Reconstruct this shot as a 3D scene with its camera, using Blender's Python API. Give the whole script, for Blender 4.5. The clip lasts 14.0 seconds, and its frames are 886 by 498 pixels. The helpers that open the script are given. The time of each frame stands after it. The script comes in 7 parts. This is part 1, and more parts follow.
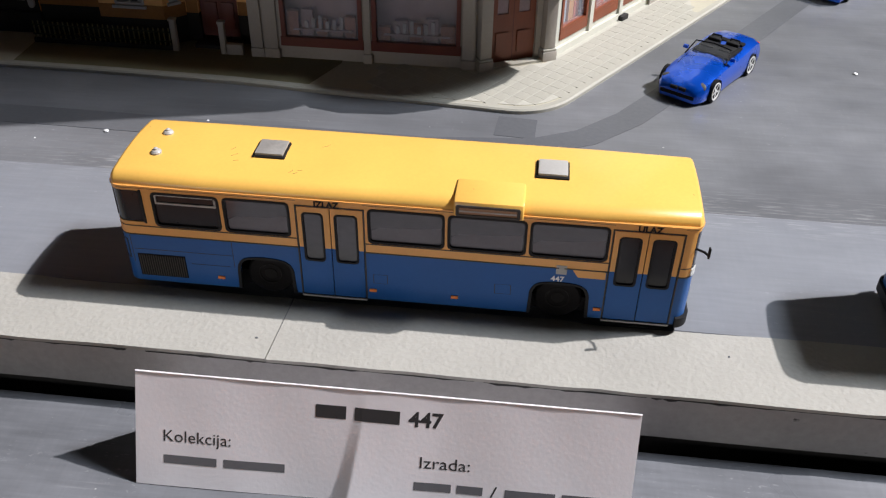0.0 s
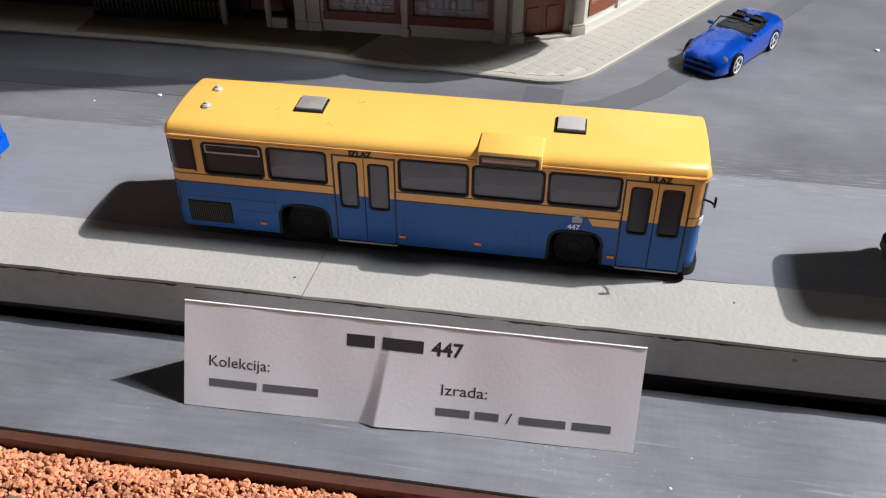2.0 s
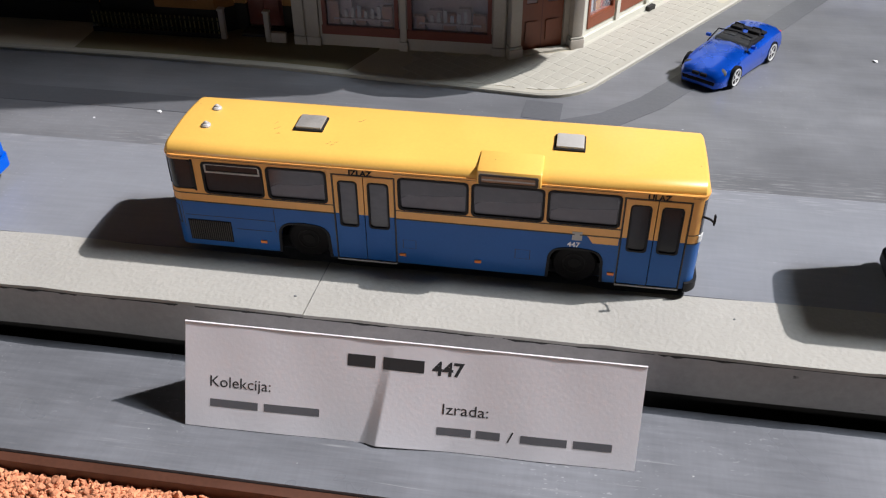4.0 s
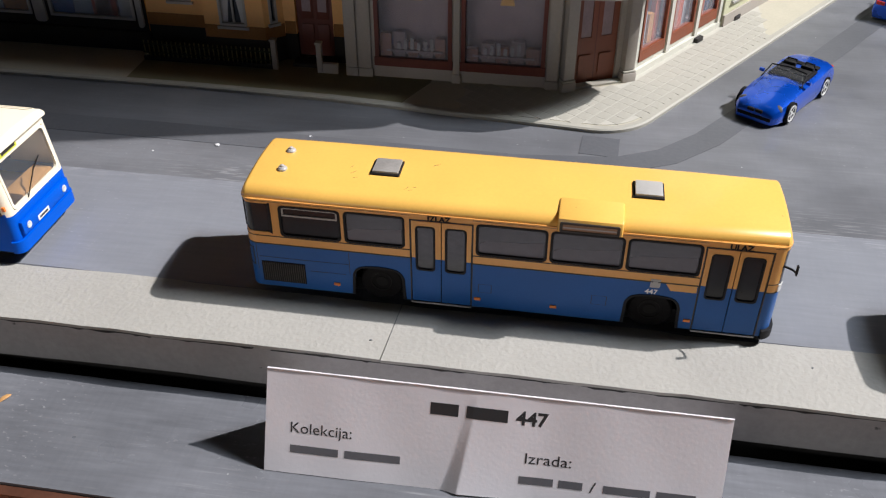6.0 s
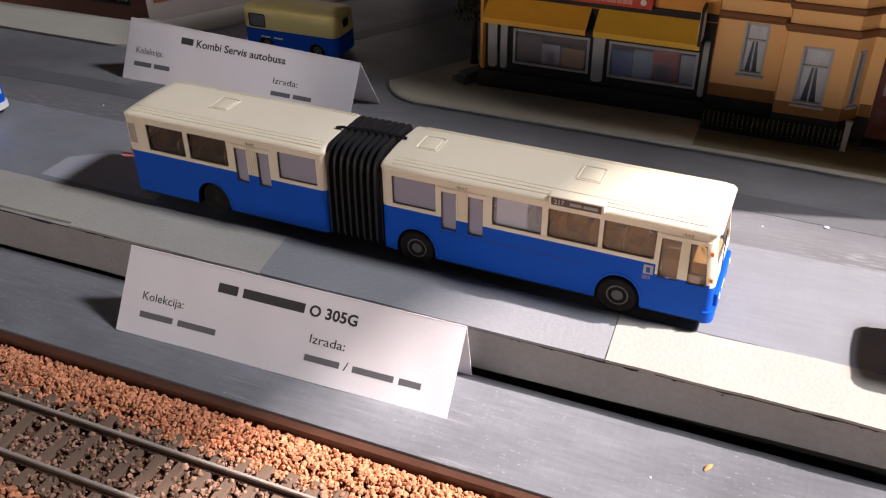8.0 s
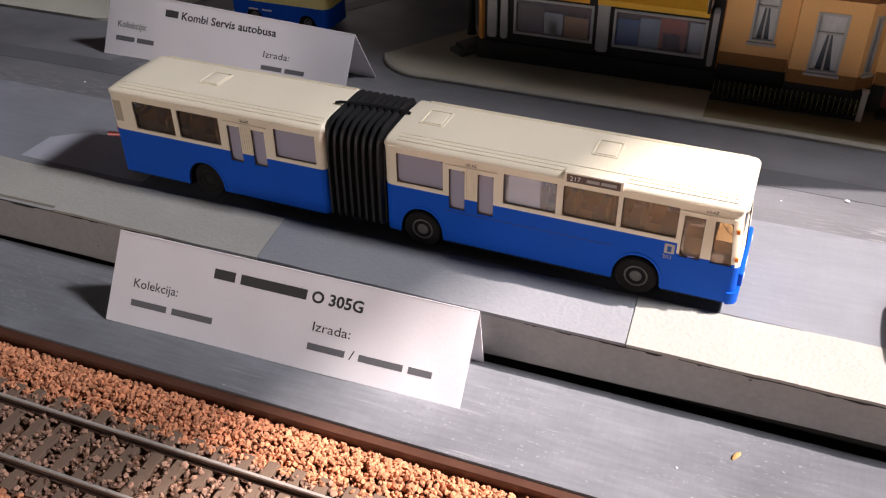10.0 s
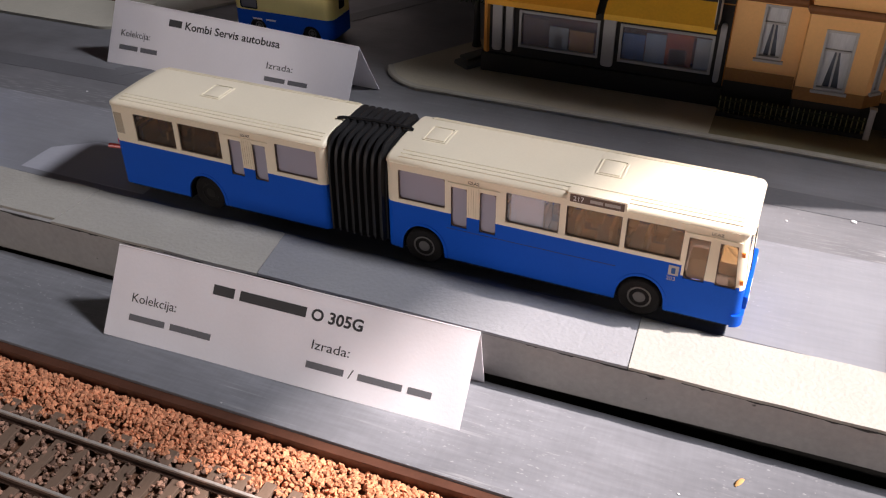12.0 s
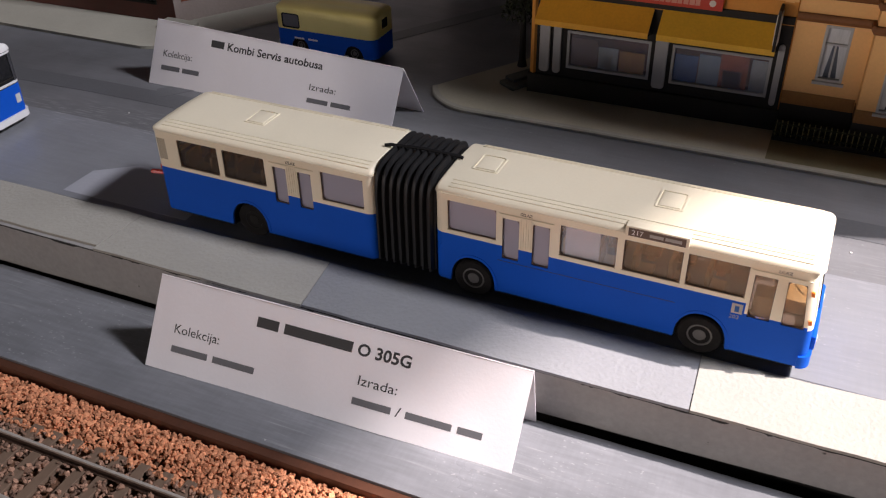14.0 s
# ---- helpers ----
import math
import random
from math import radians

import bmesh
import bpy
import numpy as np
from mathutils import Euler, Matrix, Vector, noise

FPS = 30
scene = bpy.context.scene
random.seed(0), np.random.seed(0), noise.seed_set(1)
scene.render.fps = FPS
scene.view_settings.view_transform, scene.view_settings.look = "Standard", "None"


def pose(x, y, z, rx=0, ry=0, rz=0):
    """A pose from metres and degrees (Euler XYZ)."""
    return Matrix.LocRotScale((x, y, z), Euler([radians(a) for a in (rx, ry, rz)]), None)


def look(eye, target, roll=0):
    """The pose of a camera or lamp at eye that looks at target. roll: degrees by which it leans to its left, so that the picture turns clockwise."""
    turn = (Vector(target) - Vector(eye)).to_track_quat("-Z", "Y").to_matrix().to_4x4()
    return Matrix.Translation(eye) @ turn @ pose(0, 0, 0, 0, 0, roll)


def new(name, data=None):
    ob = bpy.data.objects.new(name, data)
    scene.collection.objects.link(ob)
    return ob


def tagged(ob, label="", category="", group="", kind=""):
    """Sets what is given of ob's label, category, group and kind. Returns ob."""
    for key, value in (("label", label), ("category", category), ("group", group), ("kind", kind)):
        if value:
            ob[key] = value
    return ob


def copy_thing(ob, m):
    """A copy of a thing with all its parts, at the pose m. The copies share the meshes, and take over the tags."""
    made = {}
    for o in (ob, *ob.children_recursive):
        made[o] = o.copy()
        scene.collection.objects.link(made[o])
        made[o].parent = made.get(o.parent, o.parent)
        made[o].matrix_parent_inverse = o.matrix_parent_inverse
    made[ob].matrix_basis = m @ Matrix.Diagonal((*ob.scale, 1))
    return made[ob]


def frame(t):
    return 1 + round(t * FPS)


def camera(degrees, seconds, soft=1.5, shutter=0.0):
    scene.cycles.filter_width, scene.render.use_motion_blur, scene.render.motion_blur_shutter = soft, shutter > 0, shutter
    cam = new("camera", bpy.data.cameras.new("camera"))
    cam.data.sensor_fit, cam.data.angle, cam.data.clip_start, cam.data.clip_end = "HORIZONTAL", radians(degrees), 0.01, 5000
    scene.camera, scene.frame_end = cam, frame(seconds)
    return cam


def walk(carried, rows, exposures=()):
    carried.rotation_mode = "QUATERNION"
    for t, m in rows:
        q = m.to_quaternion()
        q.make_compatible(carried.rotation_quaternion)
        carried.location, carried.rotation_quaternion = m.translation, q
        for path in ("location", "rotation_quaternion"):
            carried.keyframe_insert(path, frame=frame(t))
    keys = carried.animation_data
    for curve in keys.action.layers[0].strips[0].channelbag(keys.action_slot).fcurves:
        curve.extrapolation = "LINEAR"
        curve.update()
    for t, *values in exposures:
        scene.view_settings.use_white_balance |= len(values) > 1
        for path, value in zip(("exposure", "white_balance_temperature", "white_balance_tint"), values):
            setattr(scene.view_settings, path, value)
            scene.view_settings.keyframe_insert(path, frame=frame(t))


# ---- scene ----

cam = camera(52.15, 14.0, 1.2)
# the camera's way: seconds, eye and target in millimetres, roll
PATH = [
    (0, (94.37, -162.15, 141.01), (77.37, -2.70, 21.47), 0.95),
    (0.5, (101.31, -169.35, 139.34), (81.23, -11.41, 18.31), 0.68),
    (1, (103.65, -178.56, 139.21), (80.85, -21.41, 17.62), 0.44),
    (1.5, (102.78, -181.13, 141.36), (79.34, -23.51, 20.51), 0.66),
    (2, (100.76, -181.50, 141.53), (74.99, -23.82, 21.22), 0.02),
    (2.5, (101.59, -181.84, 142.50), (75.99, -24.03, 22.32), -0.30),
    (3, (101.21, -181.08, 143.60), (75.60, -22.81, 24.04), -0.28),
    (5.5, (96.26, -177.85, 146.16), (69.69, -19.70, 26.65), -0.50),
    (6, (81.23, -177.14, 152.39), (54.94, -18.17, 33.90), -0.01),
    (6.5, (58.21, -180.49, 163.69), (22.53, -20.93, 48.51), 0.44),
    (6.7, (49.2, -181.0, 172.0), (5.1, -22.9, 57.8), -0.60),
    (7, (31.76, -183.46, 173.67), (-25.76, -25.10, 65.91), -0.93),
    (7.2, (15.6, -189.0, 171.3), (-49.0, -32.0, 65.4), -0.95),
    (7.5, (-18.40, -200.02, 166.10), (-85.03, -45.55, 57.94), -0.75),
    (7.7, (-37.0, -205.4, 166.9), (-102.5, -51.6, 57.3), -0.40),
    (8, (-56.05, -211.47, 162.96), (-120.78, -58.17, 52.01), -0.58),
    (8.5, (-64.97, -212.29, 159.72), (-126.20, -59.30, 46.39), -0.41),
    (10.8, (-67.98, -198.99, 156.05), (-127.84, -47.20, 40.39), -0.58),
    (11, (-68.13, -199.38, 157.48), (-128.06, -47.17, 42.41), -0.43),
    (11.5, (-67.73, -199.12, 157.37), (-129.47, -47.46, 42.53), -0.57),
    (12, (-68.43, -198.35, 158.24), (-129.64, -46.33, 43.59), -0.22),
    (12.5, (-68.31, -196.59, 158.65), (-131.23, -44.92, 44.47), -0.34),
    (13, (-70.65, -194.70, 157.70), (-136.21, -43.64, 44.20), -0.90),
    (13.5, (-72.90, -191.83, 156.86), (-139.65, -41.40, 43.22), -1.13),
    (14, (-77.47, -190.55, 158.84), (-145.36, -40.10, 45.89), -1.19),
]
walk(cam, [(t, look(Vector(eye) / 1000, Vector(target) / 1000, roll)) for t, eye, target, roll in PATH],
     [(0.0, 0.18, 6300, 13), (5.6, 0.18, 6300, 13), (6.5, 0.05, 6350, 13), (7.0, 0.55, 6650, 14), (7.5, 0.88, 6850, 19), (8.2, 1.01, 6850, 21), (14.0, 1.01, 6850, 21)])

K = 0.001  # all building below is in millimetres

# ---- light: sun and sky through the windows of the exhibition room, and an added south fill ----
SUN_TRAVEL = Vector((-0.88, -0.225, -1.0)).normalized()
world = bpy.data.worlds.new("sky")
scene.world = world
world.use_nodes = True
wn = world.node_tree.nodes
sky = wn.new("ShaderNodeTexSky")
sky.sky_type = "NISHITA"
sky.sun_disc = False
sky.sun_elevation = math.asin(-SUN_TRAVEL.z)
sky.sun_rotation = math.atan2(-SUN_TRAVEL.x, -SUN_TRAVEL.y)
wn["Background"].inputs["Strength"].default_value = 0.05
world.node_tree.links.new(sky.outputs["Color"], wn["Background"].inputs["Color"])

sun_data = bpy.data.lights.new("sun", "SUN")
sun_data.energy, sun_data.angle, sun_data.color = 4.7, radians(0.6), (1.0, 0.955, 0.925)
sun = new("sun", sun_data)
sun.matrix_world = look(-SUN_TRAVEL * 4, (0, 0, 0))


def window_lamp(name, centre, target, w, h, watts, colour):
    data = bpy.data.lights.new(name, "AREA")
    data.shape, data.size, data.size_y = "RECTANGLE", w, h
    data.energy, data.color = watts, colour
    ob = new(name, data)
    ob.matrix_world = look(centre, target)
    return ob


# ---- materials ----
def node_mat(name):
    m = bpy.data.materials.new(name)
    m.use_nodes = True
    return m, m.node_tree.nodes, m.node_tree.links, m.node_tree.nodes["Principled BSDF"]


def surface(name, rgb, rough=0.5, var=0.12, blotch=30.0, grain=1.2, bump=0.15, metal=0.0, spec=0.5, spots=None, island=0.0, relief=0.1, coat=0.0, stretch=(1, 1, 1), subsurf=0.0):
    """Paint, plastic, paper or stone: a base colour with blotches and grain (sizes in millimetres), fine relief, and dust or scuffs."""
    m, n, l, b = node_mat(name)
    tc = n.new("ShaderNodeTexCoord")
    mp = n.new("ShaderNodeMapping")
    mp.inputs["Scale"].default_value = stretch
    l.new(tc.outputs["Object"], mp.inputs["Vector"])
    big = n.new("ShaderNodeTexNoise")
    big.inputs["Scale"].default_value = 1000.0 / blotch
    big.inputs["Detail"].default_value = 6
    small = n.new("ShaderNodeTexNoise")
    small.inputs["Scale"].default_value = 1000.0 / grain
    small.inputs["Detail"].default_value = 4
    for t in (big, small):
        l.new(mp.outputs["Vector"], t.inputs["Vector"])
    mix = n.new("ShaderNodeMath")
    mix.operation = "MULTIPLY_ADD"
    mix.inputs[1].default_value = 0.6
    l.new(big.outputs["Fac"], mix.inputs[0])
    half = n.new("ShaderNodeMath")
    half.operation = "MULTIPLY"
    half.inputs[1].default_value = 0.4
    l.new(small.outputs["Fac"], half.inputs[0])
    l.new(half.outputs[0], mix.inputs[2])
    last = mix.outputs[0]
    if island:
        geo = n.new("ShaderNodeNewGeometry")
        add = n.new("ShaderNodeMath")
        add.operation = "MULTIPLY_ADD"
        add.inputs[1].default_value = island
        l.new(geo.outputs["Random Per Island"], add.inputs[0])
        l.new(last, add.inputs[2])
        sub = n.new("ShaderNodeMath")
        sub.operation = "SUBTRACT"
        sub.inputs[1].default_value = island / 2
        l.new(add.outputs[0], sub.inputs[0])
        last = sub.outputs[0]
    ramp = n.new("ShaderNodeValToRGB")
    lo, hi = ramp.color_ramp.elements
    lo.position, hi.position = 0.25, 0.75
    lo.color = (*[c * (1 - var) for c in rgb], 1)
    hi.color = (*[min(1, c * (1 + var)) for c in rgb], 1)
    l.new(last, ramp.inputs["Fac"])
    colour = ramp.outputs["Color"]
    if spots:
        srgb, size, threshold, sstretch = spots
        mp2 = n.new("ShaderNodeMapping")
        mp2.inputs["Scale"].default_value = sstretch
        l.new(tc.outputs["Object"], mp2.inputs["Vector"])
        dust = n.new("ShaderNodeTexNoise")
        dust.inputs["Scale"].default_value = 1000.0 / size
        dust.inputs["Detail"].default_value = 3
        l.new(mp2.outputs["Vector"], dust.inputs["Vector"])
        cut = n.new("ShaderNodeMapRange")
        cut.inputs["From Min"].default_value, cut.inputs["From Max"].default_value = threshold, threshold + 0.05
        l.new(dust.outputs["Fac"], cut.inputs["Value"])
        blend = n.new("ShaderNodeMix")
        blend.data_type = "RGBA"
        l.new(cut.outputs["Result"], blend.inputs["Factor"])
        l.new(colour, blend.inputs["A"])
        blend.inputs["B"].default_value = (*srgb, 1)
        colour = blend.outputs["Result"]
    l.new(colour, b.inputs["Base Color"])
    rr_ = n.new("ShaderNodeMapRange")
    rr_.inputs["To Min"].default_value, rr_.inputs["To Max"].default_value = max(0.03, rough - 0.08), min(1, rough + 0.08)
    l.new(big.outputs["Fac"], rr_.inputs["Value"])
    l.new(rr_.outputs["Result"], b.inputs["Roughness"])
    b.inputs["Metallic"].default_value = metal
    b.inputs["Specular IOR Level"].default_value = spec
    b.inputs["Coat Weight"].default_value = coat
    b.inputs["Coat Roughness"].default_value = 0.12
    if subsurf:
        b.inputs["Subsurface Weight"].default_value = subsurf
        b.inputs["Subsurface Radius"].default_value = (0.001, 0.001, 0.001)
    if bump:
        bp = n.new("ShaderNodeBump")
        bp.inputs["Strength"].default_value = bump
        bp.inputs["Distance"].default_value = relief * K
        l.new(small.outputs["Fac"], bp.inputs["Height"])
        l.new(bp.outputs["Normal"], b.inputs["Normal"])
    return m


def clear_glass(name, rgb=(0.9, 0.92, 0.95), rough=0.03, alpha=0.25):
    m, n, l, b = node_mat(name)
    b.inputs["Base Color"].default_value = (*rgb, 1)
    b.inputs["Roughness"].default_value = rough
    b.inputs["Alpha"].default_value = alpha
    return m


def worn_board(name, rgb, rough, streak, mask_mm, streak_mm, stretch, seed, amount=0.62, bump=0.5, strength=0.35, even=1.0, brush=0.05, band=None):
    """Brushed paint: uneven coats, fine brush relief along x, and clusters of pale scratches."""
    m, n, l, b = node_mat(name)
    tc = n.new("ShaderNodeTexCoord")

    def noise_at(size, sx, sy, shift, detail=4, turn=0.0, bend=0.0):
        mp = n.new("ShaderNodeMapping")
        mp.vector_type = "POINT"
        mp.inputs["Rotation"].default_value = (0, 0, radians(turn))
        mp.inputs["Scale"].default_value = (sx, sy, 1)
        mp.inputs["Location"].default_value = (shift, shift * 0.7, 0)
        l.new(tc.outputs["Object"], mp.inputs["Vector"])
        t = n.new("ShaderNodeTexNoise")
        t.inputs["Scale"].default_value = 1000.0 / size
        t.inputs["Detail"].default_value = detail
        t.inputs["Distortion"].default_value = bend
        l.new(mp.outputs["Vector"], t.inputs["Vector"])
        return t.outputs["Fac"]

    def ranged(value, a, c, lo, hi):
        r = n.new("ShaderNodeMapRange")
        r.inputs["From Min"].default_value, r.inputs["From Max"].default_value = a, c
        r.inputs["To Min"].default_value, r.inputs["To Max"].default_value = lo, hi
        l.new(value, r.inputs["Value"])
        return r.outputs["Result"]

    def times(a, c):
        k = n.new("ShaderNodeMath")
        k.operation = "MULTIPLY"
        l.new(a, k.inputs[0])
        l.new(c, k.inputs[1])
        return k.outputs[0]

    coat = ranged(noise_at(70, 0.5, 1, seed), 0.3, 0.7, 1 - 0.26 * even, 1 + 0.26 * even)
    fine = ranged(noise_at(1.5, 0.12, 1, seed + 3), 0.3, 0.7, 1 - brush, 1 + brush)
    mid = ranged(noise_at(14, 0.6, 1, seed + 5), 0.3, 0.7, 1 - 0.12 * even, 1 + 0.12 * even)
    weft = ranged(noise_at(1.1, 1, 0.12, seed + 7), 0.3, 0.7, 1 - brush * 0.4, 1 + brush * 0.4)
    shade = times(times(times(coat, fine), mid), weft)
    hue = n.new("ShaderNodeMix")
    hue.data_type, hue.blend_type = "RGBA", "MULTIPLY"
    hue.inputs["Factor"].default_value = 1
    hue.inputs["A"].default_value = (*rgb, 1)
    l.new(shade, hue.inputs["B"])
    scr = times(ranged(noise_at(streak_mm, stretch, 1, seed + 9, 2), amount, amount + 0.06, 0, 1), ranged(noise_at(mask_mm, 1, 1, seed + 11), 0.5, 0.64, 0, strength))
    for turn, more in ((24, 41), (-14, 47)):
        wisp = times(ranged(noise_at(1.3, 0.045, 1, seed + more, 3, turn, 0.35), 0.62, 0.70, 0, 1), ranged(noise_at(38, 1, 1, seed + more + 2), 0.5, 0.62, 0, strength * (0.2 if band else 0.75)))
        top = n.new("ShaderNodeMath")
        top.operation = "MAXIMUM"
        l.new(scr, top.inputs[0])
        l.new(wisp, top.inputs[1])
        scr = top.outputs[0]
    if band:
        # a scuffed band along the board, about y = band[0] and band[1] wide, in metres
        axes = n.new("ShaderNodeSeparateXYZ")
        l.new(tc.outputs["Object"], axes.inputs[0])
        off = n.new("ShaderNodeMath")
        off.operation = "SUBTRACT"
        off.inputs[1].default_value = band[0]
        l.new(axes.outputs["Y"], off.inputs[0])
        near = n.new("ShaderNodeMath")
        near.operation = "ABSOLUTE"
        l.new(off.outputs[0], near.inputs[0])
        scuff = times(ranged(noise_at(0.8, 0.10, 1, seed + 31, 3), 0.52, 0.64, 0, 1), times(ranged(near.outputs[0], 0, band[1], 0.6, 0), ranged(noise_at(60, 1, 1, seed + 33), 0.42, 0.62, 0.1, 1)))
        most = n.new("ShaderNodeMath")
        most.operation = "MAXIMUM"
        l.new(scr, most.inputs[0])
        l.new(scuff, most.inputs[1])
        scr = most.outputs[0]
    mix = n.new("ShaderNodeMix")
    mix.data_type = "RGBA"
    l.new(scr, mix.inputs["Factor"])
    l.new(hue.outputs["Result"], mix.inputs["A"])
    mix.inputs["B"].default_value = (*streak, 1)
    specks = n.new("ShaderNodeMix")
    specks.data_type = "RGBA"
    l.new(ranged(noise_at(1.7, 1, 1, seed + 21, 2), 0.775, 0.80, 0, 0.8), specks.inputs["Factor"])
    l.new(mix.outputs["Result"], specks.inputs["A"])
    specks.inputs["B"].default_value = (0.55, 0.54, 0.52, 1)
    l.new(specks.outputs["Result"], b.inputs["Base Color"])
    l.new(ranged(noise_at(25, 1, 1, seed + 2), 0.3, 0.7, rough - 0.1, rough + 0.12), b.inputs["Roughness"])
    bp = n.new("ShaderNodeBump")
    bp.inputs["Strength"].default_value = bump
    bp.inputs["Distance"].default_value = 0.15 * K
    l.new(fine, bp.inputs["Height"])
    l.new(bp.outputs["Normal"], b.inputs["Normal"])
    return m


M_LANE = worn_board("blue-grey lane paint", (0.20, 0.209, 0.228), 0.42, (0.42, 0.42, 0.43), 75, 0.7, 0.35, 8.1, 0.66, 0.45, 0.4, 0.45, 0.05, (0.053, 0.012))
M_ROAD = worn_board("road paint", (0.142, 0.146, 0.155), 0.42, (0.40, 0.40, 0.40), 60, 0.8, 0.5, 1.3, 0.675, 0.6, 0.45, 1.0, 0.055, (0.056, 0.014))
M_LANEPATCH = surface("pale lane repair paint", (0.34, 0.35, 0.39), 0.5, 0.08, 30, 1.5, 0.3)
M_STRIPE = surface("dark filled stripe", (0.10, 0.104, 0.112), 0.5, 0.18, 30, 1.5, 0.4)
M_STRIP = surface("beige kerb strip", (0.345, 0.333, 0.297), 0.75, 0.10, 25, 1.2, 0.9, relief=0.25)
M_STRIPGREY = surface("grey painted kerb strip", (0.245, 0.252, 0.265), 0.6, 0.10, 25, 1.2, 0.8, relief=0.25)
M_EDGE = surface("grey board edge", (0.31, 0.30, 0.29), 0.6, 0.2, 22, 1.5, 0.6, spots=((0.05, 0.05, 0.05), 3, 0.74, (0.7, 1, 1)), relief=0.2)
M_LEDGE = worn_board("grey painted ledge", (0.165, 0.171, 0.185), 0.36, (0.42, 0.42, 0.42), 45, 0.7, 0.45, 4.7, 0.655, 1.0, 0.42, 1.0, 0.10)
# near-black: shade in the gaps as colour, also worn and peeled paint
M_SHADEWEAR = surface("near-black for gap shade and worn paint", (0.02, 0.019, 0.018), 0.8, 0.3, 8, 1.0, 0.2)
M_BROWN = surface("rust brown board edge", (0.075, 0.027, 0.014), 0.55, 0.35, 14, 1.0, 0.5)
M_BALLAST = surface("orange-brown ballast", (0.56, 0.23, 0.115), 0.85, 0.32, 4.0, 0.6, 0.6, island=0.55)
M_BALLASTD = surface("dusty brown ballast", (0.27, 0.15, 0.10), 0.85, 0.5, 4.0, 0.6, 0.6, island=0.75)
M_BED = surface("ballast bed", (0.16, 0.075, 0.04), 0.9, 0.4, 6, 1.0, 0.8, relief=0.4)
M_SLEEPER = surface("brown sleeper", (0.17, 0.11, 0.075), 0.7, 0.25, 6, 0.6, 0.5, stretch=(1, 0.2, 1))
M_RAIL = surface("rusty rail side", (0.09, 0.05, 0.035), 0.6, 0.3, 5, 0.8, 0.4)
M_RAILTOP = surface("polished rail head", (0.52, 0.47, 0.42), 0.32, 0.15, 8, 0.5, 0.2, metal=0.35)
M_PAPER = surface("white paper", (0.89, 0.865, 0.89), 0.75, 0.03, 12, 0.9, 0.4, spec=0.3, relief=0.1)
pn, pl = M_PAPER.node_tree.nodes, M_PAPER.node_tree.links
thin = pn.new("ShaderNodeBsdfTranslucent")
thin.inputs["Color"].default_value = (0.86, 0.82, 0.80, 1)
both = pn.new("ShaderNodeMixShader")
both.inputs["Fac"].default_value = 0.22
pl.new(pn["Principled BSDF"].outputs["BSDF"], both.inputs[1])
pl.new(thin.outputs["BSDF"], both.inputs[2])
pl.new(both.outputs["Shader"], pn["Material Output"].inputs["Surface"])
M_INK = surface("black ink", (0.02, 0.02, 0.022), 0.6, 0.1, 3, 0.5, 0.0)
M_YROOF = surface("yellow bus paint", (0.83, 0.478, 0.10), 0.36, 0.08, 18, 0.8, 0.12, coat=0.3, spots=((0.35, 0.2, 0.05), 1.6, 0.76, (1, 1, 1)))
M_YBAND = surface("beige-yellow bus paint", (0.74, 0.36, 0.085), 0.4, 0.07, 12, 0.8, 0.1, coat=0.2)
M_B1BLUE = surface("medium blue bus paint", (0.013, 0.09, 0.30), 0.36, 0.1, 14, 0.8, 0.08, spec=0.25, coat=0.08)
M_CREAM = surface("cream bus plastic", (0.83, 0.755, 0.585), 0.42, 0.04, 16, 0.8, 0.08, coat=0.15)
M_B2BLUE = surface("bright blue bus plastic", (0.0, 0.085, 0.52), 0.45, 0.06, 16, 0.8, 0.06, spec=0.12)
M_WHITE = surface("white bus paint", (0.74, 0.74, 0.74), 0.35, 0.04, 16, 0.8, 0.05, coat=0.3)
M_RUBBER = surface("black rubber", (0.012, 0.012, 0.013), 0.6, 0.3, 4, 0.5, 0.2, spec=0.2)
M_TYRE = surface("dusty black tyre", (0.013, 0.012, 0.012), 0.75, 0.4, 3, 0.4, 0.4, spec=0.12)
M_CHASSIS = surface("black chassis", (0.008, 0.008, 0.009), 0.6, 0.2, 6, 0.6, 0.1, spec=0.15)
M_BELLOW = surface("black bellows", (0.012, 0.012, 0.013), 0.5, 0.3, 5, 0.6, 0.2, spec=0.3)
M_HUB = surface("grey hub", (0.11, 0.105, 0.10), 0.45, 0.2, 2, 0.3, 0.2, metal=0.4)
M_HATCHDARK = surface("weathered grey hatch cover", (0.27, 0.255, 0.235), 0.4, 0.25, 4, 0.6, 0.3)
M_HATCH = surface("grey hatch cover", (0.40, 0.385, 0.36), 0.45, 0.12, 4, 0.6, 0.2)
M_ORANGE = surface("orange lamp", (0.85, 0.22, 0.03), 0.3, 0.05, 2, 0.3, 0.0)
M_RED = surface("red lamp", (0.55, 0.03, 0.02), 0.3, 0.05, 2, 0.3, 0.0)
M_LAMP = surface("clear head lamp", (0.75, 0.75, 0.72), 0.15, 0.05, 2, 0.3, 0.0, metal=0.3)
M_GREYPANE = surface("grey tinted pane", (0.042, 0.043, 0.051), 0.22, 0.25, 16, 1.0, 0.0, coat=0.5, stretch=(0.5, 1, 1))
M_PALEPANE = surface("pale grey pane layer", (0.115, 0.113, 0.13), 0.35, 0.15, 10, 1.0, 0.0)
M_PALESCREEN = surface("pale lilac screen", (0.42, 0.40, 0.47), 0.5, 0.08, 10, 1.0, 0.0)
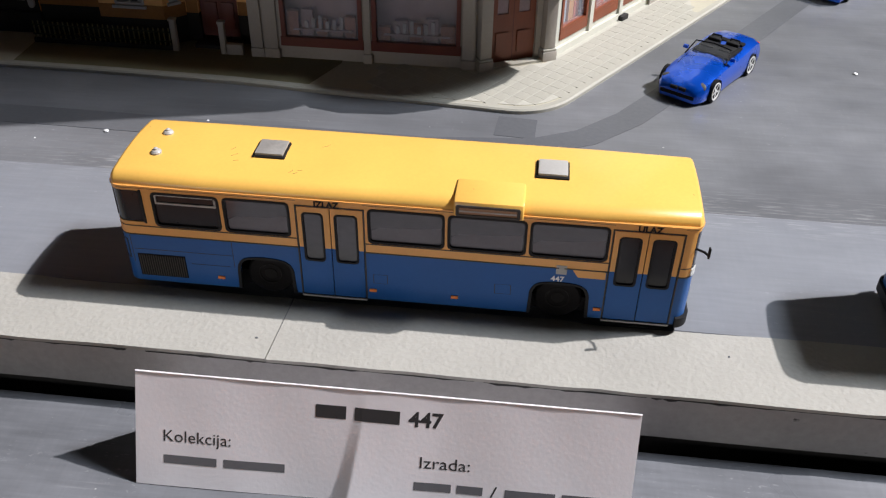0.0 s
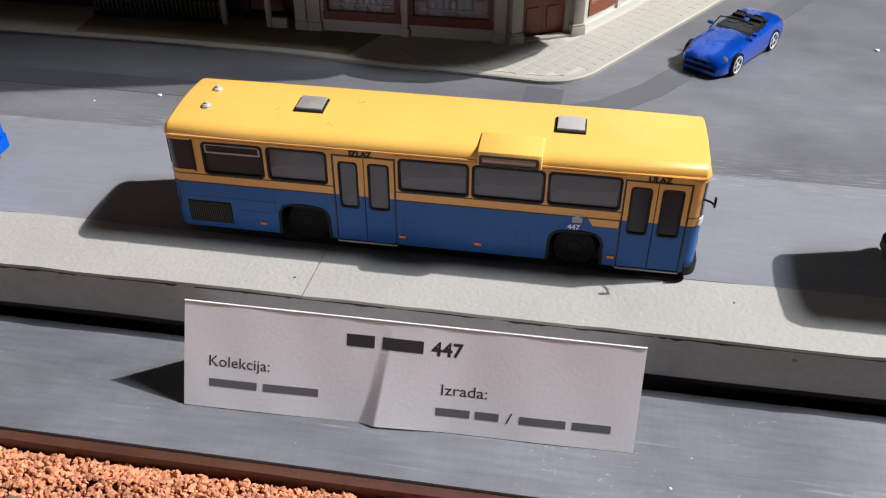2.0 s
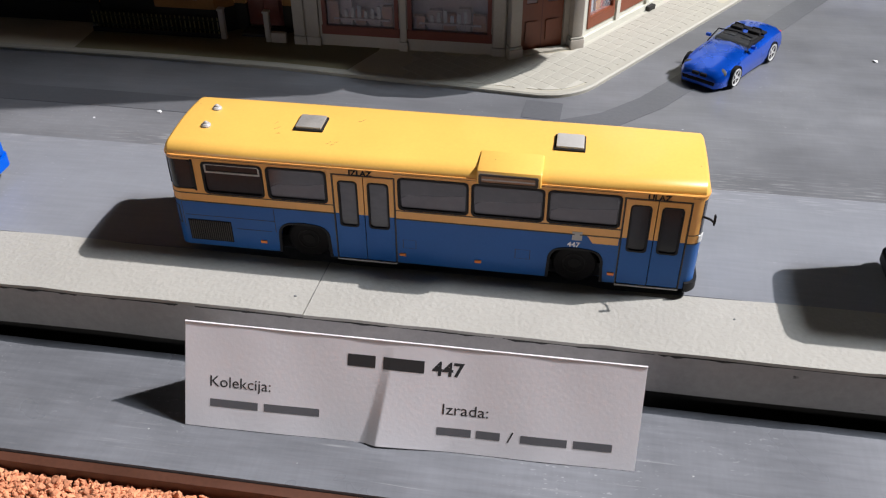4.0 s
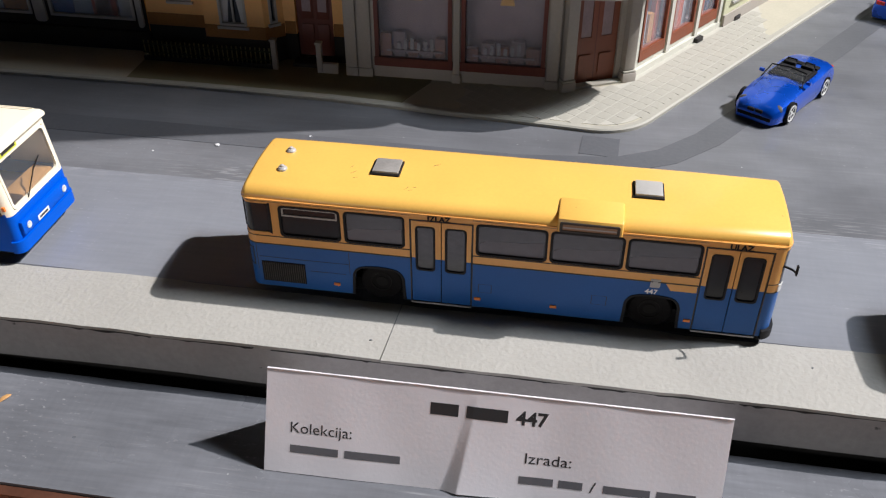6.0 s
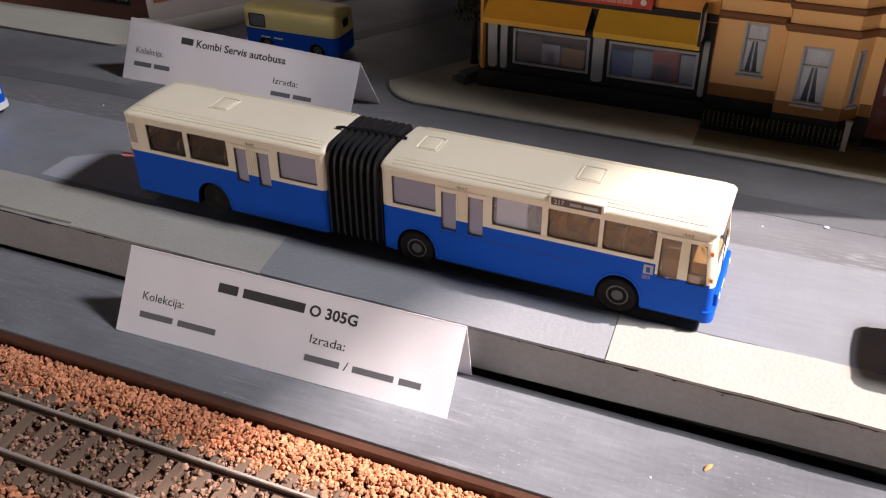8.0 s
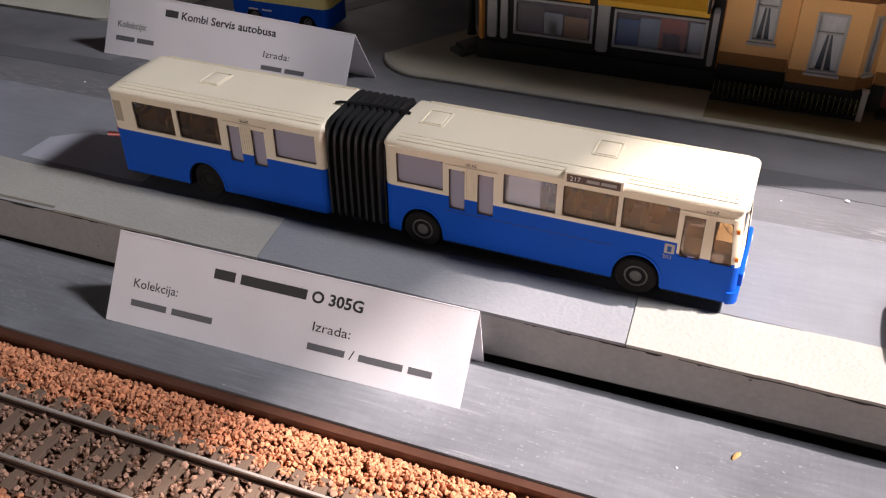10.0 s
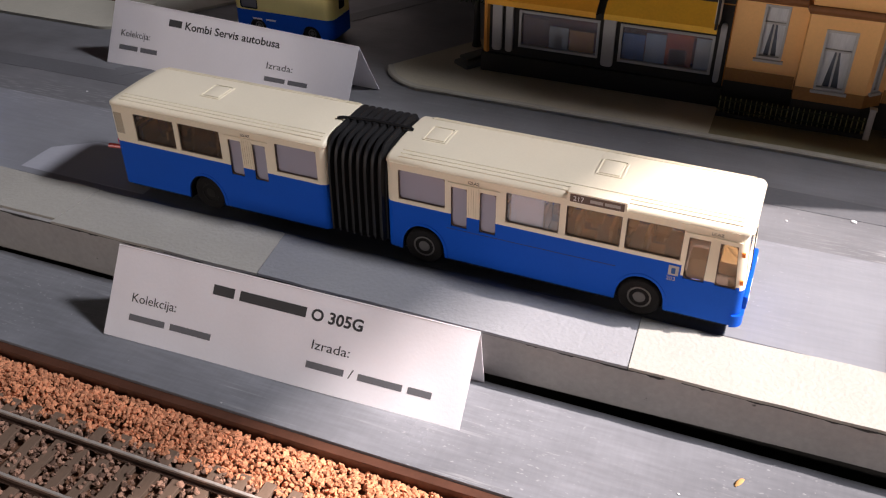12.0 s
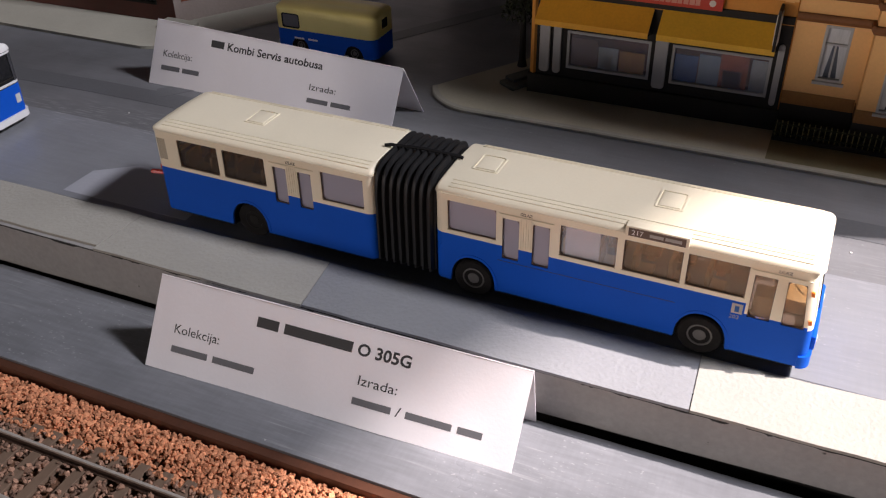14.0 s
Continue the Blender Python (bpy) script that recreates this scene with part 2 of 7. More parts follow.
M_DARKPANE = surface("dark tinted pane", (0.013, 0.013, 0.015), 0.2, 0.25, 9, 1.0, 0.0, spec=0.3, coat=0.15)
# darker copy of the hub: wheel-arch shade put into the colour
M_SHADEHUB = surface("grey hub darkened for shade", (0.014, 0.013, 0.012), 0.6, 0.2, 2, 0.3, 0.2, spec=0.15)
M_SCREEN = clear_glass("clear windscreen", (0.16, 0.17, 0.18), 0.04, 0.2)
M_MILKY = clear_glass("milky bus pane", (0.42, 0.41, 0.49), 0.15, 0.8)
M_GLASS = clear_glass("clear bus glass", (0.8, 0.82, 0.86), 0.05, 0.22)
M_SMOKE = clear_glass("smoked bus glass", (0.09, 0.07, 0.055), 0.08, 0.45)
# warm lighter tint puts the sunlit interior's glow into the glass
M_LITGLASS = clear_glass("bus glass tinted like a sunlit interior", (0.36, 0.265, 0.18), 0.1, 0.38)
M_SEAT = surface("tan seat", (0.46, 0.25, 0.09), 0.55, 0.15, 5, 0.6, 0.1)
M_FLOOR = surface("brown bus floor", (0.12, 0.08, 0.06), 0.6, 0.2, 6, 0.6, 0.1)
M_SIGNPANE = surface("dull pink-brown sign pane", (0.30, 0.17, 0.09), 0.5, 0.15, 5, 0.5, 0.1)
M_DARKLINE = surface("dark line", (0.03, 0.025, 0.02), 0.5, 0.1, 3, 0.5, 0.0)
M_SIGNFILM = surface("yellow-green sign film", (0.55, 0.6, 0.05), 0.4, 0.1, 2, 0.3, 0.0)
M_WALL = surface("grey-brown room wall", (0.07, 0.068, 0.065), 0.8, 0.06, 300, 5, 0.2, relief=0.5)
M_CEIL = surface("grey ceiling", (0.08, 0.08, 0.08), 0.85, 0.04, 300, 5, 0.1)
M_FLOORROOM = surface("brown room floor", (0.055, 0.045, 0.036), 0.5, 0.2, 200, 8, 0.2, stretch=(0.2, 1, 1))
M_CARD = surface("beige model pavement", (0.42, 0.39, 0.30), 0.75, 0.12, 20, 1.0, 0.4)
M_TILE = surface("pale model paving", (0.36, 0.345, 0.29), 0.7, 0.1, 15, 1.0, 0.4)
M_JOINT = surface("paving joint", (0.43, 0.415, 0.355), 0.8, 0.1, 10, 1.0, 0.2)


# ---- mesh helpers ----
def thing(name, x, y, z, rz=0, label="", category="", group="", kind=""):
    ob = new(name)
    ob.matrix_basis = pose(x * K, y * K, z * K, 0, 0, rz)
    ob.empty_display_size = 0.005
    return tagged(ob, label, category, group, kind)


def part(name, bm, material, parent=None, label="", smooth=True, at=None):
    """One mesh object out of a bmesh in millimetres."""
    bmesh.ops.recalc_face_normals(bm, faces=bm.faces)
    bm.transform(Matrix.Scale(K, 4))
    me = bpy.data.meshes.new(name)
    bm.to_mesh(me)
    bm.free()
    for m in material if isinstance(material, (list, tuple)) else [material]:
        me.materials.append(m)
    if smooth:
        me.shade_smooth()
        me.set_sharp_from_angle(angle=radians(32))
    ob = new(name, me)
    if parent:
        ob.parent = parent
    if at is not None:
        ob.matrix_basis = at
    return tagged(ob, label)


def mm(x, y, z, rx=0, ry=0, rz=0):
    return pose(x * K, y * K, z * K, rx, ry, rz)


def box(bm, x0, x1, y0, y1, z0, z1, bevel=0.0, m=None, index=0):
    made = bmesh.ops.create_cube(bm, size=1.0, matrix=Matrix.Translation(((x0 + x1) / 2, (y0 + y1) / 2, (z0 + z1) / 2)) @ Matrix.Diagonal((abs(x1 - x0), abs(y1 - y0), abs(z1 - z0), 1)))
    vs = made["verts"]
    if bevel:
        es = list({e for v in vs for e in v.link_edges})
        out = bmesh.ops.bevel(bm, geom=es, offset=bevel, segments=2, affect="EDGES", profile=0.6)
        vs = list({v for f in out["faces"] for v in f.verts} | {v for v in vs if v.is_valid})
    fs = {f for v in vs for f in v.link_faces}
    for f in fs:
        f.material_index = index
    if m is not None:
        bmesh.ops.transform(bm, matrix=m, verts=vs)
    return bm


def box_bm(*a, **k):
    return box(bmesh.new(), *a, **k)


def prism(bm, pts, z0, z1, m=None):
    """A polygon in x, y raised from z0 to z1."""
    lo = [bm.verts.new((x, y, z0)) for x, y in pts]
    hi = [bm.verts.new((x, y, z1)) for x, y in pts]
    bm.faces.new(hi)
    bm.faces.new(lo[::-1])
    n = len(pts)
    for i in range(n):
        bm.faces.new((lo[i], lo[(i + 1) % n], hi[(i + 1) % n], hi[i]))
    if m is not None:
        bmesh.ops.transform(bm, matrix=m, verts=lo + hi)
    return bm


def lathe(bm, profile, n=28, m=None):
    """Turns (radius, height) pairs round z."""
    rings = []
    for r, z in profile:
        rings.append([bm.verts.new((r * math.cos(2 * math.pi * i / n), r * math.sin(2 * math.pi * i / n), z)) for i in range(n)])
    for a, b in zip(rings, rings[1:]):
        for i in range(n):
            bm.faces.new((a[i], a[(i + 1) % n], b[(i + 1) % n], b[i]))
    bm.faces.new(rings[0][::-1])
    bm.faces.new(rings[-1])
    if m is not None:
        bmesh.ops.transform(bm, matrix=m, verts=[v for r in rings for v in r])
    return bm


def loft(bm, sections, closed=True, caps=True):
    rings = [[bm.verts.new(p) for p in s] for s in sections]
    n = len(rings[0])
    for a, b in zip(rings, rings[1:]):
        for i in range(n if closed else n - 1):
            bm.faces.new((a[i], a[(i + 1) % n], b[(i + 1) % n], b[i]))
    if caps:
        bm.faces.new(rings[0][::-1])
        bm.faces.new(rings[-1])
    return bm


def tube(bm, pts, r, n=8):
    pts = [Vector(p) for p in pts]
    rings = []
    for i, p in enumerate(pts):
        d = (pts[min(i + 1, len(pts) - 1)] - pts[max(i - 1, 0)]).normalized()
        q = d.to_track_quat("Z", "Y")
        rings.append([p + q @ Vector((r * math.cos(2 * math.pi * k / n), r * math.sin(2 * math.pi * k / n), 0)) for k in range(n)])
    return loft(bm, rings)


def breaks(lo, hi, holes, k, step):
    cuts = {lo, hi}
    for h in holes:
        cuts |= {h[k], h[k + 1]}
    cuts = sorted(c for c in cuts if lo <= c <= hi)
    out = [cuts[0]]
    for c in cuts[1:]:
        n = max(1, math.ceil((c - out[-1]) / step - 1e-6))
        a = out[-1]
        out += [a + (c - a) * i / n for i in range(1, n + 1)]
    return out


def shell(bm, P, s0, s1, z0, z1, holes, thick, step=1e9, zstep=1e9):
    """A wall of some thickness along P(s, z, depth), with rectangular holes (s0, s1, z0, z1)."""
    ss, zs = breaks(s0, s1, holes, 0, step), breaks(z0, z1, holes, 2, zstep)
    solid = [[not any(h[0] < (ss[i] + ss[i + 1]) / 2 < h[1] and h[2] < (zs[j] + zs[j + 1]) / 2 < h[3] for h in holes)
              for j in range(len(zs) - 1)] for i in range(len(ss) - 1)]
    grids = [[[bm.verts.new(P(s, z, d)) for z in zs] for s in ss] for d in (0, thick)]
    o, n = grids

    def full(i, j):
        return 0 <= i < len(ss) - 1 and 0 <= j < len(zs) - 1 and solid[i][j]

    for i in range(len(ss) - 1):
        for j in range(len(zs) - 1):
            if not solid[i][j]:
                continue
            bm.faces.new((o[i][j], o[i + 1][j], o[i + 1][j + 1], o[i][j + 1]))
            bm.faces.new((n[i][j], n[i][j + 1], n[i + 1][j + 1], n[i + 1][j]))
            for (di, dj, a, b) in ((-1, 0, (i, j), (i, j + 1)), (1, 0, (i + 1, j), (i + 1, j + 1)), (0, -1, (i, j), (i + 1, j)), (0, 1, (i, j + 1), (i + 1, j + 1))):
                if not full(i + di, j + dj):
                    bm.faces.new((o[a[0]][a[1]], o[b[0]][b[1]], n[b[0]][b[1]], n[a[0]][a[1]]))
    for v in [v for v in bm.verts if not v.link_faces]:
        bm.verts.remove(v)
    return bm


def rounded(s0, s1, z0, z1, r, n=4):
    out = []
    for cx, cz, a in ((s1 - r, z1 - r, 0), (s0 + r, z1 - r, 90), (s0 + r, z0 + r, 180), (s1 - r, z0 + r, 270)):
        for i in range(n + 1):
            t = radians(a + 90 * i / n)
            out.append((cx + r * math.cos(t), cz + r * math.sin(t)))
    return out


def rim(bm, P, outer, inner, d0, d1):
    """A ring between two outlines of as many points, from depth d0 to d1."""
    rows = [[bm.verts.new(P(s, z, d)) for s, z in o] for o, d in ((outer, d1), (outer, d0), (inner, d0), (inner, d1))]
    k = len(outer)
    for a, b in zip(rows, rows[1:] + rows[:1]):
        for i in range(k):
            bm.faces.new((a[i], a[(i + 1) % k], b[(i + 1) % k], b[i]))
    return bm


def plate(bm, P, outline, d0, d1):
    a = [bm.verts.new(P(s, z, d0)) for s, z in outline]
    b = [bm.verts.new(P(s, z, d1)) for s, z in outline]
    k = len(a)
    bm.faces.new(a)
    bm.faces.new(b[::-1])
    for i in range(k):
        bm.faces.new((a[i], a[(i + 1) % k], b[(i + 1) % k], b[i]))
    return bm


def line_path(x0, y0, ux, uy):
    """A straight wall from (x0, y0) along (ux, uy); depth goes to the left of that way."""
    n = math.hypot(ux, uy)
    ux, uy = ux / n, uy / n
    return lambda s, z, d: Vector((x0 + ux * s - uy * d, y0 + uy * s + ux * d, z))


def words(text, size, bold=0.0):
    """A flat mesh of lettering in x, y, in millimetres, 0.04 mm thick, and its width."""
    cu = bpy.data.curves.new("lettering", "FONT")
    cu.body, cu.size, cu.extrude, cu.offset, cu.resolution_u = text, size, 0.02, bold, 3
    ob = new("lettering", cu)
    me = bpy.data.meshes.new_from_object(ob.evaluated_get(bpy.context.evaluated_depsgraph_get()))
    bpy.data.objects.remove(ob)
    bm = bmesh.new()
    bm.from_mesh(me)
    bpy.data.meshes.remove(me)
    return bm


def lettering(name, text, size, material, parent, at, label="", bold=0.0):
    bm = words(text, size, bold)
    return part(name, bm, material, parent, label, smooth=False, at=at)

# ---- the exhibition room ----
RU, RN = Vector((0.41, 0.912, 0)), Vector((0.912, -0.41, 0))  # along the sunny wall, and out through it
SUNWALL = 1100.0


def room_path(origin, along):
    return line_path(origin.x, origin.y, along.x, along.y)


def room():
    far, side = 3200.0, 2600.0
    corners = [RN * SUNWALL - RU * side, RN * SUNWALL + RU * side, -RN * far + RU * side, -RN * far - RU * side]
    z0, z1 = -900.0, 2150.0
    holes = [[(3070, 4030, 1005, 1799)], [], [], [(2300, 3800, -40, 580)]]
    for i, name in enumerate(("wall_east", "wall_north", "wall_west", "wall_south")):
        a, b = corners[i], corners[(i + 1) % 4]
        p = room_path(a, b - a)
        ob = part(name, shell(bmesh.new(), lambda s, z, d: p(s, z, -d), 0, (b - a).length, z0, z1, holes[i], 60), M_WALL, smooth=False)
        tagged(ob, "plain grey-brown plastered room wall", "wall", kind="structure")
        for k, h in enumerate(holes[i]):
            q = lambda s, z, d: p(s, z, -d)
            win = tagged(part("window_%d" % (k + 1 + i), rim(bmesh.new(), q, [(h[0], h[2]), (h[1], h[2]), (h[1], h[3]), (h[0], h[3])],
                         [(h[0] + 30, h[2] + 30), (h[1] - 30, h[2] + 30), (h[1] - 30, h[3] - 1), (h[0] + 30, h[3] - 1)], 8, 40), M_WHITE, smooth=False),
                         "white frame of a large room window", "window", kind="structure")
    pts = [(c.x, c.y) for c in corners]
    tagged(part("floor", prism(bmesh.new(), pts, z0 - 40, z0), M_FLOORROOM, smooth=False), "brown floor of the exhibition room", "floor", kind="structure")
    tagged(part("ceiling", prism(bmesh.new(), pts, z1, z1 + 40), M_CEIL, smooth=False), "plain grey ceiling", "ceiling", kind="structure")


room()
# added low fill from the unseen south side; its window is assumed
window_lamp("south_window_light", ((-RN * 150 - RU * 2560).x * K, (-RN * 150 - RU * 2560).y * K, 0.2), (0, 0, 0.06), 1.5, 0.46, 7.8, (1.0, 0.94, 0.87))
east = RN * 1085 + RU * 695
window_lamp("east_window_light", (east.x * K, east.y * K, 1.445), (-0.05, 0.0, 0.0), 0.24, 0.2, 21.0, (0.86, 0.93, 1.0))

# ---- the layout: boards, road, kerb, ledge, track ----
XL, XR = -760.0, 560.0


def setting(name, bm, material, label, category, smooth=False):
    return tagged(part(name, bm, material, None, label, smooth), label, category, kind="structure")


def wavy_board(y_edge, depth, z0, z1, amp, seed):
    """A board whose front edge is a little uneven."""
    rnd = random.Random(seed)
    pts = [(XR, depth), (XL, depth)]
    x = XL
    while x < XR:
        pts.append((x, y_edge + rnd.uniform(-amp, amp)))
        x += rnd.uniform(9, 26)
    pts.append((XR, y_edge))
    return prism(bmesh.new(), pts, z0, z1)


def street_board():
    """The board under the street: its front edge is uneven and its underside rises towards the east."""
    rnd = random.Random(3)
    bm = bmesh.new()
    sections = []
    x = XL
    while x < XR:
        foot = -16.6 + 3.6 * min(1.0, max(0.0, (x + 175) / 150)) + rnd.uniform(-0.15, 0.15)
        y = -20.2 + rnd.uniform(-0.18, 0.18)
        sections.append([(x, y, -0.6), (x, y, foot + 0.3), (x, y + 0.4, foot), (x, 640, foot), (x, 640, -0.6)])
        x += rnd.uniform(9, 26)
    return loft(bm, sections)


setting("board_edge", street_board(), M_EDGE, "grey painted edge of the raised street board", "board")
setting("road", box_bm(XL, XR, -14, 640, -0.58, 0.0), M_ROAD, "mottled dark grey painted model road", "road")
# a thin proud strip draws the dark worn line
setting("edge_gap", wavy_board(-20.32, -19, -1.0, -0.62, 0.12, 4), M_SHADEWEAR, "dark worn line under the kerb strip", "board")
setting("lane", box_bm(XL, XR, 1.5, 52, 0.004, 0.10), M_LANE, "smooth blue-grey painted lane of the model road", "road")


def strip(x0, x1, cut0, cut1, seed, front=-20.45):
    rnd = random.Random(seed)
    pts = []
    x = x0
    while x < x1 - 6:
        pts.append((x, front + rnd.uniform(-0.25, 0.25)))
        x += rnd.uniform(5, 14)
    pts += [(x1, front), (x1 + cut1, 1.0)]
    x = x1 + cut1 - 8
    while x > x0 + cut0 + 4:
        pts.append((x, 1.0 + rnd.uniform(-0.5, 0.5)))
        x -= rnd.uniform(6, 16)
    pts.append((x0 + cut0, 1.0))
    return prism(bmesh.new(), pts, -0.57, 0.32)


for i, (x0, x1, c0, c1, m, lab, front) in enumerate((
        (XL, -275.2, 0, 2.0, M_STRIP, "rough beige kerb strip in shade, set back a little", -18.6),
        (-274.8, -199.3, 2.0, -2.7, M_STRIP, "rough beige kerb strip with a broken end", -20.6), (-199.0, -89.2, -2.7, -1.0, M_STRIPGREY, "kerb strip overpainted in blue-grey", -20.45),
        (-88.9, 39.6, -1.0, 1.2, M_STRIP, "rough beige kerb strip with a bright plaster grain", -20.45), (39.9, XR, 1.2, 0, M_STRIP, "rough beige kerb strip with a bright plaster grain", -20.45))):
    setting("kerb_strip_%d" % (i + 1), strip(x0, x1, c0, c1, 10 + i, front), m, lab, "kerb")


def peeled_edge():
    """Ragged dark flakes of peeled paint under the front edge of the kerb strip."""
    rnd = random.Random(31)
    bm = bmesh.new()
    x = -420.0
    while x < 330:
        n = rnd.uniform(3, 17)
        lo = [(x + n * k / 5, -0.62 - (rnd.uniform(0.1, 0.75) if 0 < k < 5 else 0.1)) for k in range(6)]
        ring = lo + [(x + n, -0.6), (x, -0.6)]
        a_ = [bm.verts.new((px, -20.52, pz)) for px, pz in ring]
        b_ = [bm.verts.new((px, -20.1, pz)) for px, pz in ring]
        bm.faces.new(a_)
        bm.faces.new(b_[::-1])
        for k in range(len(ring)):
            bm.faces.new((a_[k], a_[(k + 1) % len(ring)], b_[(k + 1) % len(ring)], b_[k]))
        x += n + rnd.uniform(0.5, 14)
    setting("peeled_edge", bm, M_SHADEWEAR, "ragged dark peeled paint under the kerb strip", "board")


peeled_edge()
# two near-black blocks put the shade of gap and recess into colour
setting("ledge_gap", box_bm(XL, XR, -22.2, 30, -26, -21.5), M_SHADEWEAR, "near-black block coloured as shade between the ledge and the street board", "board")
setting("board_recess", box_bm(XL, XR, -17.5, 30, -21.45, -12.0), M_SHADEWEAR, "near-black block coloured as shade under the street board", "board")
setting("ledge", box_bm(XL, XR, -57.8, -21.9, -24, -16.5), M_LEDGE, "scuffed dark grey painted wooden ledge", "ledge")
setting("ledge_edge", wavy_board(-60.4, -57.84, -26, -17.4, 0.2, 8), M_BROWN, "rust-brown stained edge of the ledge", "board")
setting("track_bed", box_bm(XL, XR, -260, -60.6, -30, -22.2), M_BED, "brown ground under the model track", "ground")
setting("table", box_bm(XL, XR, -262, 640, -60, -30.4), M_BROWN, "wooden table under the layout", "table")
setting("table_base", box_bm(XL + 60, XR - 60, -200, 580, -899, -60.4), M_WALL, "plain panelled base of the exhibition table", "table")

# ---- model buses ----
def body_path(x0, x1, w, r):
    """Round the plan of a bus body: s equals x on the near side, then goes on round the front, the far side and the rear."""
    q = math.pi * r / 2
    s1 = x1 - r
    s2 = s1 + q
    s3 = s2 + w - 2 * r
    s4 = s3 + q
    s5 = s4 + (x1 - x0) - 2 * r
    s6 = s5 + q
    s7 = s6 + w - 2 * r
    s8 = s7 + q

    def P(s, z, d):
        if s < x0 + r - 1e-6:
            s += s8 - (x0 + r)
        elif s > s8 + 1e-6:
            s -= s8 - (x0 + r)
        if s <= s1:
            return Vector((s, d, z))
        if s <= s2:
            a = (s - s1) / r
            return Vector((s1 + (r - d) * math.sin(a), r - (r - d) * math.cos(a), z))
        if s <= s3:
            return Vector((x1 - d, r + s - s2, z))
        if s <= s4:
            a = (s - s3) / r
            return Vector((s1 + (r - d) * math.cos(a), w - r + (r - d) * math.sin(a), z))
        if s <= s5:
            return Vector((s1 - (s - s4), w - d, z))
        if s <= s6:
            a = (s - s5) / r
            return Vector((x0 + r - (r - d) * math.sin(a), w - r + (r - d) * math.cos(a), z))
        if s <= s7:
            return Vector((x0 + d, w - r - (s - s6), z))
        a = (s - s7) / r
        return Vector((x0 + r - (r - d) * math.cos(a), r - (r - d) * math.sin(a), z))

    P.start, P.end, P.front, P.far, P.rear = x0 + r, s8, (s2, s3), (s4, s5), (s6, s7)
    P.far_s = lambda x: s4 + (s1 - x)
    return P


def paint(bm, choose):
    for f in bm.faces:
        f.material_index = choose(f.calc_center_median())
    return bm


def roof_profile(half, zg, zt, corner):
    """Half of a bus roof's section as (distance from the middle, height): a rounded corner, then a gentle vault."""
    cw, ch = corner
    out = [(half - cw + cw * math.cos(radians(11.25 * i)), zg + ch * math.sin(radians(11.25 * i))) for i in range(9)]
    flat = half - cw
    return out + [(flat * (1 - i / 5), zg + ch + (zt - zg - ch) * (1 - (1 - i / 5) ** 2)) for i in range(1, 6)]


def roof_height(y, w, zg, zt, corner):
    """The roof's height at y millimetres from the near side."""
    pts = roof_profile(w / 2, zg, zt, corner)
    d = abs(y - w / 2)
    for (a, za), (b, zb) in zip(pts, pts[1:]):
        if b <= d <= a:
            return za + (zb - za) * (a - d) / max(1e-9, a - b)
    return zg


def bus_roof(bm, x0, x1, w, zg, zt, corner, end0, end1, plan_r):
    """A vaulted roof that rounds down at both ends."""
    sections = []
    xs = [x0]
    for end, back in ((end0, False), (end1, True)):
        for i in range(1, 8):
            t = end * (1 - math.cos(math.pi / 2 * i / 7))
            xs.append(x1 - t if back else x0 + t)
    xs = sorted(set(xs + [x1] + [x0 + (x1 - x0) * i / 6 for i in range(1, 6)]))
    for x in xs:
        k0 = min(1, (x - x0) / end0)
        k1 = min(1, (x1 - x) / end1)
        k = math.sqrt(max(0, 1 - (1 - min(k0, k1)) ** 2))
        t = min(x - x0, x1 - x)
        inset = plan_r - math.sqrt(max(0, plan_r ** 2 - (plan_r - min(t, plan_r)) ** 2))
        half = [(d, z) for d, z in roof_profile(w / 2 - inset, zg, zt, corner)]
        ring = [(w / 2 - d, z) for d, z in half] + [(w / 2 + d, z) for d, z in half[-2::-1]]
        sections.append([(x, y, zg + max(0.15 * (z > zg), (z - zg) * k)) for y, z in ring])
    return loft(bm, sections)


def wheel(parent, x, y, z, r, width, near, hub_r, label="", hub=None):
    """A tyre with its rim and hub; the axle lies along y."""
    turn = Matrix.Translation((x, y, z)) @ Matrix.Rotation(radians(90 if near else -90), 4, "X")
    t = part("tyre", lathe(bmesh.new(), [(hub_r, -width / 2), (r - 0.5, -width / 2), (r, -width / 2 + 0.5), (r, width / 2 - 0.5), (r - 0.45, width / 2), (hub_r + 0.5, width / 2 - 0.05), (hub_r, width / 2 - 0.35)], 36, turn), M_TYRE, parent, "dusty black tyre")
    part("rim", lathe(bmesh.new(), [(hub_r, width / 2 - 0.5), (hub_r, width / 2 - 0.2), (hub_r - 0.35, width / 2 - 0.15), (hub_r - 0.7, width / 2 - 0.6), (hub_r * 0.55, width / 2 - 0.6), (hub_r * 0.5, width / 2 - 0.2), (0.3, width / 2 - 0.1)], 28, turn), hub or M_HUB, t, label or "grey wheel rim")
    return t


def side_window(P, s0, s1, z0, z1, r, pane, parent, rim_w=0.45, proud=0.12, rubber=None, deep=0.35, label=""):
    """A pane in its rubber frame; the frame is a part, the pane hangs under it."""
    f = part("window_frame", rim(bmesh.new(), P, rounded(s0 - rim_w * 0.5, s1 + rim_w * 0.5, z0 - rim_w * 0.5, z1 + rim_w * 0.5, r + rim_w * 0.5), rounded(s0 + rim_w * 0.5, s1 - rim_w * 0.5, z0 + rim_w * 0.5, z1 - rim_w * 0.5, r), -proud, 0.6), rubber or M_RUBBER, parent)
    part("pane", plate(bmesh.new(), P, rounded(s0, s1, z0, z1, r * 0.6), deep, deep + 0.2), pane, f, label, smooth=False)
    return f


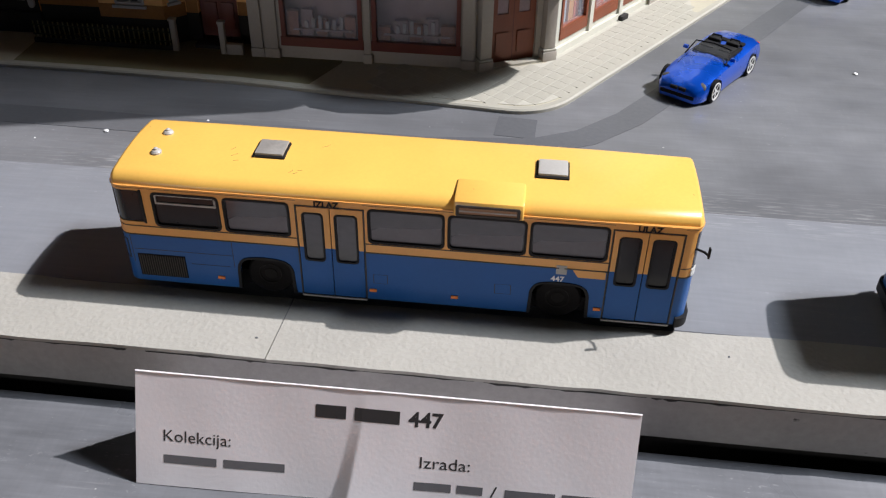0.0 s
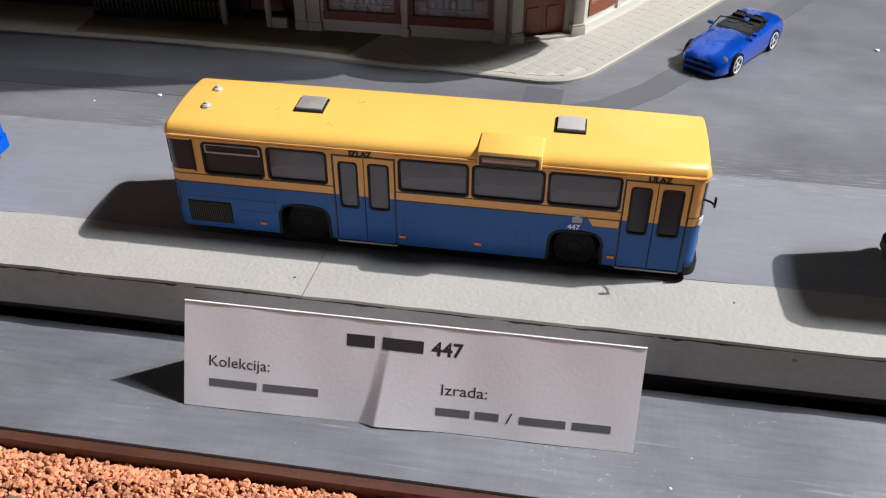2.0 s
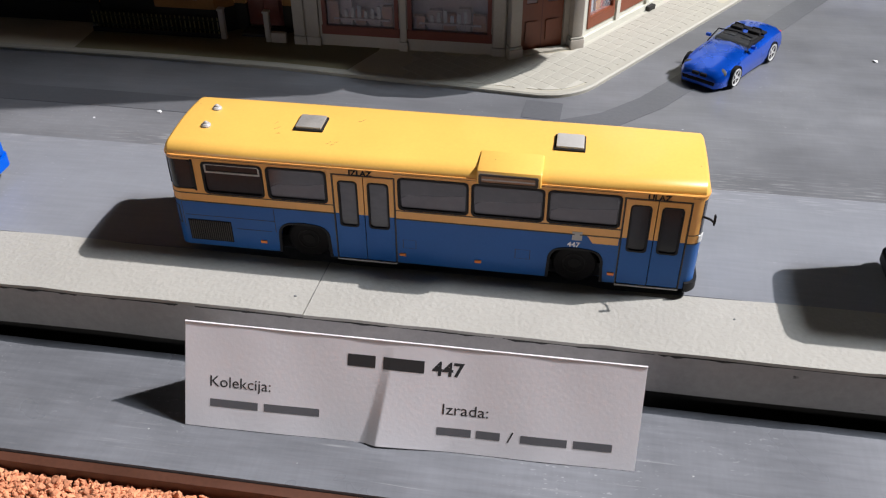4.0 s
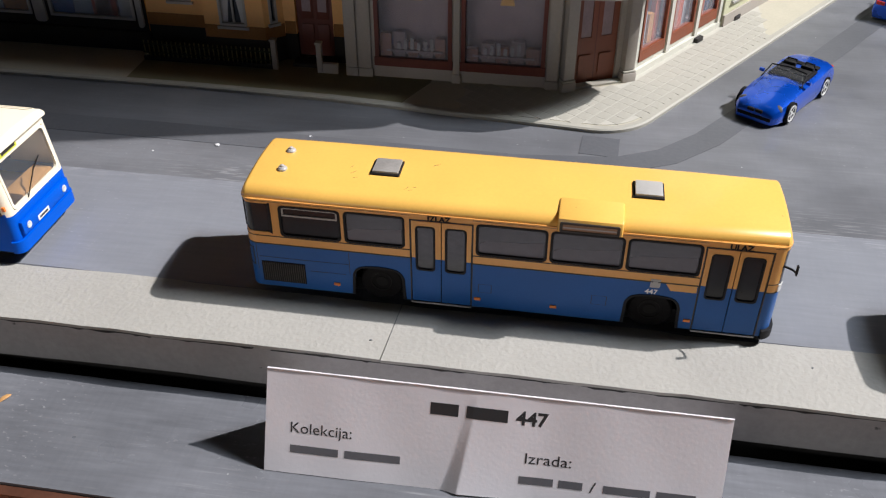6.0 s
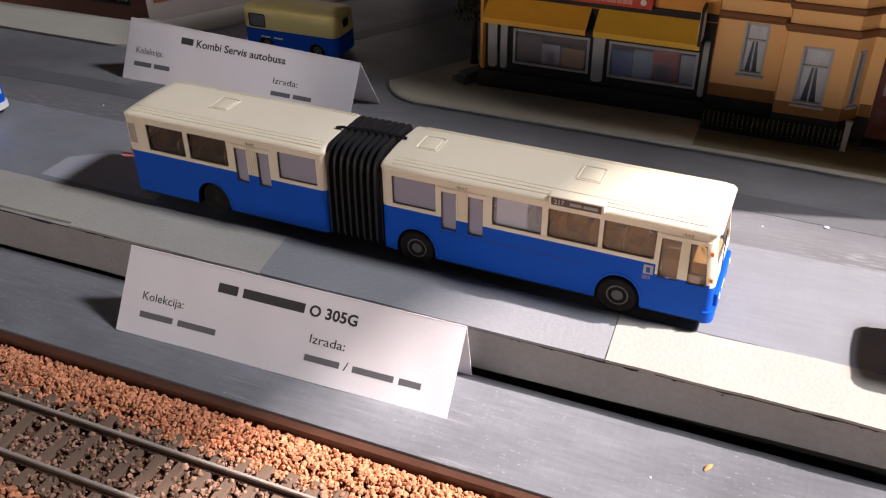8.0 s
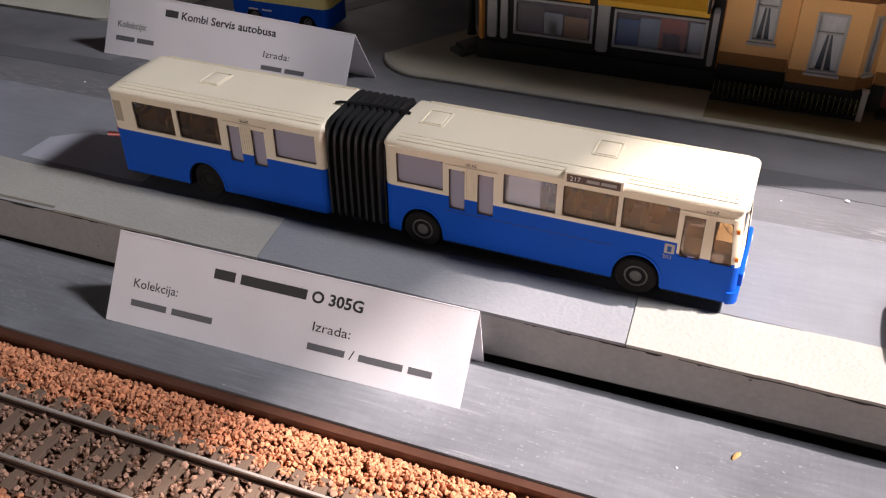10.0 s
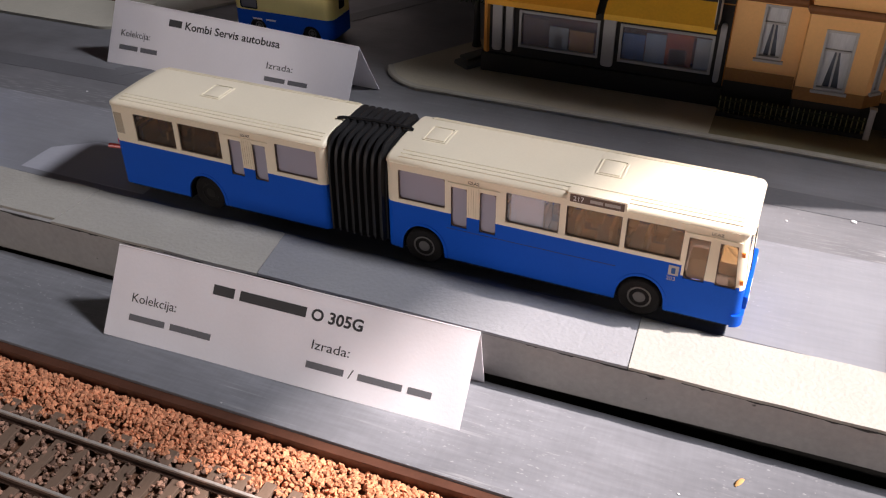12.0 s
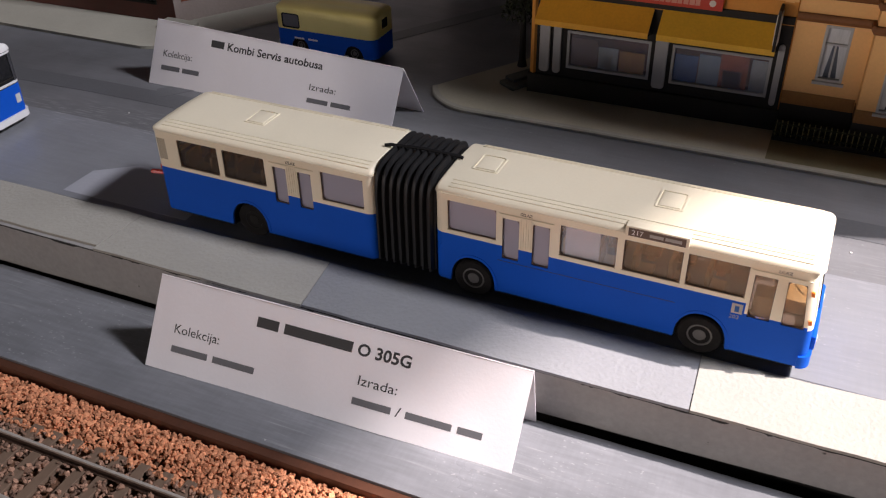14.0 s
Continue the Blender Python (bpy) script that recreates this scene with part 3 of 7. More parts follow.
def skirt_path(P, low, z0, z1):
    return lambda s, z, d: P(s, low(s) + (z - z0) / (z1 - z0) * (z1 - low(s)), d)


def arch_low(base, wheels, half, top, square, ends=()):
    def low(s):
        for x in wheels:
            t = abs(s - x) / half
            if t < 1:
                return base + (top - base) * (1 - t ** square) ** (1 / square)
        return base
    return low


def arch_lip(P, x, half, base, top, square, depth0, depth1, grow):
    out, inn = [], []
    n = 28
    for i in range(n + 1):
        t = -1 + 2 * i / n
        t = math.copysign(abs(t) ** 0.55, t)
        z = base + (top - base) * (1 - abs(t) ** square) ** (1 / square)
        out.append((x + t * (half + grow), z + grow * (1 - abs(t))))
        inn.append((x + t * (half - 0.25), z - 0.25 * (1 - abs(t) ** 3)))
    bm = bmesh.new()
    rows = [[bm.verts.new(P(s, z, d)) for s, z in o] for o, d in ((out, depth1), (out, depth0), (inn, depth0), (inn, depth1))]
    for a, b in zip(rows, rows[1:]):
        for i in range(n):
            bm.faces.new((a[i], a[i + 1], b[i + 1], b[i]))
    return bm


def folding_door(P, s0, s1, z0, z1, glass, parent, split, upper, lower, pane, zglass, proud=0.0):
    """Two door leaves with glass, upper and lower paint, and the dark gap between them."""
    mid = (s0 + s1) / 2
    part("door_gap", plate(bmesh.new(), P, [(s0, z0), (s1, z0), (s1, z1), (s0, z1)], 0.75, 0.95), M_RUBBER, parent, smooth=False)
    for a, b, (g0, g1) in ((s0 + 0.15, mid - 0.12, glass[0]), (mid + 0.12, s1 - 0.15, glass[1])):
        bm = shell(bmesh.new(), lambda s, z, d: P(s, z, d - proud), a, b, z0 + 0.1, z1 - 0.15, [(g0, g1, zglass[0], zglass[1]), (a - 9, a - 8, split, split)], 0.6)
        leaf = part("door_leaf", paint(bm, lambda c: 1 if c.z > split else 0), [lower, upper], parent, smooth=False)
        q = lambda s, z, d: P(s, z, d - proud)
        part("door_rubber", rim(bmesh.new(), q, rounded(g0 - 0.3, g1 + 0.3, zglass[0] - 0.3, zglass[1] + 0.3, 1.0), rounded(g0 + 0.2, g1 - 0.2, zglass[0] + 0.2, zglass[1] - 0.2, 0.8), -0.08, 0.5), M_RUBBER, leaf)
        part("pane", plate(bmesh.new(), q, rounded(g0, g1, zglass[0], zglass[1], 0.6), 0.3, 0.45), pane, leaf, smooth=False)


def bus_seats(parent, xs, w, z, material):
    for x in xs:
        for y in (4.5, w - 11.5):
            bm = box_bm(x, x + 4.6, y, y + 7, z + 2.8, z + 4.2, bevel=0.5)
            box(bm, x - 0.6, x + 0.6, y, y + 7, z + 2.8, z + 10.5, bevel=0.5)
            box(bm, x + 1, x + 3, y + 2, y + 5, z, z + 3)
            part("seat", bm, material, parent, "tan moulded bus seat")


def roof_stud(parent, x, y, z):
    part("roof_vent", lathe(bmesh.new(), [(1.25, 0), (1.25, 0.5), (0.9, 0.9), (0.55, 0.95), (0.5, 1.3), (0.2, 1.5)], 18, Matrix.Translation((x, y, z))), M_HATCH, parent, "small round roof ventilator")


def yellow_bus(name, x, y, rz, label, upper, roof_mat, lower, detail=True, bumper=None):
    t = thing(name, x, y, 0.10, rz, label, "model bus")
    L, W, R = 132.4, 28.2, 3.0
    P = body_path(0, L, W, R)
    RO = (30.1, 33.4, (3.6, 2.6))
    wins = [(10, 25.2), (26.6, 41.4), (59.6, 76.4), (77.6, 94.6), (95.8, 112.6)]
    doors = [(43.2, 58.4), (113.6, 128.6)]
    zb, zw = 3.0, 16.6
    wheels = (34.6, 103.2)
    low_near = arch_low(zb, wheels, 6.6, 12.2, 4.5)
    far_wheels = [P.far_s(v) for v in wheels]
    low_far = arch_low(zb, far_wheels, 6.6, 12.2, 4.5)
    low = lambda s: max(low_near(s), low_far(s))
    holes = [(a, b, zb - 1, 99) for a, b in doors]
    # lower body
    sk = skirt_path(P, low, zb, zw)
    part("lower_body", shell(bmesh.new(), sk, P.start, P.end, zb, zw, holes, 0.8, step=0.7), lower, t, "medium blue lower body")
    # window band
    holes = [(a, b, 19.6, 28.4) for a, b in wins] + [(a, b, zw - 1, 28.0) for a, b in doors]
    fa, fb = P.front
    ra, rb = P.rear
    holes += [(fa - 2.5, fb + 2.5, 17.6, 28.6), (ra - 2.0, rb + 9.8, 20.2, 28.8), (P.start - 1, P.start + 4.4, 20.2, 28.8)]
    far_wins = [(P.far_s(b), P.far_s(a)) for a, b in wins + [doors[0], doors[1]]]
    holes += [(a, b, 19.6, 28.4) for a, b in far_wins]
    part("upper_body", shell(bmesh.new(), P, P.start, P.end, zw, 30.2, holes, 0.8, step=1.0), upper, t, "beige-yellow window band")
    for z, h in ((16.45, 0.28), (18.95, 0.22), (29.45, 0.2)):
        part("trim_line", shell(bmesh.new(), lambda s, q, d: P(s, q, d - 0.1), P.start, P.end, z, z + h, [(a, b, 0, 99) for a, b in doors], 0.2, step=1.2), M_DARKLINE, t)
    for i, (a, b) in enumerate(wins):
        fr = side_window(P, a, b, 19.6, 28.4, 0.9, M_DARKPANE if i == 0 else M_GREYPANE, t, rim_w=0.6, label="dark rear side pane" if i == 0 else "")
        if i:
            # a flush plate makes the pane paler below a slanted edge
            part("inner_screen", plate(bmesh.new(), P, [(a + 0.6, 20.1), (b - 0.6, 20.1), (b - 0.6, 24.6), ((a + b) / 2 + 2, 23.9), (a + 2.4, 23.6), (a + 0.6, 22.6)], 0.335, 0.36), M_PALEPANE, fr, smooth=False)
    part("vent_bar", rim(bmesh.new(), P, [(10.5, 25.5), (24.7, 25.5), (24.7, 28.0), (10.5, 28.0)], [(10.9, 25.95), (24.3, 25.95), (24.3, 27.75), (10.9, 27.75)], 0.05, 0.34), M_HATCH, t, "pale sliding vent frame", smooth=False)
    for a, b in far_wins:
        side_window(P, a, b, 19.6, 28.4, 0.9, M_GREYPANE, t)
    part("windscreen", plate(bmesh.new(), P, rounded(fa + 0.1, fb - 0.1, 17.6, 28.6, 0.8), 0.3, 0.6), M_DARKPANE, t, "dark windscreen")
    for k in (0, 1):
        s0, s1 = ((fa - 2.6, fa), (fb, fb + 2.6))[k]
        part("windscreen_corner", shell(bmesh.new(), P, s0, s1, 17.6, 28.6, [], 0.4, step=0.5), M_GREYPANE, t)
    # wrap-round rear window
    part("rear_window", shell(bmesh.new(), lambda s, z, d: P(s, z, d + 0.2), ra - 1.9, rb + 9.1, 20.2, 28.8, [], 0.4, step=0.6), M_DARKPANE, t, "dark wrap-round rear window")
    part("rear_window_frame", rim(bmesh.new(), P, [(rb + 9.4, 19.9), (rb + 9.4, 29.1), (rb + 0.2, 29.1), (rb + 0.2, 19.9)], [(rb + 8.7, 20.6), (rb + 8.7, 28.4), (rb + 0.8, 28.4), (rb + 0.8, 20.6)], -0.15, 0.5), M_RUBBER, t)
    for (a, b), g in zip(doors, (((44.6, 49.0), (52.0, 56.8)), ((115.2, 119.6), (122.4, 127.0)))):
        folding_door(P, a, b, zb, 28.0, g, t, zw + 0.2, upper, lower, M_GREYPANE if a < 100 else M_DARKPANE, (13.2, 26.2))
        part("door_frame", rim(bmesh.new(), P, [(a - 0.3, zb - 0.25), (b + 0.3, zb - 0.25), (b + 0.3, 28.35), (a - 0.3, 28.35)], [(a, zb), (b, zb), (b, 28.05), (a, 28.05)], -0.1, 0.7), M_DARKLINE, t, smooth=False)
        part("door_sill", box_bm(a - 0.2, b + 0.2, -0.35, 1.0, zb - 0.5, zb - 0.05, bevel=0.1), M_HATCH, t, "pale door sill")
    # roof with gutter, hatches, sign box
    part("roof", bus_roof(bmesh.new(), -0.15, L + 0.1, W, 30.1, 33.4, (3.6, 2.6), 1.8, 1.2, R), roof_mat, t, "glossy yellow vaulted roof with small scratches")
    part("gutter", shell(bmesh.new(), lambda s, z, d: P(s, z, d - 0.28), P.start, P.end, 29.7, 30.15, [], 0.5, step=1.0), upper, t)
    for hx in (31.2, 96.0):
        hatch = part("roof_hatch", box_bm(hx - 0.25, hx + 7.3, 10.35, 17.6, 32.9, 33.8, bevel=0.25), M_RUBBER, t, "roof hatch on a dark gasket")
        part("cover", box_bm(hx + 0.25, hx + 6.9, 10.8, 17.3, 33.7, 34.4, bevel=0.35), M_HATCHDARK if hx < 50 else M_HATCH, hatch, "dull grey hatch cover")
    bm = bmesh.new()
    prof = [(-1.2, 29.5), (-1.35, 32.2), (-0.9, 33.0), (0.6, 33.4), (7.4, 33.6), (7.8, 32.6), (5.0, 31.0), (0.6, 29.5)]
    loft(bm, [[(px, a + k * (a < 1), b - k * (b > 31)) for a, b in prof] for px, k in ((78.6, 0.5), (78.75, 0.15), (79.1, 0), (93.1, 0), (93.6, 0.15), (93.85, 0.5))])
    box_ = part("sign_box", bm, roof_mat, t, "yellow destination sign box on the roof edge")
    part("sign_frame", rim(bmesh.new(), lambda s, z, d: Vector((s, d - 1.37, z)), rounded(79.1, 93.1, 29.7, 32.4, 0.4), rounded(79.8, 92.4, 30.2, 31.9, 0.25), -0.2, 0.3), M_DARKLINE, box_)
    part("sign_pane", box_bm(79.6, 92.6, -1.4, -1.2, 30.1, 32.0), M_SIGNPANE, box_, "dull blank sign pane", smooth=False)
    part("sign_strip", box_bm(79.9, 92.3, -1.44, -1.38, 30.75, 31.15), M_HATCH, box_, "pale strip in the sign pane", smooth=False)
    for k, (ax, ay, bx, by) in enumerate(((40.6, 5.6, 41.5, 6.9), (41.8, 5.4, 42.6, 6.0), (42.4, 6.6, 43.5, 7.0), (26.0, 10.4, 27.4, 11.8), (27.0, 8.6, 28.2, 8.9), (46.0, 17.0, 47.6, 18.6), (25.4, 13.0, 26.0, 14.4))):
        part("scratch", tube(bmesh.new(), [(ax, ay, roof_height(ay, W, *RO)), ((ax + bx) / 2 + 0.2, (ay + by) / 2, roof_height((ay + by) / 2, W, *RO)), (bx, by, roof_height(by, W, *RO))], 0.04, 5), M_DARKLINE, t)
    roof_stud(t, 8.6, 9.6, 33.1)
    roof_stud(t, 8.2, 18.6, 33.1)
    # the band steps down ahead of the front wheel; seams and lamps of the engine bay
    part("band_step", plate(bmesh.new(), P, [(105.6, 16.5), (107.0, 14.4), (113.1, 14.4), (113.1, 16.5)], -0.06, 0.3), upper, t, smooth=False)
    for a, b, z0, z1 in ((27.0, 27.14, 9.0, 16.3), (2.6, 2.72, 8.4, 16.2), (3.2, 27.0, 12.3, 12.42)):
        part("panel_seam", plate(bmesh.new(), P, [(a, z0), (b, z0), (b, z1), (a, z1)], -0.04, 0.2), M_DARKLINE, t, smooth=False)
    ra_, rb_ = P.rear
    part("corner_lamp_frame", shell(bmesh.new(), lambda s_, z, d: P(s_, z, d - 0.1), rb_ + 0.6, rb_ + 3.6, 9.4, 15.0, [(rb_ + 0.9, rb_ + 3.3, 9.7, 14.7)], 0.2, step=0.6), M_DARKLINE, t)
    # grille, flaps, lamps
    g = part("grille", box_bm(3.6, 15.2, -0.12, 0.2, 4.6, 11.0, bevel=0.05), M_CHASSIS, t, "black engine grille")
    for i in range(20):
        part("slat", box_bm(4.0 + i * 0.565, 4.22 + i * 0.565, -0.3, -0.05, 4.9, 10.7), M_DARKLINE, g, smooth=False)
    for a, b, z0, z1 in ((60.2, 63.6, 7.8, 10.4), (88.4, 92.2, 7.8, 10.6), (16.6, 26.0, 9.0, 9.15)):
        part("flap", rim(bmesh.new(), P, [(a, z0), (b, z0), (b, z1), (a, z1)], [(a + 0.15, z0 + 0.05), (b - 0.15, z0 + 0.05), (b - 0.15, z1 - 0.05), (a + 0.15, z1 - 0.05)], -0.03, 0.1), M_DARKLINE, t, smooth=False)
    for lx in (22.6, 59.2, 78.4, 111.3):
        part("side_lamp", box_bm(lx, lx + 1.7, -0.3, 0.1, 5.3, 6.1, bevel=0.12), M_ORANGE, t, "small orange side lamp")
    part("bumper", shell(bmesh.new(), lambda s, z, d: P(s, z, d - 0.8), fa - 4.2, fb + 4.2, 2.6, 5.2, [], 1.6, step=0.6), bumper or M_RUBBER, t, "front bumper")
    for s0 in (fa - 1.0, fb - 3.0):
        part("head_lamp", shell(bmesh.new(), lambda s, z, d: P(s, z, d - 0.25), s0 + 1.2, s0 + 3.4, 9.0, 12.4, [], 0.5, step=0.5), M_LAMP, t, "white head lamp at the corner")
    part("front_turn_lamp", shell(bmesh.new(), lambda s, z, d: P(s, z, d - 0.3), fa - 2.6, fa - 0.6, 16.9, 18.8, [], 0.4, step=0.4), M_LAMP, t, "clear lamp beside the windscreen")
    for yy in (5.0, 22.6):
        part("rear_lamp", box_bm(-0.35, 0.1, yy - 1.6, yy + 1.6, 7.0, 9.0, bevel=0.15), M_RED, t, "red rear lamp")
    m = part("mirror", box_bm(133.5, 133.95, -2.7, -1.8, 24.2, 27.0, bevel=0.2), M_RUBBER, t, "black wing mirror") if detail else None
    if detail:
        part("mirror_arm", tube(bmesh.new(), [(131.4, 1.0, 24.2), (133.2, -0.4, 24.4), (133.9, -2.0, 24.6), (133.8, -2.2, 26.6)], 0.28), M_RUBBER, m)
    for x0 in wheels:
        part("wheel_arch", arch_lip(P, x0, 6.6, zb, 12.2, 4.5, -0.2, 0.5, 0.5), M_RUBBER, t)
        wheel(t, x0, 4.6, 5.6, 5.6, 3.6, True, 3.0, "wheel rim darkened for shade", M_SHADEHUB)
        wheel(t, x0, W - 4.6, 5.6, 5.6, 3.6, False, 3.0, "wheel rim darkened for shade", M_SHADEHUB)
    bm = box_bm(3, L - 3, 3.4, W - 3.4, 2.0, 6.0)
    box(bm, 8, 27, 1.2, W - 1.2, 2.2, 12)
    box(bm, 42, 95, 1.2, W - 1.2, 2.2, 9)
    box(bm, 110, 129, 1.2, W - 1.2, 2.0, 8)
    part("chassis", bm, M_CHASSIS, t)
    part("interior_floor", box_bm(2, L - 2, 1.4, W - 1.4, 12.4, 13.0), M_FLOOR, t)
    part("interior_screen", box_bm(9, 113, 3.2, 3.5, 13.0, 29.4), M_GREYPANE, t, "grey inner screen behind the panes")
    if detail:
        lettering("door_sign", "IZLAZ", 2.1, M_RUBBER, t, mm(47.4, -0.36, 28.4, 90), "black door lettering", 0.08)
        lettering("door_sign", "ULAZ", 2.1, M_RUBBER, t, mm(118.4, -0.36, 28.4, 90), "black door lettering", 0.08)
        lettering("fleet_number", "447", 2.0, M_WHITE, t, mm(101.0, -0.06, 12.9, 90), "white fleet number", 0.05)
        e = part("emblem", box_bm(102.0, 104.4, -0.08, 0.05, 14.9, 17.4), M_HATCH, t, "small pale town emblem", smooth=False)
        part("emblem_shield", box_bm(102.6, 103.8, -0.12, -0.05, 15.5, 16.8), M_HATCH, e, smooth=False)
    return t


yellow_bus("city_bus", 0.7, 0.0, 0.0, "yellow and blue model city bus parked by the kerb", M_YBAND, M_YROOF, M_B1BLUE)


def articulated_bus(x, y, rz):
    t = thing("articulated_bus", x, y, 0.10, rz, "cream and blue articulated model bus with black ribbed bellows", "model bus")
    W, R = 28.2, 2.2
    zb, zw, ztop = 4.0, 19.6, 32.8
    RO = (ztop - 0.05, 35.2, (5.0, 1.9))
    for nm, x0, x1, wins, doors, wheels in (
            ("rear_section", 0.0, 77.8, [(9.2, 24.2), (26.0, 41.2), (60.6, 74.6)], [((44.0, 48.6), (52.6, 57.2))], (33.0,)),
            ("front_section", 97.0, 198.0, [(101, 115.4), (133.4, 148.6), (150.4, 165.4), (166.6, 181.4)], [((117.2, 122.0), (125.8, 130.6)), ((182.8, 188.2), (190.8, 195.8))], (108.6, 172.4))):
        P = body_path(x0, x1, W, R)
        sec = part(nm, box_bm(x0 + 1.5, x1 - 1.5, 2.0, W - 2.0, 12.0, 12.8), M_FLOOR, t, "bus section with its floor")
        fw = [P.far_s(v) for v in wheels]
        lo1, lo2 = arch_low(zb, wheels, 7.0, 13.4, 2.2), arch_low(zb, fw, 7.0, 13.4, 2.2)
        low = lambda s: max(lo1(s), lo2(s))
        dh = [(a, b, 16.4 if x0 == 0 else 15.6, 28.6) for d in doors for a, b in d]
        sk = skirt_path(P, low, zb, 15.4)
        part("lower_body", shell(bmesh.new(), sk, P.start, P.end, zb, 15.4, [], 0.8, step=0.6), M_B2BLUE, sec, "bright blue lower body")
        holes = [(a, b, 20.9, 30.4) for a, b in wins] + dh
        if x0 == 0:
            ra, rb = P.rear
            rear_win = (ra + 1.5, rb - 1.5, 21, 31)
            holes.append(rear_win)
        else:
            fa, fb = P.front
            holes.append((fa + 0.3, fb - 0.3, 16.4, 30.4))
        far = [(P.far_s(b), P.far_s(a)) for a, b in wins]
        holes += [(a, b, 20.9, 30.4) for a, b in far]
        bm = shell(bmesh.new(), P, P.start, P.end, 15.402, ztop, holes + [(-900, -899, zw, zw)], 0.9, step=1.2)
        edge = (lambda c: 0 if c.z < zw else 1) if x0 == 0 else (lambda c: 1 if (c.z > zw or (c.x > 182 and c.z > 17.4) or (c.x > 196.9 and c.z > 14.8)) else 0)
        part("upper_body", paint(bm, edge), [M_B2BLUE, M_CREAM], sec, "cream window band over the blue sides")
        for i, (a, b) in enumerate(wins):
            # dark brown rims, here and on doors, colour in the recess shadow
            side_window(P, a, b, 20.9, 30.4, 1.0, M_SMOKE if x0 == 0 and i < 2 else M_LITGLASS if x0 and i > 1 else M_GLASS if x0 and i == 1 else M_MILKY, sec, rim_w=0.36, proud=-0.3, rubber=M_FLOOR, deep=0.8)
        for a, b in far:
            side_window(P, a, b, 20.9, 30.4, 1.0, M_GLASS, sec, rim_w=0.4, proud=0.08, deep=0.5)
        for h in dh:
            side_window(P, h[0], h[1], h[2], h[3], 1.1, M_LITGLASS if h[0] > 150 else M_MILKY, sec, rim_w=0.3, proud=-0.3, rubber=M_FLOOR, deep=0.85)
        for d in doors:
            m0, m1 = d[0][1], d[1][0]
            for k in range(5):
                xx = m0 + 0.5 + (m1 - m0 - 1.0) * k / 4
                part("door_rib", box_bm(xx - 0.12, xx + 0.12, -0.18, 0.1, 19.8, 29.6), M_CREAM, sec, smooth=False)
            a, b = d[0][0] - 1.0, min(d[1][1] + 1.0, x1 - 1.2)
            part("door_header", box_bm(a, b, -0.3, 0.1, 29.8, 30.1), M_CREAM, sec, smooth=False)
            lettering("door_sign", "ULAZ" if x0 and d[0][0] > 150 else "IZLAZ", 1.25, M_DARKLINE, sec, mm((m0 + m1) / 2 - 1.6, -0.08, 30.6, 90), "tiny door lettering")
        # roof
        e0, e1 = (6.5, 1.2) if x0 == 0 else (1.2, 1.8)
        part("roof", bus_roof(bmesh.new(), x0 - 0.1, x1 + 0.1, W + 0.5, *RO, e0, e1, R), M_CREAM, sec, "cream ribbed roof", at=mm(0, -0.25, 0))
        part("gutter", shell(bmesh.new(), lambda s, z, d: P(s, z, d - 0.3), P.start, P.end, ztop - 0.7, ztop - 0.15, [], 0.4, step=1.2), M_CREAM, sec)
        for yy in (1.3, 2.7, 4.3, W - 1.4, W - 2.9):
            zz = roof_height(yy + 0.25, W + 0.5, *RO)
            part("roof_rib", box_bm(x0 + 4.0, x1 - 1.6, yy - 0.14, yy + 0.14, zz - 0.35, zz + 0.22, bevel=0.04), M_CREAM, sec, smooth=False)
        for hx in ((27.5,) if x0 == 0 else (103.6, 154.6)):
            ht = part("roof_hatch", rim(bmesh.new(), lambda s, z, d: Vector((s, z, 35.3 - d)), rounded(hx, hx + 7.6, 10.8, 20.0, 0.7), rounded(hx + 0.5, hx + 7.1, 11.3, 19.5, 0.5), -0.1, 0.6), M_CREAM, sec, "raised square roof hatch")
            part("cover", box_bm(hx + 0.9, hx + 6.7, 11.7, 19.1, 34.8, 35.45, bevel=0.25), M_CREAM, ht)
        for xw in wheels:
            part("wheel_arch", arch_lip(P, xw, 7.0, zb, 13.4, 2.2, -0.15, 0.6, 0.7), M_B2BLUE, sec)
            part("wheel_arch_lining", arch_lip(P, xw, 6.7, zb, 13.0, 2.2, 0.5, 4.0, 0.1), M_CHASSIS, sec)
            # the rear hub's shade is in its darker colour
            wheel(sec, xw, 2.1 if x0 else 3.6, 5.9, 5.9, 3.8, True, 3.3, "grey wheel rim with a raised hub", None if x0 else M_SHADEHUB)
            wheel(sec, xw, W - 2.1, 5.9, 5.9, 3.8, False, 3.3)
        bm = box_bm(x0 + 3, x1 - 3, 4.4, W - 4.4, 1.6, 9.0)
        for a, b in ((x0 + 2, wheels[0] - 7.5), (wheels[0] + 7.5, wheels[1] - 7.5 if len(wheels) > 1 else x1 - 2), (wheels[-1] + 7.5, x1 - 3)):
            if b > a + 2:
                box(bm, a, b, 1.3, W - 1.3, 2.6, 10)
        part("chassis", bm, M_CHASSIS, sec)
        bus_seats(sec, [x0 + 8 + 9.5 * i for i in range(int((x1 - x0 - 20) / 9.5))], W, 12.8, M_SEAT)
        if x0:
            part("windscreen", plate(bmesh.new(), P, rounded(fa + 0.4, fb - 0.4, 16.5, 30.2, 1.5), 0.25, 0.5), M_SCREEN, sec, "clear windscreen with a wiper")
            part("windscreen_frame", rim(bmesh.new(), P, rounded(fa + 0.1, fb - 0.1, 16.2, 30.6, 1.8), rounded(fa + 0.9, fb - 0.9, 17.0, 29.8, 1.3), -0.15, 0.7), M_CREAM, sec)
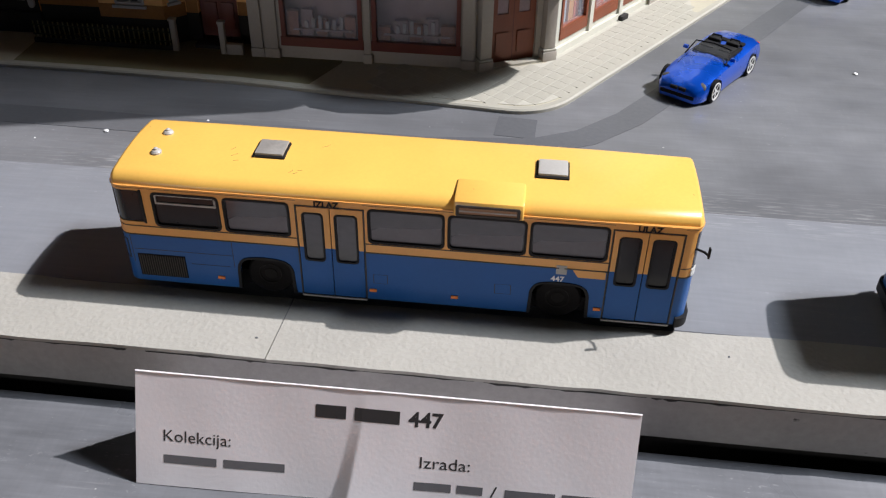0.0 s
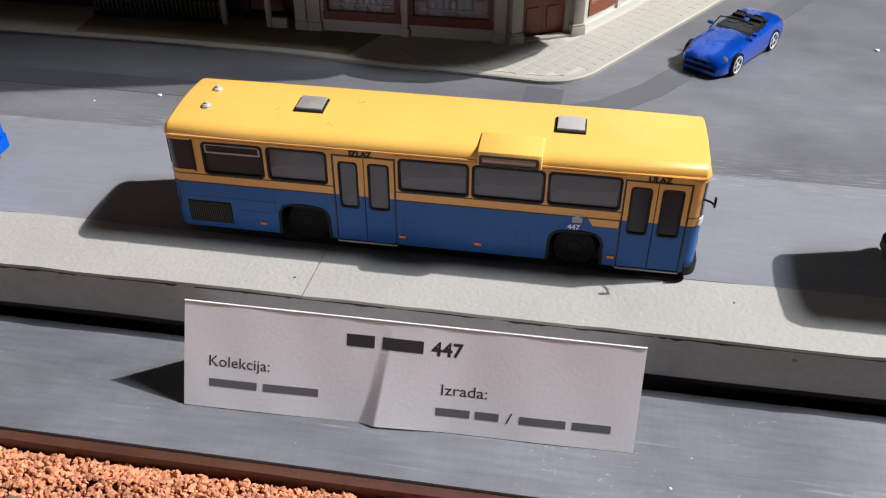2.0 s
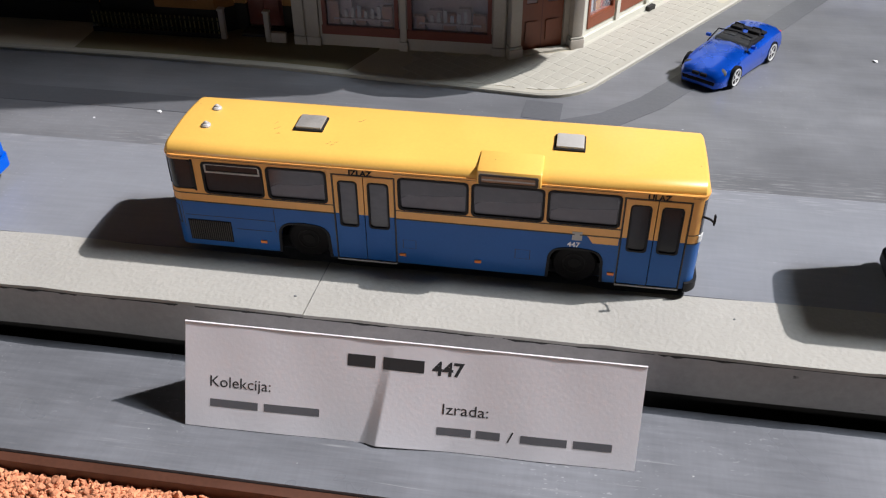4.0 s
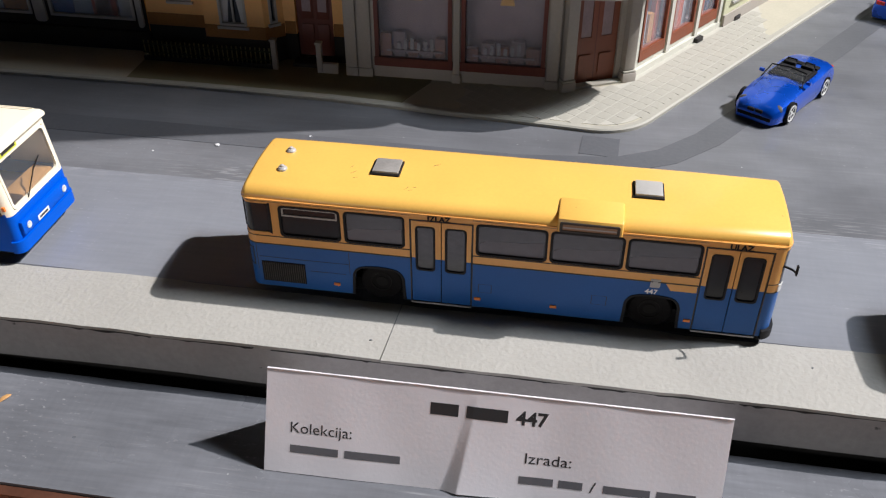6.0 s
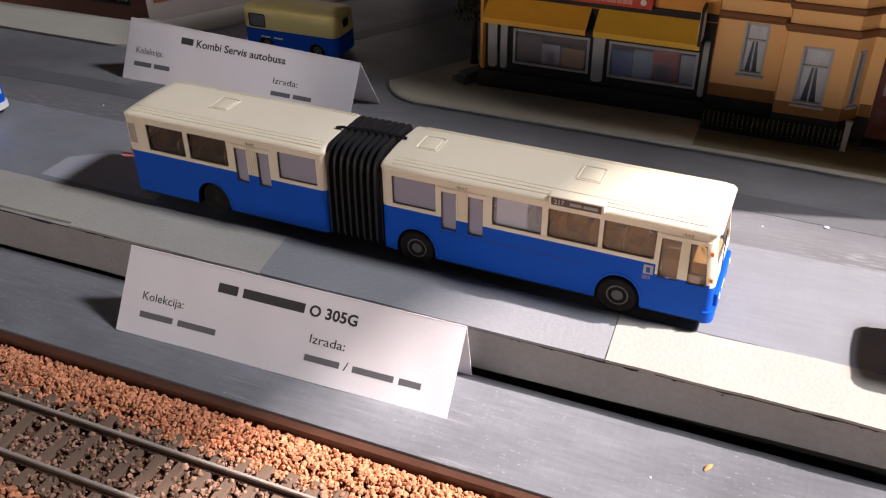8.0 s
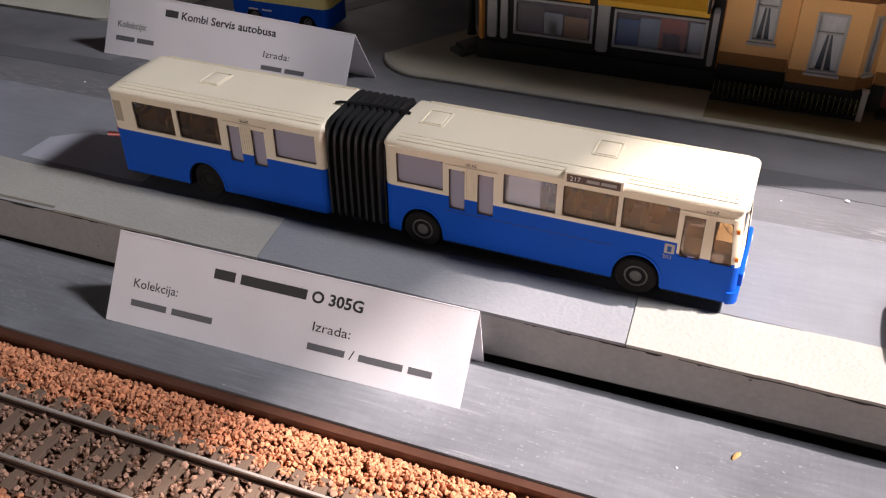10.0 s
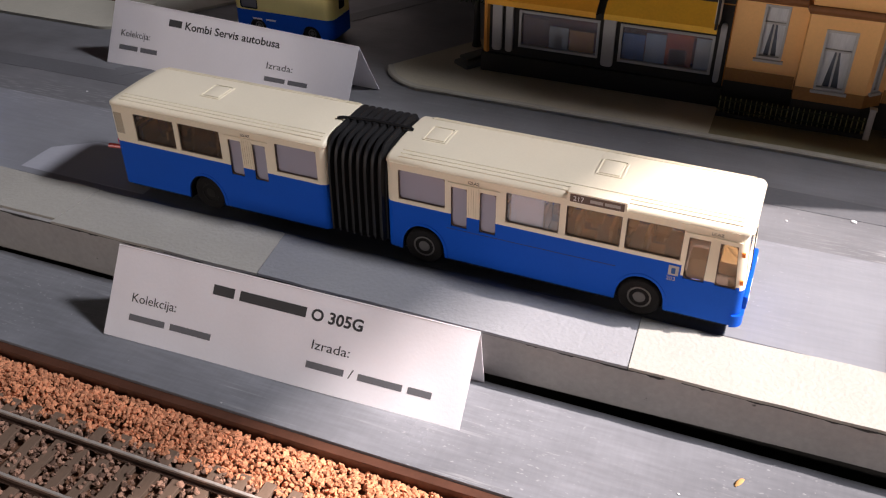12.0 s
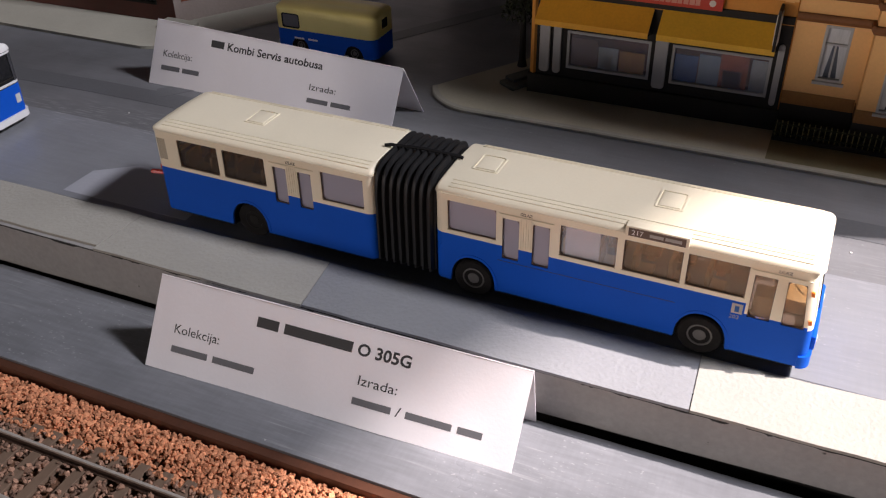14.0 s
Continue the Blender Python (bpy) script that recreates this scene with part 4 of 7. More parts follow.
            part("wiper", tube(bmesh.new(), [(198.4, 9.0, 16.6), (198.45, 15.0, 22.0), (198.4, 19.0, 24.0)], 0.16), M_CHASSIS, sec)
            part("destination_film", box_bm(197.75, 198.3, 4.2, 13.0, 30.6, 32.6, bevel=0.1), M_SIGNFILM, sec, "yellow-green destination film", smooth=False)
            part("film_bars", box_bm(198.29, 198.36, 6.0, 12.2, 31.1, 32.1), M_DARKLINE, sec, smooth=False)
            part("front_panel", box_bm(197.6, 198.9, 2.0, W - 2.0, 8.6, 12.8, bevel=0.5), M_B2BLUE, sec)
            part("bumper", shell(bmesh.new(), lambda s, z, d: P(s, z, d - 0.7), fa - 3.6, fb + 3.6, 4.0, 7.6, [], 1.2, step=0.6), M_B2BLUE, sec, "blue front bumper")
            part("number_plate", box_bm(198.7, 199.0, 9.0, 14.6, 8.9, 10.5, bevel=0.1), M_WHITE, sec, "white plate with plain bars", smooth=False)
            part("plate_bars", box_bm(198.99, 199.05, 9.8, 13.8, 9.4, 10.0), M_DARKLINE, sec, smooth=False)
            for yy in (4.8, W - 4.8):
                hl = part("head_lamp", lathe(bmesh.new(), [(1.05, 0), (1.05, 0.4), (0.8, 0.55), (0.3, 0.4)], 20, Matrix.Translation((198.6, yy, 10.6)) @ Matrix.Rotation(radians(90), 4, "Y")), M_LAMP, sec, "round head lamp")
            for zz in (17.6, 26.0):
                part("marker_lamp", box_bm(196.7, 197.6, -0.35, 0.3, zz, zz + 1.3, bevel=0.15), M_ORANGE, sec, "tiny orange marker lamp")
            part("sign_box", box_bm(150.4, 166.4, -0.55, 2.4, 31.9, 35.0, bevel=0.3), M_CREAM, sec, "roof edge destination box")
            s = part("sign_pane", box_bm(151.2, 165.6, -0.72, -0.4, 32.3, 34.6), M_FLOOR, sec, "dark brown destination pane with white route number", smooth=False)
            lettering("route_number", "217", 2.0, M_WHITE, s, mm(152.0, -0.74, 32.75, 90), "white route number")
            for k, (a, b) in enumerate(((156.6, 160.0), (160.5, 164.6))):
                part("route_bar", box_bm(a, b, -0.78, -0.7, 33.0, 33.9), M_HATCH, s, smooth=False)
            e = part("emblem", box_bm(178.9, 181.6, -0.1, 0.1, 15.9, 18.9), M_HATCH, sec, "pale blue square town emblem", smooth=False)
            part("emblem_tower", box_bm(179.7, 180.8, -0.14, -0.05, 16.4, 18.2), M_B1BLUE, e, smooth=False)
            lettering("fleet_number", "203", 1.7, M_HATCH, sec, mm(178.6, -0.06, 14.2, 90), "pale fleet number")
            part("inner_screen", box_bm(134.6, 143.8, 1.2, 1.7, 20.2, 30.8), M_PALESCREEN, sec, "pale lilac screen behind the pane", smooth=False)
            part("dashboard", box_bm(190.6, 196.6, 9.5, W - 3.0, 12.8, 17.0, bevel=0.8), M_SEAT, sec, "tan dashboard behind the windscreen")
            part("cash_desk", box_bm(183.4, 188.6, 2.4, 8.0, 12.8, 21.0, bevel=0.5), M_SEAT, sec, "tan cash desk by the front door")
            part("body_groove", box_bm(116, 165, -0.05, 0.1, 14.6, 14.75), M_DARKLINE, sec, smooth=False)
        else:
            part("rear_window", plate(bmesh.new(), P, rounded(*rear_win[:2], 21, 31, 1.2), 0.3, 0.6), M_SMOKE, sec)
            for yy in (2.6, W - 2.6):
                part("rear_lamp", box_bm(-0.9, 0.2, yy - 0.9, yy + 0.9, 17.4, 19.0, bevel=0.2), M_RED, sec, "red rear lamp")
            part("rear_corner_window", shell(bmesh.new(), lambda s_, z, d: P(s_, z, d - 0.06), P.start - 0.6, P.start + 2.4, 22.6, 29.8, [], 0.3, step=0.5), M_SMOKE, sec)
            part("tail_marker", tube(bmesh.new(), [(0.4, 1.6, 16.2), (-2.2, 1.2, 16.2), (-4.2, 1.0, 16.0)], 0.75, 10), M_RED, sec, "red tail marker sticking out behind")
        if x0:
            # the nose leans back from the bumper to the roof edge
            for ob in sec.children_recursive:
                for v in ob.data.vertices if ob.matrix_basis == Matrix() else ():
                    k = min(1.0, max(0.0, (v.co.x / K - 189.0) / 6.0))
                    v.co.x += K * k * (1.0 - 2.3 * max(0.0, v.co.z / K - 12.0) / 21.0)
    # bellows
    bel = part("bellows", bellows_mesh(78.0, 96.8, W), M_BELLOW, t, "black ribbed rubber bellows")
    part("bellows_rod", tube(bmesh.new(), [(75.4, 13.2, 35.6), (77.0, 13.4, 36.0), (87.5, 14.0, 36.5), (98.0, 14.6, 36.0), (99.4, 14.7, 35.6)], 0.5), M_CHASSIS, bel, "black rod over the bellows")
    return t


def bellows_mesh(x0, x1, w):
    bm = bmesh.new()
    sections = []
    n = 32
    for i in range(n + 1):
        x = x0 + (x1 - x0) * i / n
        k = 0.75 * (1 if i % 4 in (1, 2) else -1)
        k = k if 0 < i < n else -0.6
        out = []
        for a in range(0, 33):
            th = math.pi * a / 32
            c, s = math.cos(th), math.sin(th)
            out.append((x, w / 2 - (w / 2 - 0.4 + k) * math.copysign(abs(c) ** 0.32, c), 6 + (29.4 + k) * abs(s) ** 0.32 if a not in (0, 32) else 5.0))
        sections.append(out)
    return loft(bm, sections)


articulated_bus(-264.0, 4.0, -0.85)

# ---- folded paper cards ----
def lettering_fit(name, text, u0, u1, v, cap, material, parent, P, bold=0.0):
    """Lettering from u0 to u1 on the card surface P(u, v, depth), with its foot at v."""
    bm = words(text, cap / 0.72, bold)
    xs = [q.co.x for q in bm.verts]
    a, b = min(xs), max(xs)
    for q in bm.verts:
        u = u0 + (q.co.x - a) / (b - a) * (u1 - u0)
        q.co = P(u, v + q.co.y, -0.035 - 0.3 * q.co.z)
    return part(name, bm, material, parent, "", smooth=False)


def text_bar(name, u0, u1, v0, v1, material, parent, P):
    n = max(2, int((u1 - u0) / 1.5))
    bm = bmesh.new()
    grid = [[bm.verts.new(P(u0 + (u1 - u0) * i / n, v, d)) for i in range(n + 1)] for v, d in ((v0, -0.03), (v1, -0.03))]
    for i in range(n):
        bm.faces.new((grid[0][i], grid[0][i + 1], grid[1][i + 1], grid[1][i]))
    out = bmesh.ops.extrude_face_region(bm, geom=bm.faces[:])
    off = (P(u0, v0, -0.045) - P(u0, v0, -0.03))
    bmesh.ops.translate(bm, verts=[g for g in out["geom"] if isinstance(g, bmesh.types.BMVert)], vec=off)
    return part(name, bm, material, parent, "plain dark bar", smooth=False)


M_GREYINK = surface("grey printed bar", (0.11, 0.11, 0.12), 0.65, 0.1, 3, 0.5, 0.0)


def name_card(label, bl, br, tl, tr, bk_l, bk_r, crease, seed):
    """A folded tent card: front corners, ridge ends, and the back leg's feet, in millimetres."""
    t = new("name_card")
    tagged(t, label, "name card", group="folded name cards")
    bl, br, tl, tr, bkl, bkr = (Vector(v) for v in (bl, br, tl, tr, bk_l, bk_r))
    base = (bl + br) / 2
    t.matrix_basis = mm(*base)
    bl, br, tl, tr, bkl, bkr = (v - base for v in (bl, br, tl, tr, bkl, bkr))
    width, height = (br - bl).length, ((tl - bl).length + (tr - br).length) / 2
    normal = (br - bl).cross(tl - bl).normalized()
    if normal.y > 0:
        normal = -normal

    def P(u, v, d):
        a, b = u / width, v / height
        p = bl.lerp(br, a).lerp(tl.lerp(tr, a), b)
        w = 0.28 * math.sin(u * 0.09 + seed) * (1 - b) + 0.04 * math.sin(u * 0.31 + 2 * seed + v * 0.1)
        if crease:
            c = crease + 3.6 * (b - 0.5)
            k = max(0.0, 1 - (c - u) / (1.9 + 1.3 * (1 - b)) if u < c else 1 - (u - c) / 17.0)
            w += 1.2 * k ** 1.2 * max(0.0, 0.95 - b) + 0.5 * math.exp(-((u - c - 6) / 9) ** 2) * (1 - b)
        return p + normal * (w - d)

    nu, nv = 260, 24
    for nm, F in (("front_panel", P), ("back_panel", lambda u, v, d: (bkl.lerp(bkr, u / width)).lerp(tl.lerp(tr, u / width), v / height) + Vector((0, 1, 0.35)).normalized() * (-d))):
        bm = bmesh.new()
        k, kv = (nu, nv) if nm == "front_panel" else (12, 4)
        lay = [[[bm.verts.new(F(width * i / k, height * j / kv, d)) for j in range(kv + 1)] for i in range(k + 1)] for d in (0, 0.22)]
        for i in range(k):
            for j in range(kv):
                a, b = lay
                bm.faces.new((a[i][j], a[i + 1][j], a[i + 1][j + 1], a[i][j + 1]))
                bm.faces.new((b[i][j], b[i][j + 1], b[i + 1][j + 1], b[i + 1][j]))
        for i in range(k):
            for j in (0, kv):
                bm.faces.new((lay[0][i][j], lay[0][i + 1][j], lay[1][i + 1][j], lay[1][i][j]))
        for j in range(kv):
            for i in (0, k):
                bm.faces.new((lay[0][i][j], lay[0][i][j + 1], lay[1][i][j + 1], lay[1][i][j]))
        part(nm, bm, M_PAPER, t, "creased white paper" if crease and nm == "front_panel" else "")
    return t, P


c1, P1 = name_card("creased white folded name card lettered in black, standing on the ledge", (16.4, -44.3, -16.4), (121.0, -42.4, -16.4), (16.8, -34.4, 7.6), (121.2, -33.2, 7.2), (16.8, -26.5, -16.4), (121.2, -25.4, -16.4), 47.5, 0.4)
text_bar("title_bar", 38.4, 44.8, 18.7, 21.6, M_INK, c1, P1)
text_bar("title_bar", 46.6, 56.0, 18.7, 21.6, M_INK, c1, P1)
lettering_fit("title", "447", 57.8, 65.0, 18.6, 3.3, M_INK, c1, P1, 0.12)
lettering_fit("caption", "Kolekcija:", 6.1, 20.6, 10.3, 2.7, M_INK, c1, P1)
text_bar("name_bar", 6.1, 17.6, 5.3, 7.2, M_GREYINK, c1, P1)
text_bar("name_bar", 19.1, 32.2, 5.3, 7.2, M_GREYINK, c1, P1)
lettering_fit("caption", "Izrada:", 60.7, 71.1, 9.3, 2.7, M_INK, c1, P1)
text_bar("name_bar", 59.7, 67.5, 4.1, 6.0, M_GREYINK, c1, P1)
text_bar("name_bar", 68.7, 74.1, 4.1, 6.0, M_GREYINK, c1, P1)
lettering_fit("caption", "/", 75.7, 77.1, 3.9, 2.7, M_INK, c1, P1)
text_bar("name_bar", 78.7, 89.1, 4.1, 6.0, M_GREYINK, c1, P1)
text_bar("name_bar", 90.5, 99.1, 4.1, 6.0, M_GREYINK, c1, P1)

c2, P2 = name_card("white folded name card lettered in black, leaning on the ledge", (-239.2, -44.4, -16.4), (-127.0, -42.2, -16.4), (-237.2, -31.8, 8.4), (-126.9, -27.0, 5.4), (-237.0, -25.0, -16.4), (-127.0, -22.4, -16.4), 0, 1.7)
text_bar("title_bar", 33.1, 39.9, 19.5, 22.4, M_INK, c2, P2)
text_bar("title_bar", 41.7, 62.7, 19.5, 22.4, M_INK, c2, P2)
lettering_fit("title", "O 305G", 64.3, 79.9, 19.4, 3.3, M_INK, c2, P2, 0.12)
lettering_fit("caption", "Kolekcija:", 7.6, 22.4, 11.6, 2.7, M_INK, c2, P2)
text_bar("name_bar", 7.6, 19.6, 6.0, 7.9, M_GREYINK, c2, P2)
text_bar("name_bar", 21.4, 35.0, 6.0, 7.9, M_GREYINK, c2, P2)
lettering_fit("caption", "Izrada:", 66.4, 77.8, 11.5, 2.7, M_INK, c2, P2)
text_bar("name_bar", 65.8, 77.2, 6.0, 7.9, M_GREYINK, c2, P2)
lettering_fit("caption", "/", 78.6, 80.0, 5.9, 2.7, M_INK, c2, P2)
text_bar("name_bar", 81.4, 94.4, 6.0, 7.9, M_GREYINK, c2, P2)
text_bar("name_bar", 96.0, 102.8, 6.0, 7.9, M_GREYINK, c2, P2)

c3, P3 = name_card("white folded name card standing on the road behind the long bus", (-341.0, 89.5, 0.1), (-224.0, 88.0, 0.1), (-337.0, 98.5, 26.0), (-222.5, 98.0, 21.5), (-335.0, 112.0, 0.1), (-219.0, 107.0, 0.1), 0, 2.6)
text_bar("title_bar", 28.6, 35.0, 18.8, 21.6, M_INK, c3, P3)
lettering_fit("title", "Kombi Servis autobusa", 36.8, 82.4, 18.6, 3.2, M_INK, c3, P3, 0.08)
lettering_fit("caption", "Kolekcija:", 5.4, 20.0, 11.6, 2.7, M_INK, c3, P3)
text_bar("name_bar", 5.2, 14.6, 6.2, 8.1, M_GREYINK, c3, P3)
text_bar("name_bar", 16.0, 24.6, 6.2, 8.1, M_GREYINK, c3, P3)
lettering_fit("caption", "Izrada:", 78.0, 90.0, 9.6, 2.7, M_INK, c3, P3)
text_bar("name_bar", 77.8, 87.4, 4.4, 6.3, M_GREYINK, c3, P3)
text_bar("name_bar", 88.8, 97.6, 4.4, 6.3, M_GREYINK, c3, P3)


# ---- railway track and ballast ----
def track():
    t = thing("model_track", 0, 0, 0, 0, "model railway track with brown sleepers and bright rail heads", "model track")
    x0, x1 = -430.0, 250.0
    rnd = random.Random(5)
    sl = box_bm(-1.55, 1.55, -15.5, 15.5, -1.6, 0.0, bevel=0.18)
    bmesh.ops.recalc_face_normals(sl, faces=sl.faces)
    sl.transform(Matrix.Scale(K, 4))
    me = bpy.data.meshes.new("sleeper")
    sl.to_mesh(me)
    sl.free()
    me.materials.append(M_SLEEPER)
    x = x0
    while x < x1:
        ob = new("sleeper", me)
        ob.parent = t
        ob.matrix_basis = mm(x + rnd.uniform(-0.25, 0.25), -88.6, -19.7 + rnd.uniform(-0.1, 0.1), 0, 0, rnd.uniform(-1, 1))
        x += 7.35
    for y in (-80.2, -97.2):
        prof = [(-0.95, -19.75), (0.95, -19.75), (0.95, -19.45), (0.2, -19.2), (0.2, -17.9), (-0.2, -17.9), (-0.2, -19.2), (-0.95, -19.45)]
        r = part("rail", loft(bmesh.new(), [[(xx, y + a, b) for a, b in prof] for xx in (x0, x1)]), M_RAIL, t, "rusty brown rail web", smooth=False)
        part("rail_head", box_bm(x0, x1, y - 0.4, y + 0.4, -17.9, -17.1, bevel=0.15), M_RAILTOP, r, "worn bright rail head")


def ballast(name, label, count, x0, x1, region, material, size, seed):
    """Loose angular stones in one mesh; region(y) gives the level at which they lie, or None."""
    rs = np.random.RandomState(seed)
    g = (1 + math.sqrt(5)) / 2
    ball = np.array([p for a in (-1, 1) for c in (-g, g) for p in ((0, a, c), (a, c, 0), (c, 0, a))], float) / math.hypot(1, g)
    near = np.linalg.norm(ball[:, None] - ball[None], axis=2) < 1.1
    tris = []
    for a, b, c in ((a, b, c) for a in range(12) for b in range(a) for c in range(b)):
        if near[a, b] and near[b, c] and near[a, c]:
            out = np.dot(np.cross(ball[b] - ball[a], ball[c] - ball[a]), ball[a]) > 0
            tris.append([a, b, c] if out else [a, c, b])
    tris = np.array(tris)
    verts, faces = [], []
    ylo, yhi = region
    for i in range(count):
        y = rs.uniform(ylo, yhi)
        x = rs.uniform(x0, x1)
        z = ballast_level(x, y, rs)
        if z is None:
            continue
        s = size * rs.uniform(0.55, 1.25)
        v = ball * rs.uniform(0.5, 1.25, (12, 1)) * (s * rs.uniform(0.55, 1.0, 3) * 0.66)
        q = Euler(rs.uniform(0, 6.28, 3)).to_matrix()
        v = v @ np.array(q).T + np.array([x, y, z])
        faces.append(tris + 12 * len(verts))
        verts.append(v)
    me = bpy.data.meshes.new(name)
    me.from_pydata((np.concatenate(verts) * K).tolist(), [], np.concatenate(faces).tolist())
    me.materials.append(material)
    ob = new(name, me)
    tagged(ob, label, "ballast", kind="stuff")


def ballast_level(x, y, rs):
    if y > -74.5:
        top = -21.4 + 2.4 * math.exp(-((y + 66.5) / 5.5) ** 2)
        return top + rs.uniform(-0.9, 0.5)
    if abs(y + 80.2) < 1.2 or abs(y + 97.2) < 1.2:
        return None
    if -104.2 < y < -73:
        k = (x + 430.0) % 7.35
        if k < 1.7 or k > 5.65:
            return None if rs.uniform() < 0.8 else -19.5
        return -20.25 + rs.uniform(-0.5, 0.5)
    return -20.6 + rs.uniform(-0.9, 0.6)


track()
ballast("ballast_shoulder", "loose orange-brown ballast stones beside the track", 19000, -400, 210, (-75.5, -60.9), M_BALLAST, 1.5, 11)
ballast("ballast_track", "dusty brown ballast between the sleepers", 14000, -400, 210, (-104.2, -74.5), M_BALLASTD, 1.5, 12)
ballast("ballast_outer", "loose orange-brown ballast stones outside the track", 9500, -400, 120, (-125, -104.2), M_BALLAST, 1.8, 13)


# ---- crumbs and chips lying about ----
def crumb(x, y, z, size, material, seed, label, flat=0.4):
    rnd = random.Random(seed)
    bm = bmesh.new()
    bmesh.ops.create_icosphere(bm, subdivisions=1, radius=size)
    for v in bm.verts:
        v.co = Vector((v.co.x * rnd.uniform(0.7, 1.3), v.co.y * rnd.uniform(0.6, 1.1), v.co.z * flat * rnd.uniform(0.7, 1.2)))
    ob = part("crumb", bm, material, at=mm(x, y, z + size * flat * 0.75, 0, 0, rnd.uniform(0, 360)))
    tagged(ob, label, "crumb", group="crumbs on the boards")


crumb(-37, 73, 0.0, 1.0, M_WHITE, 1, "white plaster crumb on the road")
crumb(-57, 66, 0.0, 0.5, M_WHITE, 2, "tiny white crumb on the road")
crumb(-8, 84, 0.0, 0.5, M_WHITE, 3, "tiny white crumb on the road")
crumb(36, -14, 0.3, 0.4, M_STRIPE, 4, "tiny dark crumb on the kerb strip")
crumb(143, -6.4, 0.3, 0.35, M_STRIPE, 5, "tiny dark crumb on the kerb strip")
chip = bmesh.new()
for k, (w, h) in enumerate(((0.25, 0.3), (0.6, 0.75), (0.68, 0.85), (0.62, 0.7), (0.3, 0.3))):
    for a in range(8):
        chip.verts.new((-1.7 + 0.85 * k, w * math.cos(a * math.pi / 4), h * 0.5 + h * 0.5 * math.sin(a * math.pi / 4)))
chip.verts.ensure_lookup_table()
for k in range(4):
    for a in range(8):
        chip.faces.new([chip.verts[i] for i in (8 * k + a, 8 * k + (a + 1) % 8, 8 * k + 8 + (a + 1) % 8, 8 * k + 8 + a)])
for k in (0, 4):
    chip.faces.new([chip.verts[8 * k + a] for a in range(8)])
tagged(part("wood_chip", chip, M_SEAT, at=mm(-56.8, -33.0, -16.5, 0, 0, 62)), "small tan wood chip lying on the ledge", "wood chip")
crumb(60, -66, -19.0, 1.2, M_WHITE, 7, "white plaster crumb on the ballast", 0.6)
crumb(-329, 62, 0.0, 0.6, M_WHITE, 8, "tiny white crumb on the road")
crumb(208, 149, 0.0, 1.0, M_WHITE, 9, "pale plaster crumb on the road")
crumb(-70, -42, -16.5, 0.4, M_WHITE, 10, "tiny white crumb on the ledge")
crumb(129, -51, -16.5, 0.4, M_WHITE, 13, "tiny white crumb on the ledge")

# ---- pavement and houses of the model town ----
SU = Vector((0.545, 0.838, 0))  # the way of the side streets
M_ORANGEW = surface("orange house wall", (0.64, 0.26, 0.04), 0.7, 0.14, 25, 1.0, 0.3)
M_PEACH = surface("peach house wall", (0.83, 0.45, 0.16), 0.7, 0.10, 25, 1.0, 0.3)
M_BROWNTRIM = surface("brown weathered cornice", (0.20, 0.075, 0.02), 0.7, 0.2, 12, 1.0, 0.3)
M_BROWNBAND = surface("brown-stained wall foot", (0.30, 0.13, 0.03), 0.75, 0.25, 14, 1.0, 0.3)
M_FENCE = surface("olive iron fence", (0.17, 0.15, 0.06), 0.6, 0.2, 6, 1.0, 0.2)
M_OLIVE = surface("olive-grey house wall", (0.40, 0.325, 0.19), 0.7, 0.12, 25, 1.0, 0.3)
M_STONE = surface("grey stone shop front", (0.36, 0.325, 0.28), 0.7, 0.10, 16, 1.0, 0.3)
M_PALE = surface("pale corner house wall", (0.55, 0.54, 0.46), 0.65, 0.08, 20, 1.0, 0.3)
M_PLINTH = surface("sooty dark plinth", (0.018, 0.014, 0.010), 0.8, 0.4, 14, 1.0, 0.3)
M_REDWOOD = surface("dark red wood", (0.13, 0.025, 0.012), 0.45, 0.2, 8, 0.8, 0.2)
M_DOORWOOD = surface("red-brown door wood", (0.20, 0.05, 0.018), 0.45, 0.18, 8, 0.8, 0.2, stretch=(1, 1, 0.3))
M_AWNING = surface("ochre awning", (0.78, 0.36, 0.025), 0.7, 0.15, 14, 1.0, 0.2)
M_AWNING2 = surface("yellow-green awning", (0.76, 0.41, 0.03), 0.7, 0.15, 14, 1.0, 0.2)
M_SIGNRED = surface("red sign board", (0.52, 0.05, 0.02), 0.5, 0.1, 8, 0.8, 0.1)
M_SIGNPINK = surface("pale red sign lettering", (0.62, 0.26, 0.18), 0.5, 0.1, 8, 0.8, 0.1)
M_SIGNWHITE = surface("cream sign board", (0.68, 0.62, 0.52), 0.5, 0.08, 8, 0.8, 0.1)
M_SLATE = surface("dark slate", (0.014, 0.012, 0.011), 0.6, 0.3, 10, 1.0, 0.3)
M_STEP = surface("dark grey-green stone step", (0.10, 0.105, 0.085), 0.7, 0.2, 8, 1.0, 0.3)
M_FARWALL = surface("dim pinkish-grey house wall", (0.27, 0.22, 0.20), 0.7, 0.15, 18, 1.0, 0.3)
M_CANOPY = surface("pale zinc canopy", (0.46, 0.43, 0.39), 0.55, 0.14, 12, 1.0, 0.3)
M_WINFRAME = surface("grey-white window frame", (0.40, 0.385, 0.36), 0.55, 0.1, 8, 0.8, 0.1)
M_NIGHT = surface("dark house pane", (0.03, 0.035, 0.045), 0.15, 0.3, 10, 1.0, 0.0, coat=0.4)
M_CURTAIN = surface("pale curtain", (0.55, 0.55, 0.54), 0.8, 0.2, 3, 0.8, 0.2, stretch=(2, 1, 0.3))
